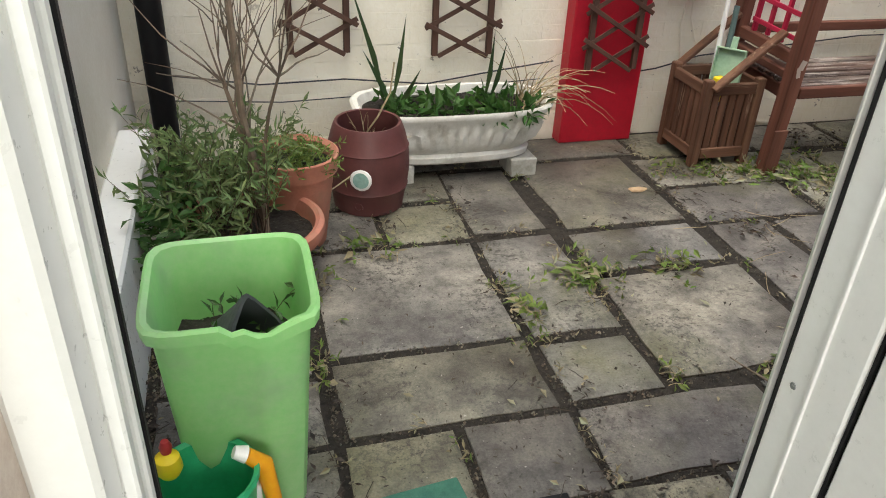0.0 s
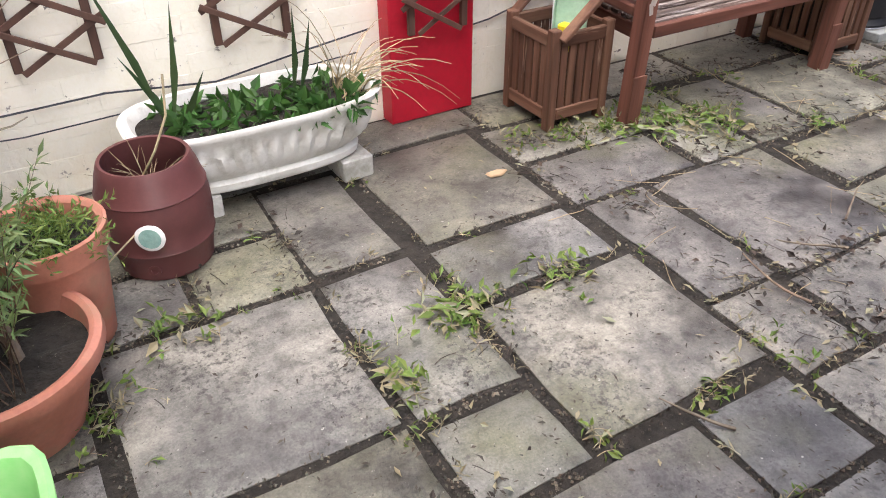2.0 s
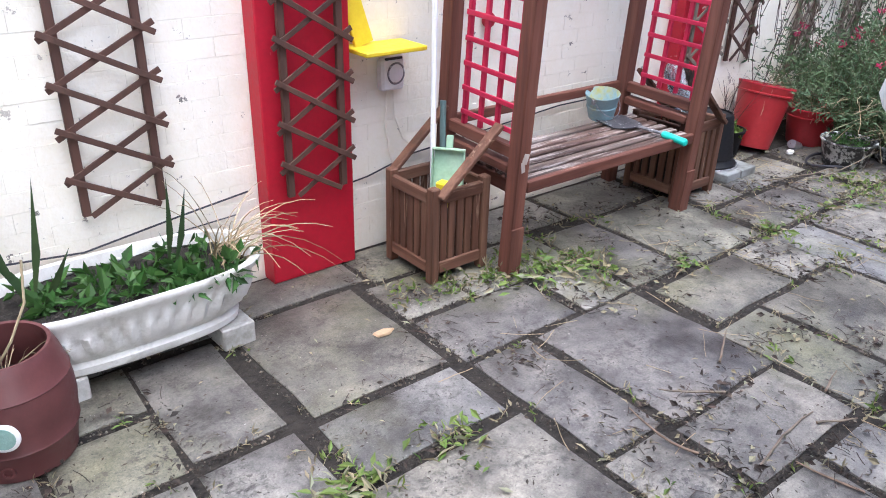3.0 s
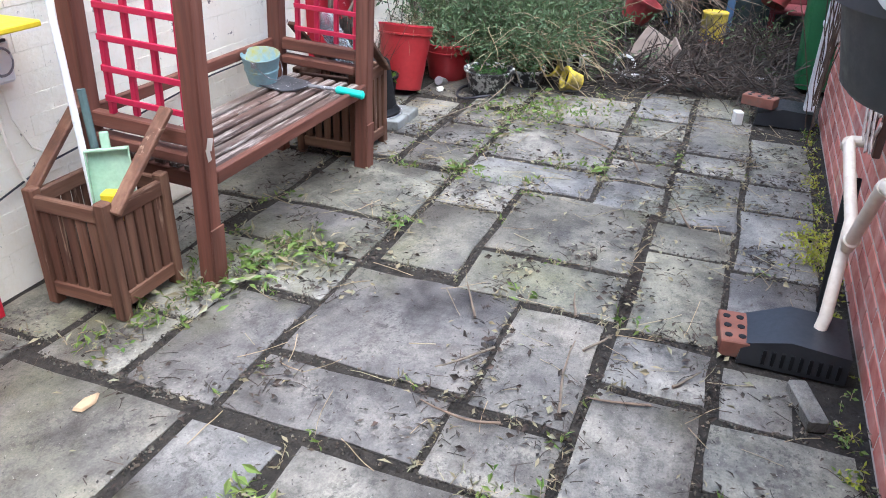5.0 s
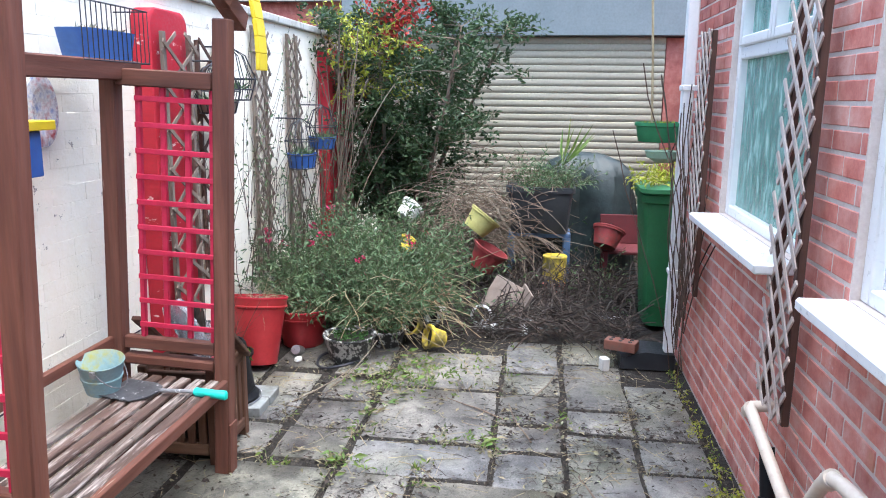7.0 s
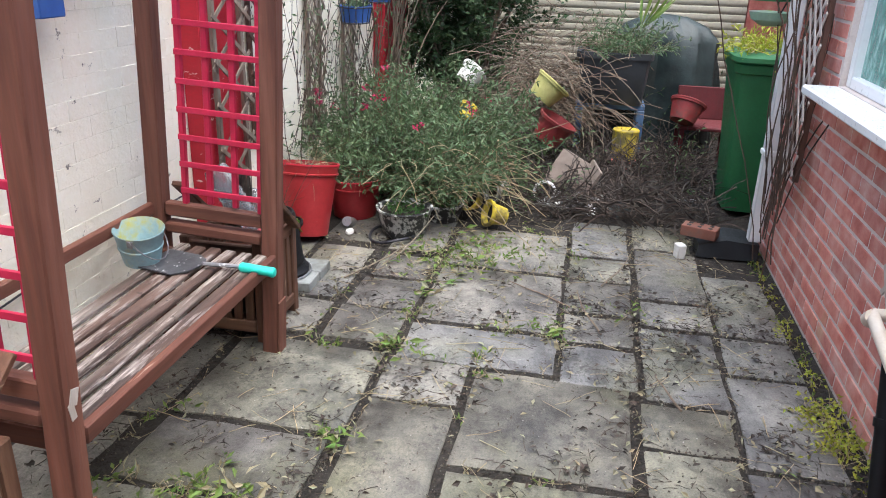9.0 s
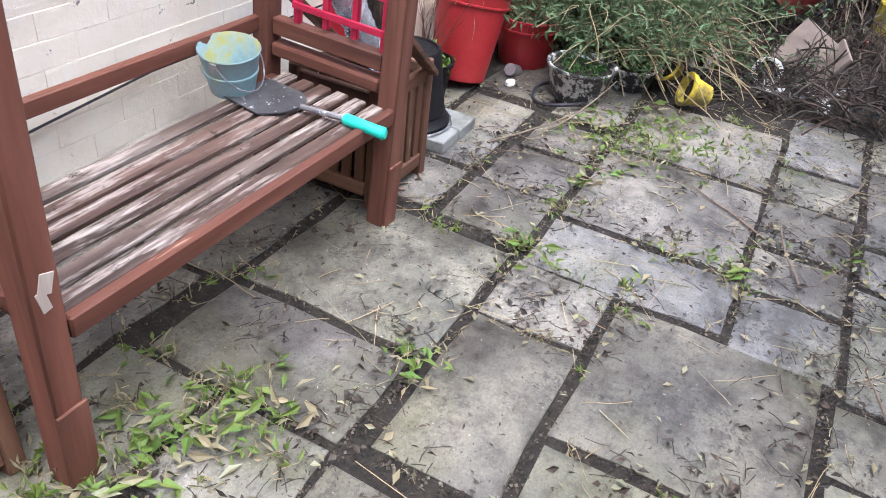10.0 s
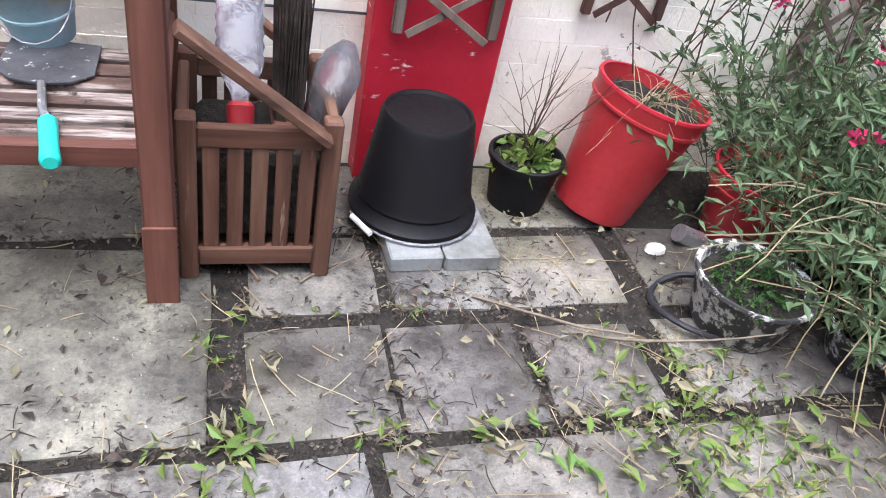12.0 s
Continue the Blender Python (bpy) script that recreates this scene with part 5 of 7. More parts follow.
brl = thing("barrel_planter", (0.61, 3.97, 0), "brown plastic barrel planter with a round badge", "planter")
put = local(brl)
brc = (0.61, 3.97, 0)
put("barrel", Shape().lathe([(0.142, 0), (0.15, 0.005), (0.158, 0.06), (0.168, 0.1), (0.171, 0.105), (0.168, 0.11), (0.176, 0.18), (0.175, 0.24), (0.17, 0.275), (0.173, 0.28), (0.169, 0.286), (0.155, 0.34), (0.143, 0.372), (0.138, 0.38), (0.128, 0.378), (0.128, 0.36), (0.15, 0.25), (0.15, 0.2)], brc, 44), BARREL)
put("soil", disc(brc, 0.145, 0.23), SOIL)
tw = Shape()
twigs(tw, (0.61, 3.99, 0.23), 12, 0.2, 0.003, 1.0, 0.6, 2)
tw.tube([(0.55, 3.97, 0.25), (0.64, 3.9, 0.42), (0.7, 3.95, 0.5), (0.72, 3.97, 0.62)], 0.004, 5)
tw.tube([(0.52, 3.83, 0.2), (0.4, 3.74, 0.17), (0.28, 3.68, 0.16)], 0.003, 5)
put("dry_growth", tw, STRAW)
bt_turn = Matrix.Rotation(radians(-27), 3, "Z") @ Matrix.Rotation(radians(88), 3, "X")
bpos = Vector((0.61, 3.97, 0.185)) + Vector((-0.33, -0.94, 0)).normalized() * 0.171
put("badge", Shape().lathe([(0.046, 0), (0.046, 0.006), (0.042, 0.009)], bpos, 28, turn=bt_turn, closed=True), WHITE_PVC, "round cream badge")
bd = surface("badge_green", [(0.18, 0.32, 0.28), (0.28, 0.42, 0.38)], 30, 80)
put("badge_picture", Shape().lathe([(0.034, 0.0), (0.034, 0.0025)], bpos + Vector((-0.33, -0.94, 0)).normalized() * 0.0085, 24, turn=bt_turn, closed=True), bd, "grey-green picture on the badge")
put("drain_spout", Shape().lathe([(0.02, 0), (0.02, 0.012), (0.012, 0.012), (0.012, 0.002)], Vector((0.61, 3.97, 0.05)) + Vector((-0.42, -0.9, 0)).normalized() * 0.15, 16, turn=bt_turn), BARREL)

tg = thing("trough_planter", (1.06, 4.27, 0), "white fluted stone trough full of green plants", "planter")
put = local(tg)
tc = (1.06, 4.275, 0)


def flutes(i, a):
    m = squared(3.2)(i, a)
    return m * (1 + (0.03 * math.cos(a * 44) if 5 <= i <= 7 else 0))


put("trough", Shape().lathe([(0.35, 0.09), (0.37, 0.1), (0.375, 0.125), (0.345, 0.14), (0.365, 0.15), (0.4, 0.18), (0.42, 0.22), (0.428, 0.245), (0.43, 0.25), (0.445, 0.3), (0.47, 0.315), (0.475, 0.335), (0.465, 0.345), (0.44, 0.34), (0.42, 0.3)], tc, 176, 1.0, 0.47, flute=flutes), STONE_WHITE)
put("soil", disc(tc, 0.43, 0.3, 40, 0.012, 1.0, 0.47, 3.2), SOIL)
lv, stm = Shape(), Shape()
for i in range(105):
    x = tc[0] + rnd.uniform(-0.3, 0.38)
    sprig(stm, lv, (x, tc[1] + rnd.uniform(-0.17, 0.08), 0.3), away(1, 0.15, 1), rnd.uniform(0.04, 0.11), 0.07, 0.036, 4, 0.0018, 0.8, start=0.4)
put("foliage", lv, LEAF)
put("stem_growth", stm, LEAF)
gr = Shape()
for i in range(34):
    d = Vector((rnd.uniform(-0.3, 1.0), rnd.uniform(-0.7, 0.3), 1.1))
    pts = stem_path((1.42 + rnd.uniform(-0.05, 0.05), 4.25 + rnd.uniform(-0.07, 0.07), 0.3), d, rnd.uniform(0.25, 0.5), 1.6, 0.05, 6)
    gr.tube(pts, [0.0035 * (1 - 0.12 * k) for k in range(7)], 3, False)
put("dry_grass", gr, STRAW, "straw-coloured grass")
sp = Shape()
for x, y, d, n in ((0.75, 4.25, (-0.25, 0.0, 1), 0.75), (0.76, 4.25, (0.22, 0.1, 1), 0.55), (0.78, 4.25, (-0.45, 0, 1), 0.4), (0.78, 4.25, (0.5, -0.2, 0.9), 0.3), (1.2, 4.25, (0.15, 0, 1), 0.45), (1.22, 4.25, (0.3, 0, 1), 0.4)):
    sp.leaf((x, y, 0.3), d, (0.3, -1, 0.3), n * 0.8, 0.028, 0.1, 0.08)
put("blade_leaves", sp, LEAF_DARK)
for x in (0.78, 1.38):
    solid("concrete_block", Shape().box((x, 4.19, 0.042), (0.13, 0.16, 0.092), Matrix.Rotation(0.05, 3, "Z"), 0.006), CONCRETE, "pale concrete block carrying the trough", "block", "blocks under the trough")
solid("loose_stone", Shape().lathe([(0.03, 0), (0.042, 0.006), (0.036, 0.014), (0.015, 0.016)], (1.86, 3.86, 0.0), 5, 1.1, 0.6, flute=lambda i, a: 1 + 0.15 * math.sin(3 * a + 1), closed=True), surface("tan_stone", [(0.36, 0.25, 0.15), (0.46, 0.33, 0.2)], 20, 80), "small tan stone lying on a slab", "stone")

# ---- house wall: pipes, trellis, downpipe ----
wp = thing("waste_pipe", (3.2, 1.79, 0), "cream plastic waste pipes along the brick wall", "pipe")
put = local(wp)
put("pipe", Shape().tube([(3.63, 1.72, 0.56), (3.63, 1.8, 0.555), (3.6, 1.81, 0.55), (3.2, 1.8, 0.42), (3.02, 1.82, 0.14), (2.98, 1.84, 0.04)], 0.021, 14), CREAM_PIPE)
put("pipe", Shape().tube([(2.3, 1.8, 0.76), (2.8, 1.8, 0.69), (2.88, 1.8, 0.67), (2.93, 1.8, 0.62), (3.13, 1.8, 0.35)], 0.021, 14), CREAM_PIPE)
for p in ((2.86, 1.8, 0.678), (3.62, 1.805, 0.552), (3.09, 1.8, 0.4)):
    put("collar", Shape().tube([p, (p[0] + 0.03, p[1], p[2] - 0.025)], 0.027, 14), CREAM_PIPE)
put("black_pipe", Shape().tube([(3.48, 1.78, 0.47), (3.38, 1.78, 0.2), (3.3, 1.78, 0.0)], 0.026, 14), BLACK, "black drain pipe")
put("clip", Shape().tube([(3.42, 1.78, 0.31), (3.41, 1.78, 0.285)], 0.032, 14), BLACK)
GULLY = surface("black_gully_plastic", [(0.012, 0.013, 0.015), (0.024, 0.025, 0.028)], 6, 60, 0.15, 0.001, (0.3, 0.5))
gul = thing("gully_cover", (2.97, 1.9, 0), "black plastic gully cover with side slots", "drain cover", "gully covers")
put = local(gul)


def gully(cx, cy):
    s = Shape()
    s.add([(cx - 0.13, cy - 0.16, 0), (cx + 0.13, cy - 0.16, 0), (cx + 0.13, cy + 0.17, 0), (cx - 0.13, cy + 0.17, 0),
           (cx - 0.13, cy - 0.16, 0.1), (cx + 0.12, cy - 0.16, 0.1), (cx + 0.12, cy + 0.02, 0.11), (cx - 0.12, cy + 0.02, 0.11), (cx + 0.1, cy + 0.16, 0.06), (cx - 0.1, cy + 0.16, 0.06)],
          [(0, 3, 2, 1), (0, 1, 5, 4), (4, 5, 6, 7), (7, 6, 8, 9), (0, 4, 7, 9, 3), (1, 2, 8, 6, 5), (3, 9, 8, 2)])
    return s


put("cover", gully(2.98, 1.9), GULLY)
for i in range(9):
    put("slot", Shape().span(2.846, 2.853, 1.76 + i * 0.028, 1.772 + i * 0.028, 0.015, 0.07, 0.001), BLACK)


BRICK_LOOSE = surface("weathered_loose_brick", [(0.14, 0.055, 0.038), (0.25, 0.1, 0.068)], 9, 90, 0.5, 0.002, (0.7, 0.95), stain=(0.12, 0.08, 0.06), stain_scale=9)


def holed_brick(x, y, z, turn, label):
    b = thing("loose_brick", (x, y, z), label, "brick", "loose bricks on the gully covers")
    m = Matrix.Translation((x, y, z)) @ Matrix.Rotation(turn, 4, "Z")
    o = part("body", Shape().box((0, 0, 0.033), (0.2, 0.095, 0.062), None, 0.004), BRICK_LOOSE, b)
    for i in range(3):
        for j in (-1, 1):
            part("hole", Shape().tube([(-0.06 + i * 0.06, j * 0.022, 0.06), (-0.06 + i * 0.06, j * 0.022, 0.0665)], 0.013, 10), BLACK, o)
    b.rotation_euler = (0, 0, turn)


holed_brick(2.97, 2.09, 0.0, 0.1, "red holed brick leaning on the gully cover")
gul2 = thing("gully_cover", (5.62, 1.9, 0), "black plastic gully cover with side slots", "drain cover", "gully covers")
part("cover", gully(0, 0), GULLY, gul2)
holed_brick(5.56, 2.06, 0.1, 1.2, "red holed brick on the gully cover at the corner")
solid("paint_block", Shape().box((5.44, 2.17, 0.043), (0.06, 0.05, 0.085), Matrix.Rotation(0.4, 3, "Z"), 0.006), STONE_WHITE, "small white block by the loose brick", "block")
solid("broken_brick", Shape().box((2.68, 1.86, 0.015), (0.2, 0.06, 0.05), Matrix.Rotation(0.3, 3, "Z"), 0.008), SLAB, "broken stone strip by the gully", "stone")

trellis("trellis", 3.42, 3.73, 0.56, 1.99, 1.768, LATH_PALE, "bleached trellis on the brick wall between the windows", 0.36, 0.13, 0.021, 0.034, post=LATH, behind=True)
trellis("trellis", 5.0, 5.26, 0.6, 2.0, 1.775, LATH_PALE, "bleached trellis with bare climber stems by the downpipe", 0.36, 0.13, 0.018, 0.03, post=LATH, behind=True)
cl = Shape()
for i in range(26):
    x = rnd.uniform(4.98, 5.4)
    cl.tube(stem_path((x, 1.79, rnd.uniform(0, 0.6)), (rnd.uniform(-0.25, 0.25), 0.03, 1), rnd.uniform(0.6, 1.6), 0, 0.14, 8), 0.004, 4, False)
solid("climber_stems", cl, STEM_DARK, "bare climber stems on the brick wall", "climber", kind="stuff")
dp = thing("downpipe", (5.485, 1.785, 0), "square white downpipe at the corner of the house", "pipe")
put = local(dp)
put("pipe", Shape().span(5.45, 5.52, 1.75, 1.815, 0.13, 2.75, 0.006), WHITE_PVC)
for z in (0.62, 1.7):
    put("bracket", Shape().span(5.44, 5.53, 1.69, 1.823, z, z + 0.03, 0.004), WHITE_PVC)

# ---- hanging planters ----
hp = thing("hanging_pot", (1.36, 1.97, 1.3), "big dark grey hanging pot with a cream badge and bright leaves", "planter")
put = local(hp)
hc = (1.36, 1.98, 1.2)
put("pot", Shape().lathe([(0.14, 0), (0.15, 0.01), (0.2, 0.235), (0.225, 0.24), (0.23, 0.265), (0.222, 0.272), (0.2, 0.262), (0.18, 0.1)], hc, 44), DARK_GREY)
put("soil", disc(hc, 0.19, 1.43), SOIL)
lv = Shape()
for i in range(140):
    a = rnd.uniform(0, 6.28)
    r = 0.19 * math.sqrt(rnd.random())
    lv.leaf((hc[0] + r * math.cos(a), hc[1] + r * math.sin(a), 1.44), away(1, 0.2, 1), away(1, 0.3, 1), 0.06, 0.03, 0.2, 0.2)
put("foliage", lv, LEAF_BRIGHT)
bdv = Vector((-0.8, 0.6, 0)).normalized()
put("badge", Shape().lathe([(0.05, 0), (0.05, 0.012), (0.03, 0.02)], Vector(hc) + Vector((0, 0, 0.13)) + bdv * 0.172, 14, 0.7, 1.1, Matrix.Rotation(math.atan2(bdv.y, bdv.x), 3, "Z") @ Matrix.Rotation(radians(80), 3, "Y"), flute=lambda i, a: 1 + 0.1 * math.sin(3 * a), closed=True), STONE_WHITE, "pale shell ornament")
put("bracket", Shape().bar((1.36, 1.7, 1.7), (1.36, 1.99, 1.76), 0.02, 0.02).tube([(1.36, 1.98, 1.76), (1.2, 1.9, 1.47)], 0.003, 5).tube([(1.36, 1.98, 1.76), (1.5, 2.1, 1.47)], 0.003, 5).tube([(1.36, 1.98, 1.76), (1.44, 1.8, 1.47)], 0.003, 5), WIRE, "dark wall bracket and wires")

hp.location += Vector((0.19, 0.025, 0.06))

hg = thing("hanging_planter", (5.6, 1.9, 1.4), "green oval hanging planter with a tall cane", "planter")
put = local(hg)
put("bowl", Shape().lathe([(0.13, 1.4), (0.135, 1.405), (0.15, 1.49), (0.16, 1.495), (0.16, 1.515), (0.15, 1.515), (0.14, 1.45)], (5.62, 1.9, 0), 36, 1.0, 0.95), GREEN_POT)
put("soil", disc((5.62, 1.9), 0.14, 1.48), SOIL)
lv = Shape()
for i in range(90):
    lv.leaf((5.62 + rnd.uniform(-0.11, 0.11), 1.9 + rnd.uniform(-0.11, 0.11), 1.49), away(1, 0.2, 1), away(1), 0.04, 0.014)
put("foliage", lv, LEAF_YELLOW)
put("cane", Shape().tube([(5.62, 1.95, 1.48), (5.62, 1.97, 1.9), (5.62, 2.0, 2.36)], 0.008, 6), STRAW, "pale cane")
put("saucer", Shape().lathe([(0.05, 1.27), (0.1, 1.3), (0.115, 1.34), (0.108, 1.34), (0.05, 1.28)], (5.68, 1.86, 0), 28), PALE_GREEN, "pale green bowl below")
put("hook", Shape().bar((5.62, 1.83, 1.49), (5.62, 1.74, 1.47), 0.02, 0.02).tube([(5.64, 1.8, 1.4), (5.68, 1.83, 1.3)], 0.004, 5), WIRE)


def wire_basket(x, y, z, r, h, label, fill=None, liner=None):
    w = thing("wire_basket", (x, y, z), label, "hanging basket", "wire baskets on the white wall")
    pt_ = local(w)
    s = Shape()
    for zz, k in ((0, 0.75), (h / 2, 0.9), (h, 1.0)):
        s.tube([(x + r * k * math.cos(a), y + r * 0.7 * k * math.sin(a), z + zz) for a in [i * math.pi / 10 for i in range(21)]], 0.004, 5, False)
    for i in range(14):
        a = i * 2 * math.pi / 14
        s.tube([(x + r * 0.75 * math.cos(a), y + r * 0.525 * math.sin(a), z), (x + r * math.cos(a), y + r * 0.7 * math.sin(a), z + h), (x + r * 0.6 * math.cos(a), y + r * 0.42 * math.sin(a), z + h + r * 0.7), (x, y, z + h + r * 0.95)], 0.003, 4)
    s.bar((x, y, z + h + r * 0.95), (x, WALL_W, z + h + r * 0.95), 0.01, 0.01)
    pt_("wire_frame", s, WIRE, "dark wire frame")
    if liner:
        pt_("liner", Shape().lathe([(r * 0.72, 0.005), (r * 0.9, h * 0.55), (r * 0.88, h * 0.55), (r * 0.7, 0.015)], (x, y, z), 24, 1, 0.7), liner)
    lf = Shape()
    for i in range(60):
        lf.leaf((x + rnd.uniform(-r, r) * 0.6, y + rnd.uniform(-r, r) * 0.4, z + h * 0.5), away(1, 0.1, 1), away(1), 0.07, 0.014)
    pt_("plants", lf, LEAF_GREY)


wire_basket(6.35, 4.36, 1.12, 0.17, 0.2, "dark wire basket with a blue bowl and plants", liner=BLUE)
wire_basket(6.95, 4.38, 1.22, 0.18, 0.18, "dark wire basket with grey plants", liner=BLUE)
wire_basket(5.2, 4.4, 1.62, 0.19, 0.12, "round dark wire basket with dry leaves")
wire_basket(5.0, 4.4, 1.55, 0.17, 0.12, "round dark wire basket behind the arbour lattice", liner=LATH_GREY)
wire_basket(8.3, 4.3, 1.6, 0.16, 0.14, "grey wire basket in the climbing bush", liner=LATH_GREY)

# ---- right-hand cluster: buckets, pots, tubs ----
for i, (x, w) in enumerate(((4.515, 0.15), (4.675, 0.16))):
    solid("grey_paver", Shape().box((x, 4.2, 0.026), (w, 0.38, 0.052), Matrix.Rotation(0.02, 3, "Z"), 0.005), PAVER, "pale grey paver under the black bucket", "paver", "pavers under the bucket")
bb = thing("black_bucket", (4.55, 4.25, 0.052), "black plastic bucket standing upside down on pavers", "bucket")
put = local(bb)
put("body", Shape().lathe([(0.178, 0.0), (0.188, 0.004), (0.188, 0.02), (0.178, 0.028), (0.165, 0.05), (0.168, 0.06), (0.163, 0.07), (0.13, 0.3), (0.122, 0.314), (0.115, 0.314), (0.11, 0.306), (0.02, 0.304)], (4.55, 4.25, 0.052), 44, closed=True), BLACK)
put("handle", Shape().tube([(4.55 + 0.196 * math.cos(a), 4.25 + 0.2 * math.sin(a), 0.062) for a in [-2.9 + i * 0.21 for i in range(13)]], 0.004, 6), STEEL, "thin wire handle")
put("grip", Shape().tube([(4.36, 4.18, 0.065), (4.4, 4.1, 0.063)], 0.008, 8), WHITE_PVC, "white grip")

bp = thing("black_pot", (4.92, 4.35, 0), "black plastic pot with a bright green seedling", "pot")
put = local(bp)
put("pot", Shape().lathe(pot_prof(0.09, 0.115, 0.18, 0.004, 0.006, 0.02), (4.92, 4.35, 0), 30), BLACK)
put("soil", disc((4.92, 4.35), 0.1, 0.15), SOIL)
lv, stm = Shape(), Shape()
for i in range(26):
    sprig(stm, lv, (4.93 + rnd.uniform(-0.04, 0.04), 4.33 + rnd.uniform(-0.04, 0.04), 0.15), away(1, 0.2, 1), rnd.uniform(0.06, 0.12), 0.045, 0.03, 5, 0.0015, 0.6)
put("foliage", lv, LEAF_BRIGHT)
tw = Shape()
twigs(tw, (4.9, 4.37, 0.15), 7, 0.42, 0.003, 0.45, 0.1, 3)
put("dry_growth", tw, STEM_DARK)["kind"] = "stuff"


def red_bucket(x, y, r0, r1, h, lean, label):
    b = thing("red_bucket", (x, y, 0), label, "bucket", "red buckets by the white wall")
    pt_ = local(b)
    tn_ = Matrix.Rotation(lean, 3, "Y")
    z = abs(math.sin(lean)) * r0
    pt_("body", Shape().lathe([(r0, 0), (r0 + 0.004, 0.004), (r1 - 0.012, h - 0.06), (r1 - 0.002, h - 0.058), (r1 - 0.002, h - 0.05), (r1 - 0.008, h - 0.048), (r1, h - 0.003), (r1 - 0.003, h), (r1 - 0.008, h - 0.004), (r0, 0.1)], (x, y, z), 40, turn=tn_), RED_PLASTIC)
    pt_("rim", Shape().lathe([(r1 - 0.009, h - 0.004), (r1 - 0.009, h + 0.003), (r1 + 0.001, h + 0.003), (r1 + 0.002, h - 0.006)], (x, y, z), 40, turn=tn_, base=False), RED_WORN, "scuffed rim")
    top_ = tn_ @ Vector((0, 0, h - 0.05)) + Vector((x, y, z))
    pt_("soil", disc(top_, r1 - 0.02, top_.z, 24, 0.015), SOIL)
    t_ = Shape()
    twigs(t_, top_, 22, 0.3, 0.002, 1.4, 1.2, 2)
    pt_("dry_growth", t_, STRAW)


red_bucket(5.17, 4.31, 0.128, 0.182, 0.41, 0.2, "tall red plastic bucket with dry stems")
red_bucket(5.66, 4.16, 0.13, 0.175, 0.25, 0.0, "low red plastic bucket under the bush")
can = Shape().lathe([(0.03, 0), (0.036, 0.1), (0.034, 0.1), (0.028, 0.01)], (5.4, 4.13, 0.04), 18, turn=Matrix.Rotation(2.0, 3, "Y"))
solid("tin_can", can, surface("bright_tin", [(0.45, 0.46, 0.48), (0.6, 0.61, 0.62)], 20, 60, metal=0.8, rough=(0.25, 0.4)), "small bright tin can lying by the buckets", "can")
solid("white_stone", Shape().lathe([(0.015, 0), (0.03, 0.008), (0.027, 0.024), (0.01, 0.03)], (5.3, 4.08, 0), 10, 1.2, 0.8, closed=True), STONE_WHITE, "white pebble by the red bucket", "stone")


def splashed_tub(x, y, r, h, label):
    t_ = thing("splashed_tub", (x, y, 0), label, "tub", "splashed tubs")
    pt_ = local(t_)
    m = surface("white_splashed_black", [(0.03, 0.03, 0.03), (0.06, 0.06, 0.06)], 8, 50, 0.3, 0.002, (0.5, 0.7), fleck=(0.62, 0.62, 0.59), fleck_at=(0.5, 0.57), fleck_scale=22)
    pt_("tub", Shape().lathe([(r * 0.75, 0), (r * 0.8, 0.01), (r, h - 0.02), (r * 1.07, h - 0.01), (r * 1.06, h), (r * 0.97, h - 0.005), (r * 0.85, h * 0.4)], (x, y, 0), 36), m)
    pt_("soil", disc((x, y), r * 0.93, h - 0.035), SOIL)
    l_, s_ = Shape(), Shape()
    for i in range(60):
        sprig(s_, l_, (x + rnd.uniform(-r, r) * 0.7, y + rnd.uniform(-r, r) * 0.7, h - 0.03), away(1, 0.3, 1), rnd.uniform(0.03, 0.08), 0.022, 0.012, 5, 0.001, 0.5)
    pt_("foliage", l_, LEAF)
    pt_("stem_growth", s_, LEAF)


splashed_tub(5.4, 3.77, 0.16, 0.17, "black tub splashed with white paint and full of weeds")
splashed_tub(5.72, 3.6, 0.13, 0.12, "low black tub splashed with white paint")
hoop = Shape().tube([(5.3 + 0.13 * math.cos(a), 3.82 + 0.13 * math.sin(a), 0.02 + 0.015 * math.sin(a * 2)) for a in [i * math.pi / 12 for i in range(25)]], 0.009, 8, False)
solid("wire_hoop", hoop, WIRE, "dark hoop lying round the tub", "hoop")


def fallen_pot(x, y, z, r, h, rx, rz, mat, label, group="yellow pots"):
    """A loose pot with its rolled rim and a plug of old compost."""
    tn_ = Matrix.Rotation(rz, 3, "Z") @ Matrix.Rotation(rx, 3, "X")
    p_ = thing("plant_pot", (x, y, z), label, "pot", group)
    pt_ = local(p_)
    pt_("pot", Shape().lathe(pot_prof(r * 0.72, r, h, 0.006, 0.006, 0.025), (x, y, z), 28, turn=tn_), mat)
    pt_("rim", Shape().lathe([(r + 0.0075, h - 0.012), (r + 0.011, h - 0.008), (r + 0.011, h + 0.001), (r + 0.006, h + 0.003)], (x, y, z), 28, turn=tn_, base=False), mat)
    pt_("soil", Shape().lathe([(r * 0.6, h * 0.3), (r * 0.86, h * 0.72), (r * 0.5, h * 0.76)], (x, y, z), 20, turn=tn_, closed=True), SOIL, "old dark compost")
    return p_


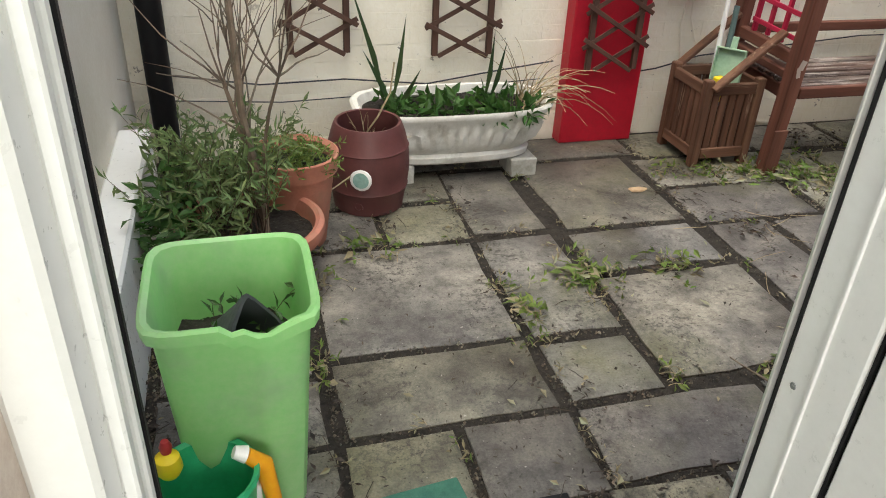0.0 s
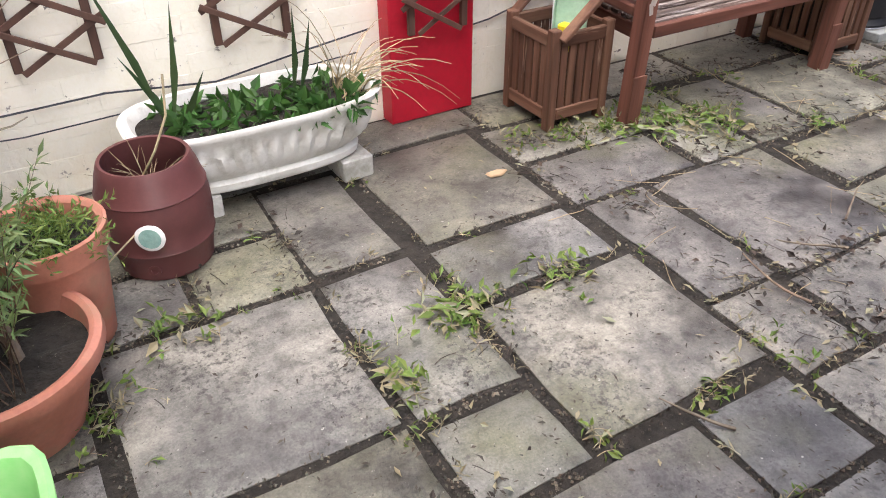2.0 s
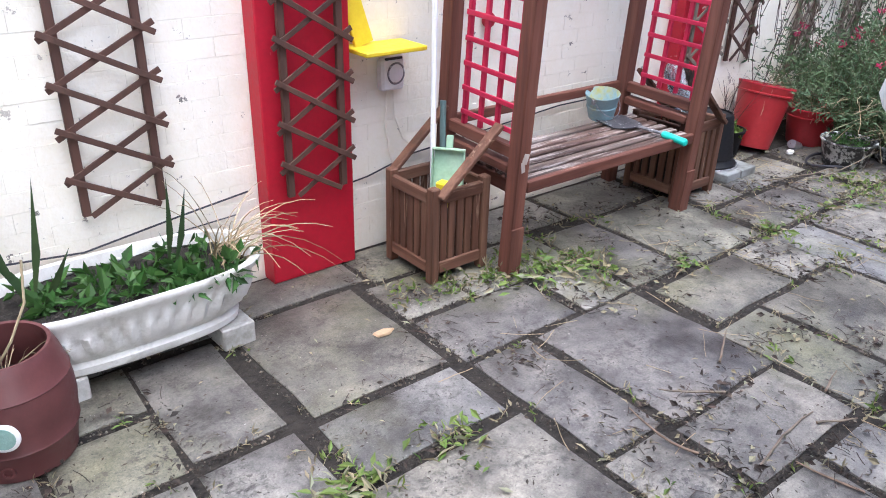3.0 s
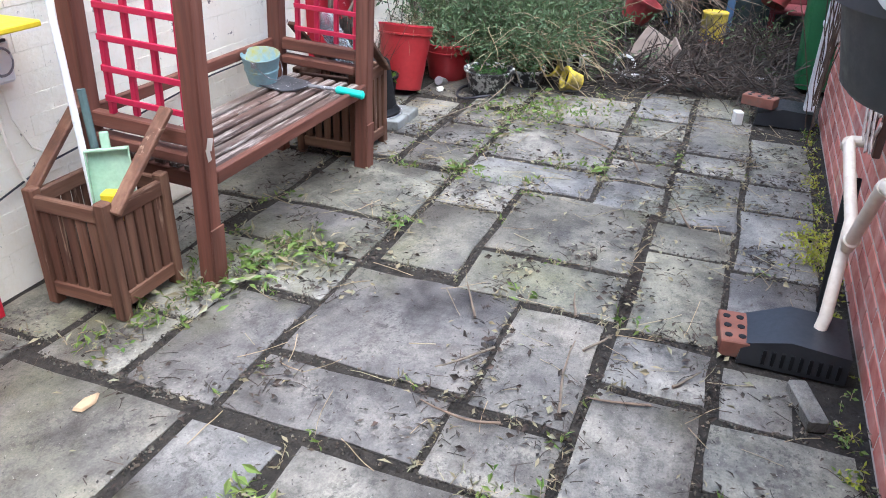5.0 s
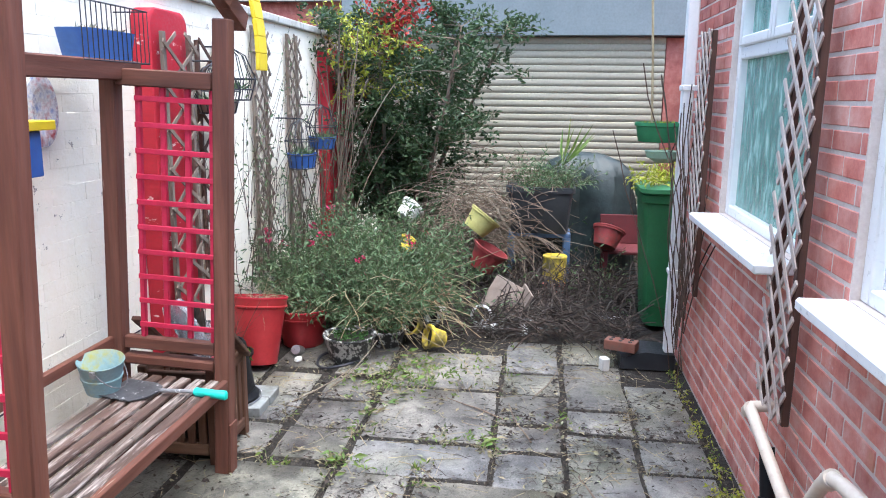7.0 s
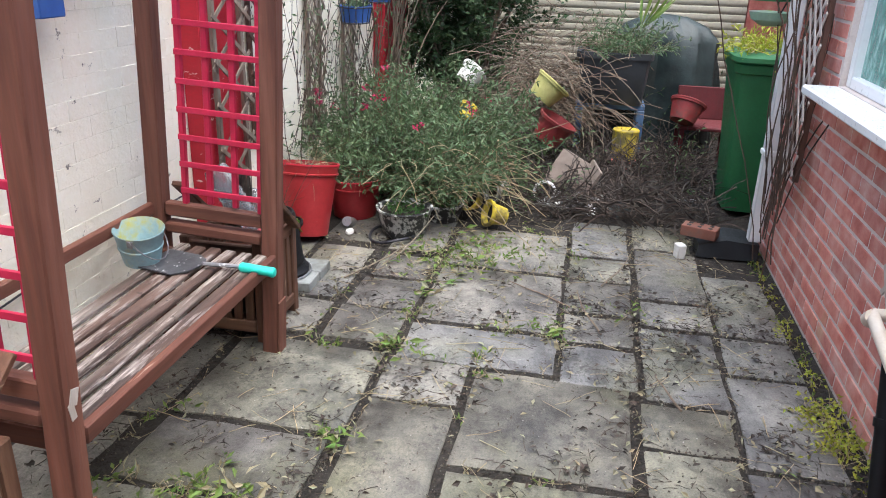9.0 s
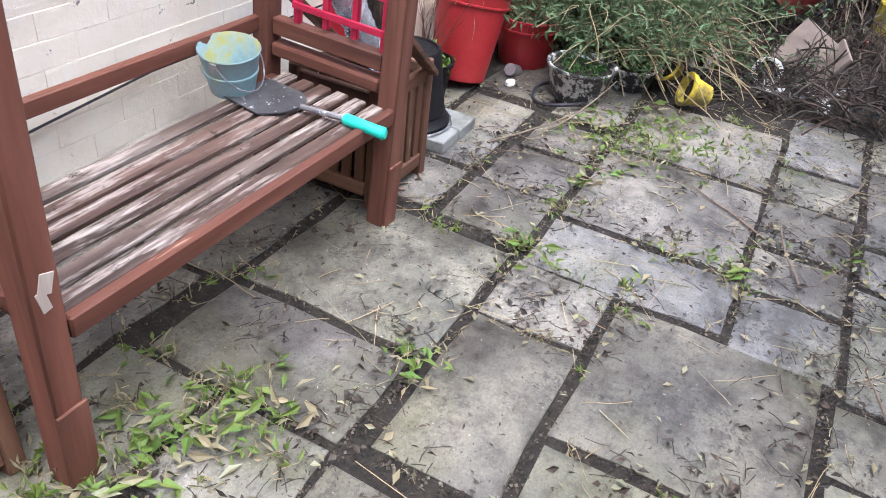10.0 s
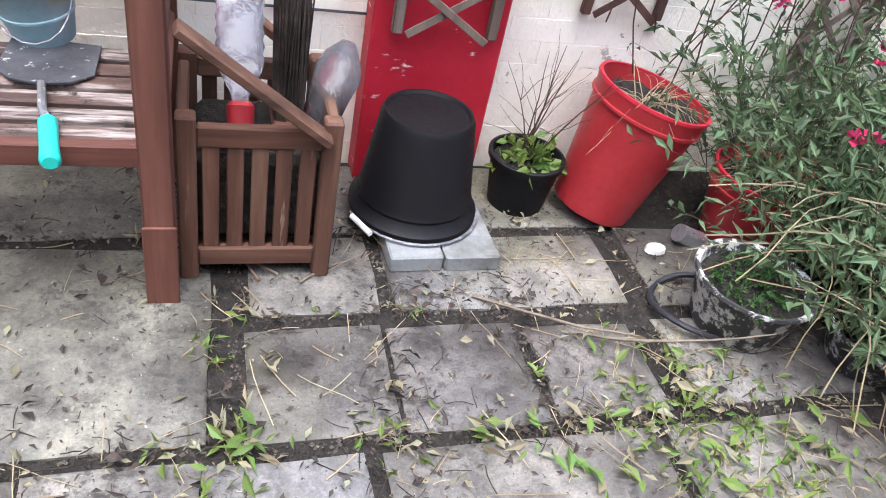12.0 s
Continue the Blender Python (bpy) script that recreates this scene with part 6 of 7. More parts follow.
fallen_pot(5.66, 3.2, 0.075, 0.074, 0.12, -1.3, 0.5, YELLOW_DIRTY, "yellow ribbed pot lying on its side in the weeds")
fallen_pot(5.88, 3.42, 0.085, 0.075, 0.12, -1.1, 1.2, YELLOW_DIRTY, "faded yellow pot lying among stems")
fallen_pot(6.85, 3.12, 0.6, 0.13, 0.16, 0.7, 0.3, surface("dull_yellow", [(0.35, 0.33, 0.1), (0.45, 0.42, 0.16)], 9, 60), "dull yellow bowl tilted on the heap")
fallen_pot(7.0, 3.72, 0.66, 0.1, 0.14, 0.9, 0.8, STONE_WHITE, "pale grey pot tilted in the bush", "pale pots")
fallen_pot(6.75, 3.05, 0.32, 0.14, 0.18, 0.5, 0.0, DIRTY_RED, "dirty red plastic pot tilted on the heap", "red pots")
fallen_pot(6.45, 3.62, 0.5, 0.07, 0.1, 0.9, 1.0, YELLOW_DIRTY, "small yellow pot hanging in the bush")
fallen_pot(6.35, 3.0, 0.06, 0.07, 0.12, -1.4, 1.6, WHITE_PVC, "white pot lying at the foot of the heap", "pale pots")

fallen_pot(6.28, 3.28, 0.07, 0.07, 0.13, -1.5, 0.9, SCRAP, "dirty white cup lying under the bush", "pale pots")
fallen_pot(6.55, 3.3, 0.12, 0.12, 0.16, -0.7, 0.2, OLD_POT, "brown pot leaning under the bush", "terracotta pots")
fallen_pot(7.3, 2.05, 0.42, 0.13, 0.16, 0.5, 1.0, DIRTY_RED, "dirty red plastic pot among dead stems by the bin", "red pots")
for x, y, r in ((6.1, 2.95, 0.1), (6.35, 2.62, 0.08), (6.0, 2.68, 0.07), (6.7, 2.75, 0.11)):
    scrap = Shape()
    ring = [(x + r * rnd.uniform(0.5, 1.2) * math.cos(k * 0.7), y + r * rnd.uniform(0.3, 0.8) * math.sin(k * 0.7), 0.02 + rnd.uniform(0, 0.06)) for k in range(9)]
    low = [(px, py, pz - 0.004) for px, py, pz in ring]
    scrap.add(ring + low + [(x, y, 0.07), (x, y, 0.062)], [(k, (k + 1) % 9, 18) for k in range(9)] + [(9 + (k + 1) % 9, 9 + k, 19) for k in range(9)] + [(k, 9 + k, 9 + (k + 1) % 9, (k + 1) % 9) for k in range(9)])
    solid("plastic_scrap", scrap, SCRAP, "crumpled dirty white plastic scrap on the ground", "rubbish", "plastic scraps", smooth=False)

# ---- sprawling bush ----
bush = thing("garden_bush", (6.1, 3.85, 0), "sprawling grey-green bush with a few pink flowers", "bush")
put = local(bush)
lv, stm, fl = Shape(), Shape(), Shape()
for i in range(1080):
    base = Vector((5.62 + rnd.random() * 1.4, 3.5 + rnd.random() * 0.92, 0.05))
    d = Vector((rnd.uniform(-0.75, 0.6), rnd.uniform(-0.95, 0.7), rnd.uniform(1.0, 1.7)))
    n = rnd.uniform(0.35, 0.95)
    sprig(stm, lv, base, d, n, 0.055, 0.015, 26, 0.002, 0.9, 0.14, 0.2)
    if i % 55 == 0:
        p = base + d.normalized() * n * 0.85
        for k in range(10):
            fl.leaf(p + away(0.02), away(1, 0, 1), away(1), 0.03, 0.02)
put("foliage", lv, LEAF_GREY)
put("stem_growth", stm, STEM_DARK)["kind"] = "stuff"
put("flower", fl, PINK, "pink flowers")["kind"] = "stuff"
tw = Shape()
for i in range(150):
    p = (5.75 + rnd.uniform(-0.2, 0.6), 3.5 + rnd.uniform(-0.25, 0.4), 0.15 + rnd.uniform(0, 0.25))
    tw.tube(stem_path(p, (rnd.uniform(-1, 0.3), rnd.uniform(-1, 0.5), rnd.uniform(-0.1, 0.5)), rnd.uniform(0.2, 0.6), 0.8, 0.2), 0.0022, 3, False)
put("dry_growth", tw, STRAW, "dry straw-coloured stems")

# ---- dead growth and rubbish at the end ----
tw = Shape()
for i in range(3200):
    x, y = rnd.uniform(5.85, 8.2), rnd.uniform(1.95, 3.2)
    tw.tube(stem_path((x, y, rnd.uniform(0, 0.1)), (rnd.uniform(-1, 1), rnd.uniform(-1, 1), rnd.uniform(0.0, 0.8)), rnd.uniform(0.12, 0.42), 0.8, 0.3, 4), rnd.choice((0.002, 0.003, 0.005)), 3, False)
for i in range(420):
    x, y = rnd.uniform(6.7, 7.35), rnd.uniform(1.9, 3.0)
    tw.tube(stem_path((x, y, rnd.uniform(0, 0.15)), (rnd.uniform(-1, 1), rnd.uniform(-1, 1), 0.7), rnd.uniform(0.2, 0.45), 0.5, 0.22, 5), rnd.choice((0.002, 0.003, 0.004)), 3, False)
solid("dead_stems", tw, STEM_BLACK, "tangled dead brown stems covering the ground", "dead plants", kind="stuff")
tw = Shape()
for i in range(760):
    p = (7.55 + rnd.gauss(0, 0.2), 3.1 + rnd.gauss(0, 0.2), 0.35 + abs(rnd.gauss(0, 0.28)))
    tw.tube(stem_path(p, (rnd.uniform(-1, 0.2), rnd.uniform(-1.4, 1.4), rnd.uniform(-0.2, 0.7)), rnd.uniform(0.3, 0.6), 0.7, 0.12), 0.003, 3, False)
solid("twig_heap", tw, BARK, "heap of cut grey twigs beside the dark box", "twigs", kind="stuff")
for x, y, h, n in ((6.75, 3.35, 0.5, 60), (7.1, 3.1, 0.45, 40), (6.3, 3.05, 0.22, 40), (7.0, 2.15, 0.4, 36), (7.3, 2.8, 0.35, 30)):
    w_ = thing("weed_plant", (x, y, 0), "straggling grey-green weed among dead stems and rubbish", "weed", "weeds in the heap")
    put = local(w_)
    lv, stm = Shape(), Shape()
    for k in range(n):
        sprig(stm, lv, (x + rnd.gauss(0, 0.1), y + rnd.gauss(0, 0.1), 0), away(1, 0.3, 1), h * rnd.uniform(0.6, 1.4), 0.05, 0.016, 12, 0.0018, 0.6, 0.16)
    put("foliage", lv, LEAF_GREY)
    put("stem_growth", stm, STEM_DARK)
heap = thing("rubbish_heap", (6.4, 2.85, 0), "cardboard and wet plastic rubbish on the ground", "rubbish")
put = local(heap)
card = surface("old_cardboard", [(0.13, 0.1, 0.08), (0.24, 0.19, 0.16)], 8, 60)
put("cardboard", Shape().box((6.5, 2.86, 0.14), (0.03, 0.26, 0.3), Matrix.Rotation(0.5, 3, "Y") @ Matrix.Rotation(0.5, 3, "X"), 0.004), card)
put("cardboard", Shape().box((6.45, 2.72, 0.12), (0.24, 0.02, 0.26), Matrix.Rotation(0.5, 3, "X") @ Matrix.Rotation(0.3, 3, "Z"), 0.004), card)
put("plastic_sheet", disc((6.25, 2.82), 0.18, 0.03, 18, 0.03), surface("wet_plastic", [(0.06, 0.06, 0.065), (0.3, 0.3, 0.31)], 20, 60, 0.8, 0.01, (0.15, 0.4)), "crumpled wet plastic")
solid("black_bag", disc((6.15, 2.5), 0.1, 0.03, 16, 0.03), TARP, "crumpled black plastic on the slabs", "bag")
solid("metal_lid", Shape().lathe([(0.02, 0.03), (0.11, 0.02), (0.115, 0.01), (0.11, 0.005)], (6.5, 2.05, 0.02), 20, 1.0, 0.7, Matrix.Rotation(0.25, 3, "Y"), closed=True), STEEL, "bent grey metal lid on the ground", "lid")
yc = thing("yellow_tin", (7.22, 2.46, 0.12), "yellow paint-spattered tin on a brick", "tin")
put = local(yc)
put("tin", Shape().lathe([(0.095, 0.12), (0.1, 0.125), (0.1, 0.33), (0.104, 0.335), (0.1, 0.345), (0.092, 0.34)], (7.22, 2.46, 0), 28, closed=True), YELLOW_DIRTY)
solid("loose_brick", Shape().box((7.22, 2.46, 0.06), (0.22, 0.2, 0.12), None, 0.006), BRICK_FAR, "dark brick under the yellow tin", "brick")

stand = thing("blue_stand", (7.55, 2.6, 0), "small blue painted wooden stand under the dark box", "stand")
put = local(stand)
for x in (7.42, 7.68):
    for y in (2.36, 2.84):
        put("leg", Shape().span(x - 0.03, x + 0.03, y - 0.03, y + 0.03, 0, 0.46, 0.004), FADED_BLUE)
put("top", Shape().span(7.4, 7.74, 2.33, 2.87, 0.46, 0.5, 0.005), FADED_BLUE)
box = thing("storage_crate", (7.55, 2.6, 0.5), "dark grey plastic crate full of plants on the blue stand", "crate")
put = local(box)
put("crate", Shape().lathe([(0.235, 0.5), (0.24, 0.505), (0.27, 0.85), (0.29, 0.852), (0.29, 0.9), (0.28, 0.902), (0.265, 0.88), (0.25, 0.7)], (7.55, 2.6, 0), 48, 0.75, 1.02, flute=squared(8)), DARK_GREY)
put("soil", disc((7.55, 2.6), 0.26, 0.86, 32, 0.02, 0.75, 1.02, 8), SOIL)
lv, stm = Shape(), Shape()
for i in range(130):
    sprig(stm, lv, (7.55 + rnd.uniform(-0.1, 0.1), 2.48 + rnd.uniform(-0.15, 0.25), 0.86), away(1, 0.4, 1), rnd.uniform(0.2, 0.42), 0.06, 0.012, 14, 0.002, 0.5)
put("foliage", lv, LEAF_GREY)
put("stem_growth", stm, BARK)
pal = Shape()
for i in range(9):
    pal.leaf((7.7, 2.42, 1.05), (rnd.uniform(-0.4, 0.4), -0.3 + rnd.uniform(-0.35, 0.35), 0.6), (-1, rnd.uniform(-0.6, 0.6), 0.2), rnd.uniform(0.3, 0.5), 0.026, 0.15, 0.15)
put("palm_leaves", pal, LEAF_BRIGHT, "yellow-green strap leaves")

cov = Shape()
n = 36


def drape(i, a):
    return 1 / (abs(math.cos(a)) ** 5 + abs(math.sin(a)) ** 5) ** 0.2 * (1 + 0.08 * math.sin(7 * a + 0.8 * i) + 0.05 * math.sin(15 * a - i))


cov.lathe([(0.37, 0.0), (0.35, 0.25), (0.36, 0.5), (0.33, 0.75), (0.31, 0.95), (0.24, 1.06), (0.13, 1.13), (0.04, 1.15)], (8.15, 2.2, 0), 54, 0.9, 1.3, flute=drape, closed=True)
solid("furniture_cover", cov, TARP, "dark wrinkled cover over garden furniture", "cover")
DULL_RED = surface("dull_red_plastic", [(0.07, 0.01, 0.012), (0.12, 0.017, 0.02)], 6, 50)
chair = thing("red_chair", (7.5, 1.8, 0), "faded red plastic chair among dead stems", "chair")
put = local(chair)
put("seat", Shape().box((7.55, 1.85, 0.36), (0.42, 0.42, 0.03), None, 0.01), DULL_RED)
put("backrest", Shape().box((7.74, 1.85, 0.5), (0.03, 0.42, 0.26), Matrix.Rotation(0.15, 3, "Y"), 0.01), DULL_RED)
for x in (7.37, 7.73):
    for y in (1.67, 2.03):
        put("leg", Shape().bar((x, y, 0), (x, y, 0.35), 0.035, 0.035, (0, 1, 0)), DULL_RED)

wb = thing("wheelie_bin", (6.55, 1.64, 0), "tall green wheeled bin with garden waste on its lid", "bin")
put = local(wb)
put("body", Shape().lathe([(0.19, 0.03), (0.2, 0.035), (0.255, 0.93), (0.27, 0.94), (0.275, 0.99), (0.265, 1.0)], (6.55, 1.62, 0), 48, 1.12, 1.0, flute=squared(7), closed=True), WHEELIE)
put("lid", Shape().lathe([(0.285, 1.0), (0.29, 1.01), (0.285, 1.035), (0.22, 1.06)], (6.55, 1.62, 0), 48, 1.12, 1.0, flute=squared(7), closed=True), WHEELIE)
for y in (1.42, 1.82):
    w_ = put("wheel", Shape().lathe([(0.095, 0), (0.1, 0.01), (0.1, 0.04), (0.095, 0.05)], (6.8, y, 0.1), 24, turn=Matrix.Rotation(radians(90), 3, "X"), closed=True), BLACK, "black wheel")
put("stencil_bar", Shape().span(6.31, 6.318, 1.66, 1.73, 0.45, 0.75, 0.001), BLACK, "dark painted marks")
lv, stm = Shape(), Shape()
for i in range(120):
    sprig(stm, lv, (6.5 + rnd.uniform(-0.22, 0.2), 1.68 + rnd.uniform(-0.2, 0.2), 1.06), away(1, 0.1, 1), rnd.uniform(0.08, 0.26), 0.05, 0.015, 9, 0.0018, 0.9)
cut = thing("garden_cuttings", (6.5, 1.68, 1.06), "yellow-green garden cuttings lying on the bin", "cuttings")
put = local(cut)
put("foliage", lv, LEAF_YELLOW)
put("stem_growth", stm, STRAW)

# ---- climbing bush and tree at the end of the white wall ----
tree = thing("evergreen_tree", (8.1, 3.95, 0), "tall leafy evergreen climbing above the garden wall", "tree")
put = local(tree)
trunk = Shape()
tips = []
for i in range(9):
    a = i * 0.7
    p = stem_path((8.1 + 0.08 * math.cos(a), 3.95 + 0.08 * math.sin(a), 0), (0.22 * math.cos(a), 0.3 * math.sin(a), 1), rnd.uniform(1.6, 2.6), -0.1, 0.12, 8)
    trunk.tube(p, [0.03 * (1 - 0.09 * k) for k in range(9)], 6, False)
    for k in range(2, 9):
        for m in range(5):
            q = stem_path(p[k], away(1, -0.2, 0.8), rnd.uniform(0.2, 0.5), 0.2, 0.2)
            trunk.tube(q, [0.008 * (1 - 0.15 * z) for z in range(6)], 4, False)
            tips += q[2:]
put("trunk", trunk, BARK)
lv = Shape()
for q in tips:
    for k in range(15):
        lv.leaf(q + away(0.07), away(1, -0.3, 1), away(1, 0, 1), rnd.uniform(0.04, 0.08), rnd.uniform(0.02, 0.035), 0.2, 0.15)
put("crown", lv, LEAF_TREE)
# upper shoots get a yellower leaf colour that paints in sunlight
lv, stm = Shape(), Shape()
for i in range(160):
    sprig(stm, lv, (7.9 + rnd.uniform(-0.3, 0.3), 4.3 + rnd.uniform(-0.35, 0.25), 1.6 + rnd.uniform(0, 0.6)), away(1, 0, 1), rnd.uniform(0.25, 0.55), 0.06, 0.022, 14, 0.003, 0.4)
put("yellow_growth", lv, LEAF_YELLOW, "sunlit yellow-green shoots")
put("shoot_growth", stm, BARK)
lv = Shape()
for i in range(420):
    lv.leaf(Vector((7.9, 3.95, 2.35)) + Vector((rnd.gauss(0, 0.12), rnd.gauss(0, 0.14), rnd.gauss(0, 0.15))), away(1, -0.5, 1), away(1), 0.06, 0.035)
put("red_leaves", lv, LEAF_RED, "dark red leaves")
tw = Shape()
for i in range(70):
    tw.tube(stem_path((7.0 + rnd.uniform(0, 1.2), 4.45 + rnd.uniform(-0.1, 0.08), rnd.uniform(0, 0.5)), (rnd.uniform(-0.3, 0.3), rnd.uniform(-0.2, 0), 1), rnd.uniform(0.8, 1.9), 0, 0.12, 8), 0.005, 4, False)
put("climbing_growth", tw, BARK)
climb = thing("wall_climber", (5.8, 4.45, 0), "thin dry climber on the grey trellises", "climber")
put = local(climb)
tw, lv = Shape(), Shape()
for i in range(60):
    sprig(tw, lv, (5.0 + rnd.random() * 2.3, 4.46 + rnd.uniform(-0.08, 0.05), rnd.uniform(0.3, 0.9)), (rnd.uniform(-0.4, 0.4), rnd.uniform(-0.25, 0), 1), rnd.uniform(0.5, 1.4), 0.04, 0.012, 9, 0.003, 0.1, 0.14)
put("stem_growth", tw, STEM_DARK)["kind"] = "stuff"
put("foliage", lv, LEAF_GREY)
shrub = Shape()
stm = Shape()
for i in range(200):
    sprig(stm, shrub, (8.6 + rnd.uniform(-0.5, 0.8), 2.0 + rnd.uniform(-0.8, 0.9), 0), away(1, 0.4, 1), rnd.uniform(0.4, 1.1), 0.06, 0.018, 12, 0.003, 0.4)
sb = thing("back_shrub", (8.7, 2.0, 0), "low straggling shrub before the garage shutter", "shrub")
put = local(sb)
put("foliage", shrub, LEAF_DARK)
put("stem_growth", stm, STEM_DARK)["kind"] = "stuff"

# ---- weeds, litter and grit on the paving ----
edges = []
for row in SLABS.replace("\n", "|").split("|"):
    x0, x1, y0, y1 = (float(v) for v in row.split())
    edges += [(x0, y0, x1, y0), (x0, y0, x0, y1)]


def on_edge():
    a, b, c, d = rnd.choice(edges)
    f = rnd.random()
    return a + (c - a) * f - 0.02 + rnd.uniform(-0.025, 0.02), b + (d - b) * f - 0.02 + rnd.uniform(-0.025, 0.02)


gt = Shape()
for i in range(11000):
    x, y = on_edge()
    r = rnd.uniform(0.0025, 0.007)
    gt.add([(x - r, y, -0.008), (x, y - r, -0.008), (x + r, y, -0.008), (x, y + r, -0.008), (x, y, -0.008 + r * 1.2)], [(0, 1, 4), (1, 2, 4), (2, 3, 4), (3, 0, 4)])
solid("joint_grit", gt, GRIT, "loose grit in the paving joints", "grit", kind="stuff")


def weed_patch(leaves, stems, x, y, spread, n, size, width, up=0.3, ln=0.07):
    for i in range(n):
        px, py = x + rnd.gauss(0, spread), y + rnd.gauss(0, spread)
        sprig(stems, leaves, (px, py, 0.0), away(1, up, 1), rnd.uniform(0.4, 1.2) * ln, size, width, 4, 0.0012, 0.9, start=0.15)


wl, ws, wd, wy = Shape(), Shape(), Shape(), Shape()
SPOTS = ((1.31, 3.25, 0.07, 22), (1.0, 3.18, 0.03, 8), (1.02, 3.0, 0.03, 10), (0.98, 2.86, 0.04, 8), (1.34, 2.6, 0.03, 6), (1.3, 3.12, 0.05, 14), (1.7, 3.2, 0.05, 10), (0.55, 3.57, 0.05, 14), (0.28, 3.3, 0.07, 30),
         (0.27, 2.9, 0.05, 16), (1.97, 2.6, 0.06, 12), (1.7, 2.58, 0.05, 10), (2.1, 4.05, 0.06, 14), (2.3, 3.98, 0.06, 22), (2.5, 3.98, 0.07, 26), (2.75, 3.9, 0.1, 30), (2.9, 3.8, 0.09, 26), (2.6, 4.02, 0.05, 14),
         (2.99, 3.85, 0.05, 12), (2.97, 2.84, 0.04, 8), (2.93, 2.48, 0.03, 8), (3.35, 3.48, 0.05, 10), (4.0, 3.46, 0.06, 18), (4.02, 3.8, 0.05, 12), (4.4, 3.46, 0.05, 10), (4.95, 3.4, 0.12, 36), (5.15, 3.2, 0.14, 40),
         (5.3, 3.4, 0.12, 36), (5.0, 3.6, 0.08, 16), (4.3, 2.8, 0.06, 12), (4.3, 3.0, 0.04, 10), (3.95, 3.05, 0.05, 12), (4.6, 2.45, 0.05, 10), (5.5, 3.0, 0.12, 24), (5.2, 2.8, 0.12, 14), (3.0, 4.1, 0.05, 10), (1.38, 4.15, 0.04, 8), (3.4, 4.15, 0.04, 8))
for x, y, sp_, n_ in SPOTS:
    weed_patch(wl, ws, x, y, sp_, int(n_ * 0.7), 0.036, 0.013)
    weed_patch(wd, ws, x, y, sp_ * 1.1, int(n_ * 0.55), 0.04, 0.01, 0.0, 0.06)
for i in range(230):
    x, y = on_edge()
    weed_patch(wd if rnd.random() < 0.75 else wl, ws, x, y, 0.012, 2, 0.03, 0.008, 0.1, 0.05)
for x in (3.72, 3.8, 3.65, 3.9):
    weed_patch(wy, ws, x, 1.78, 0.035, 34, 0.022, 0.012, 0.4, 0.13)
for i in range(60):
    weed_patch(wy if i % 3 else wl, ws, rnd.uniform(2.2, 5.6), 1.755, 0.015, 3, 0.02, 0.01, 0.3, 0.05)
solid("green_weeds", wl, LEAF_BRIGHT, "small green weeds growing in the paving joints", "weeds", kind="stuff")
solid("withered_weeds", wd, LEAF_DEAD, "pale withered weeds in the paving joints", "weeds", kind="stuff")
solid("moss_clump", wy, LEAF_YELLOW, "yellow-green moss and weeds at the foot of the brick wall", "weeds", kind="stuff")
solid("weed_stems", ws, STRAW, "thin dry weed stems", "weeds", kind="stuff")

pile, pile2 = Shape(), Shape()
for x, y, sp_, n_ in ((2.72, 3.86, 0.11, 80), (2.9, 3.74, 0.1, 60), (2.55, 3.95, 0.06, 30), (1.31, 3.24, 0.07, 70), (1.0, 3.05, 0.04, 26), (0.55, 3.57, 0.06, 34), (1.68, 3.2, 0.06, 30), (4.02, 3.47, 0.05, 26),
                      (3.3, 3.5, 0.05, 18), (4.95, 3.35, 0.12, 50), (5.3, 3.3, 0.14, 60), (5.1, 3.6, 0.1, 30), (4.3, 2.8, 0.07, 24), (4.6, 3.45, 0.06, 20)):
    for k in range(n_):
        a, n = rnd.uniform(0, 6.28), rnd.uniform(0.03, 0.075)
        (pile if k % 3 else pile2).leaf((x + rnd.gauss(0, sp_), y + rnd.gauss(0, sp_ * 0.7), 0.006 + rnd.uniform(0, 0.025)), (math.cos(a), math.sin(a), rnd.uniform(-0.05, 0.4)), away(1, 0.4, 1), n, n * rnd.uniform(0.25, 0.42), 0.2, rnd.uniform(0, 0.3))
solid("cut_leaves", pile, LEAF_BRIGHT, "heaps of cut yellow-green leaves on the slabs", "leaf litter", kind="stuff")
solid("pale_cut_leaves", pile2, LEAF_DEAD, "pale withered cut leaves among the green ones", "leaf litter", kind="stuff")

# drifts of dead leaves and stalks caught along the joints
drift, drift2 = Shape(), Shape()
for i in range(340):
    x, y = on_edge()
    if x < 2.6 and i % 3:
        x += 2.4
    if x > 6.1:
        continue
    for k in range(rnd.randint(6, 26)):
        a, n = rnd.uniform(0, 6.28), rnd.uniform(0.01, 0.038)
        p = (x + rnd.gauss(0, 0.06), y + rnd.gauss(0, 0.045), 0.006 + rnd.uniform(0, 0.018))
        if k % 3:
            (drift2 if k % 4 else drift).leaf(p, (math.cos(a), math.sin(a), rnd.uniform(-0.05, 0.35)), away(1, 0.3, 1), n, n * rnd.uniform(0.25, 0.7), 0.2, rnd.uniform(-0.1, 0.3))
        else:
            drift2.tube(stem_path(p, (math.cos(a), math.sin(a), 0.12), n * 2, 0.3, 0.25, 3), 0.0014, 3, False)
solid("leaf_drift", drift, LEAF_DEAD, "drifts of withered leaves along the paving joints", "leaf litter", kind="stuff")
solid("dark_leaf_drift", drift2, STEM_BLACK, "drifts of dark rotting leaves and stalks on the paving", "leaf litter", kind="stuff")
fall, fall2 = Shape(), Shape()
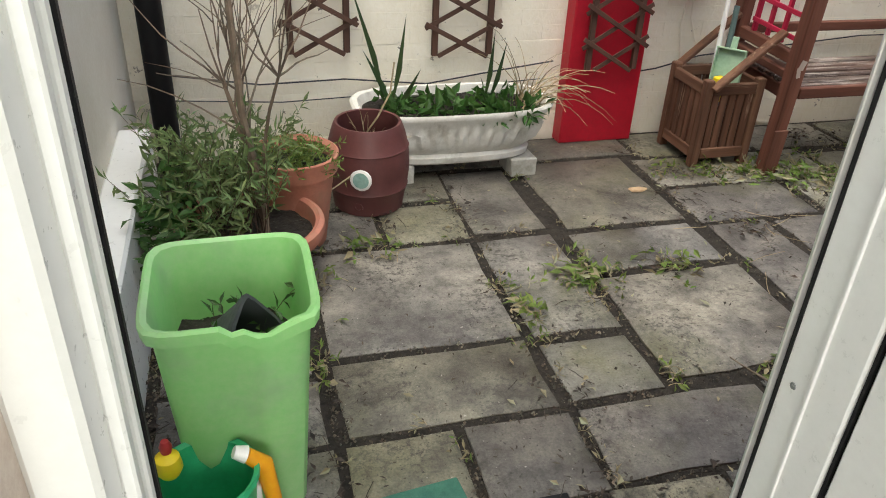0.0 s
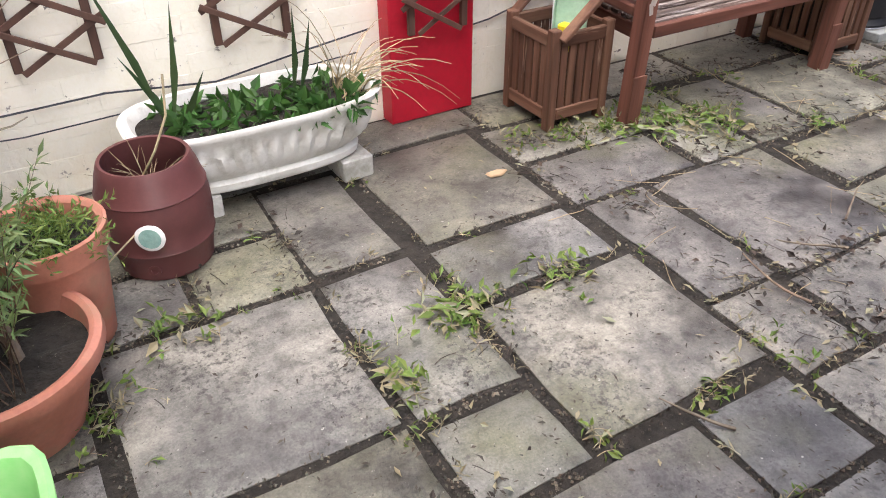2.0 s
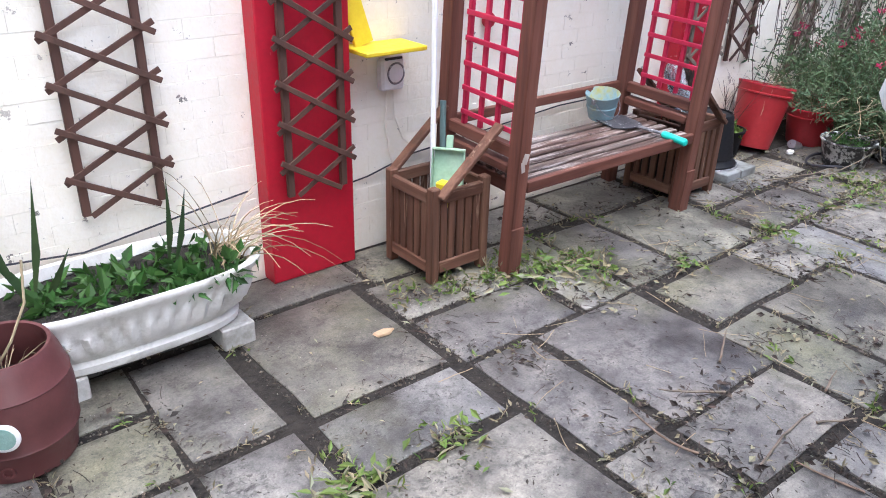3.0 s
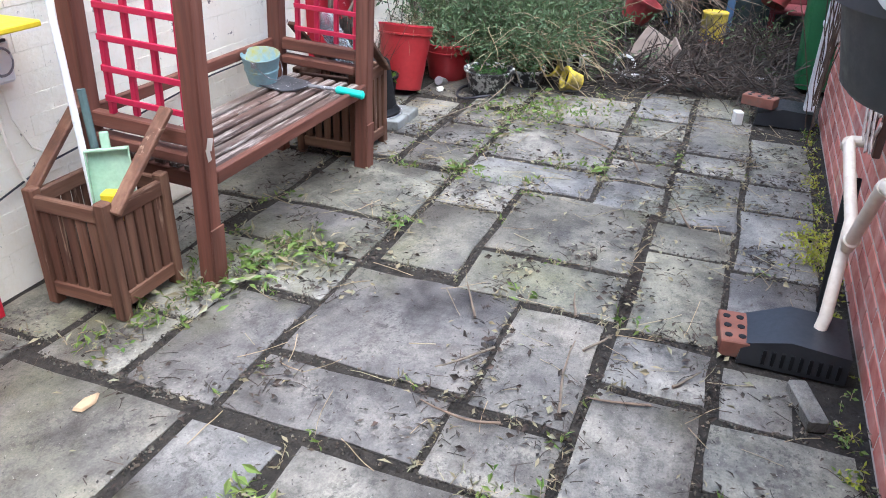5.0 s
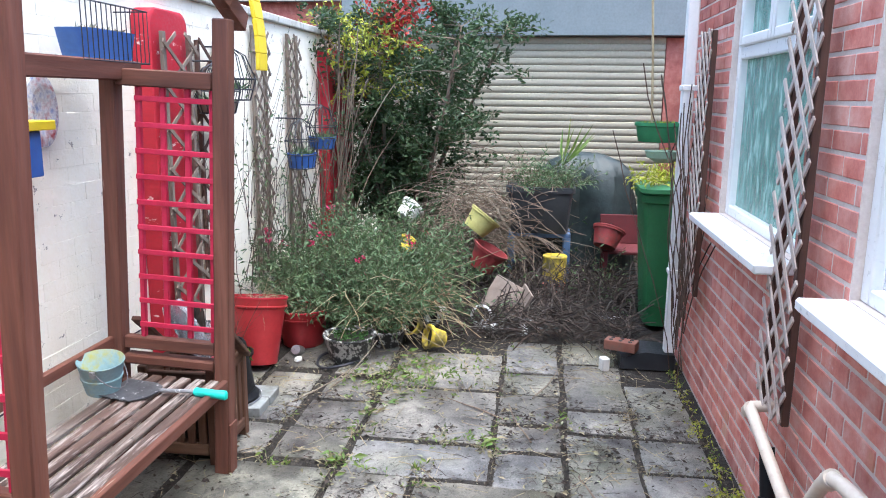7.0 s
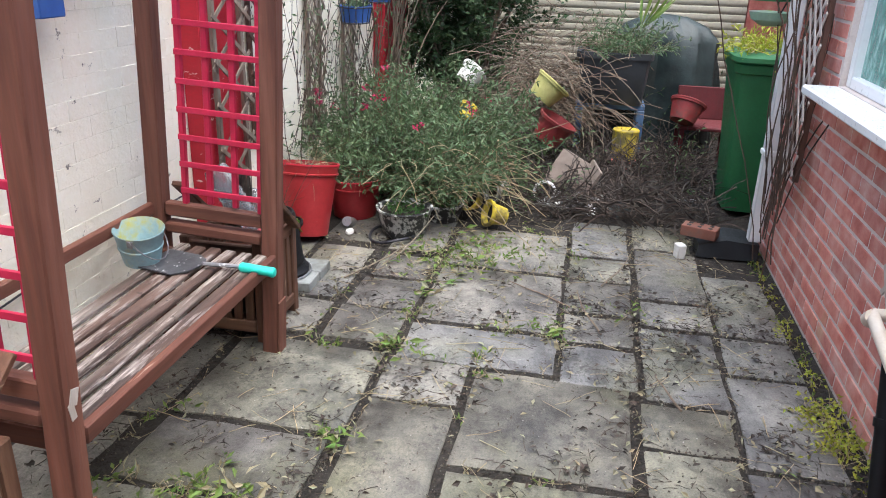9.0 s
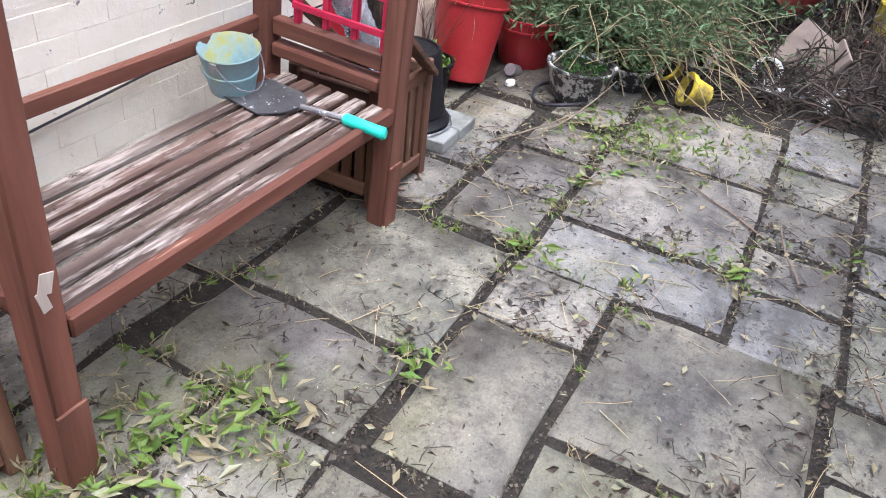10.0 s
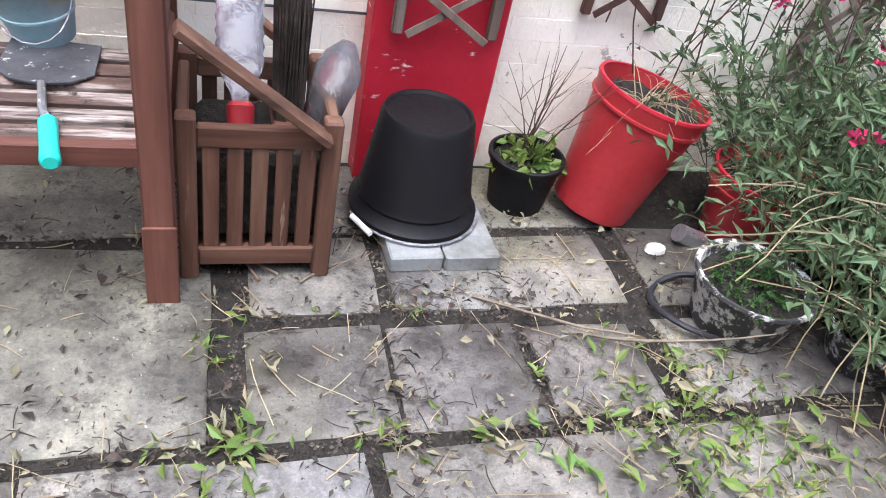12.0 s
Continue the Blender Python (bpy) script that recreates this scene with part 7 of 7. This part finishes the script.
for i in range(8500):
    x = 2.0 + 4.0 * math.sqrt(rnd.random()) if i % 6 else rnd.uniform(0.2, 2.4)
    y = rnd.uniform(1.8, 4.45)
    a = rnd.uniform(0, 6.28)
    dark = rnd.random() < 0.96
    if dark and rnd.random() < 0.5:
        x, y = on_edge()
        x, y = x + rnd.gauss(0, 0.05), y + rnd.gauss(0, 0.05)
    n = rnd.uniform(0.006, 0.024) if dark else rnd.uniform(0.015, 0.05)
    (fall2 if dark else fall).leaf((x, y, 0.006 + rnd.uniform(0, 0.006)), (math.cos(a), math.sin(a), rnd.uniform(-0.05, 0.15)), (rnd.uniform(-0.3, 0.3), rnd.uniform(-0.3, 0.3), 1), n, n * rnd.uniform(0.2, 0.45), 0.15, rnd.uniform(-0.1, 0.2))
solid("fallen_leaves", fall, LEAF_DEAD, "pale withered leaves scattered on the slabs", "leaf litter", kind="stuff")
solid("leaf_crumbs", fall2, surface("dark_litter", [(0.03, 0.025, 0.02), (0.09, 0.07, 0.05)], 20, 60, vary=0.4, island=True), "dark leaf crumbs scattered on the slabs", "leaf litter", kind="stuff")
tw = Shape()
for i in range(430):
    x, y = 1.9 + 4.0 * math.sqrt(rnd.random()), rnd.uniform(1.85, 4.2)
    a = rnd.uniform(0, 6.28)
    tw.tube(stem_path((x, y, 0.008), (math.cos(a), math.sin(a), 0.02), rnd.uniform(0.06, 0.2), 0.0, 0.12, 4), rnd.uniform(0.0007, 0.0016), 4, False)
solid("thin_stalks", tw, STRAW, "thin pale stalks lying on the slabs", "stalks", kind="stuff")
for x, y, a, n in ((2.75, 2.95, 0.5, 0.22), (2.6, 2.83, 2.6, 0.25), (2.35, 2.55, 0.2, 0.4), (2.9, 2.62, 0.1, 0.16), (2.7, 2.55, -0.4, 0.14), (2.25, 2.7, 2.2, 0.25), (1.66, 2.46, 2.4, 0.2), (4.6, 2.75, 0.9, 0.4), (4.35, 2.6, 0.4, 0.35), (4.9, 2.6, -0.5, 0.35),
                   (4.65, 3.9, -0.55, 0.45), (4.9, 3.75, -0.4, 0.5), (4.15, 4.0, 2.4, 0.2), (4.1, 3.98, 2.0, 0.18), (4.2, 3.97, 0.6, 0.16), (3.8, 2.3, 0.5, 0.2), (2.5, 2.3, 1.8, 0.2), (2.62, 2.25, -0.9, 0.12)):
    pts = stem_path((x, y, 0.01), (math.cos(a), math.sin(a), 0.03), n, 0.0, 0.14, 6)
    for p in pts:
        p.z = max(p.z, 0.009)
    solid("fallen_twig", Shape().tube(pts, [0.005, 0.0048, 0.0045, 0.004, 0.0035, 0.003, 0.002], 6), BARK, "dry forked twig lying on the paving", "twig", "twigs on the paving")
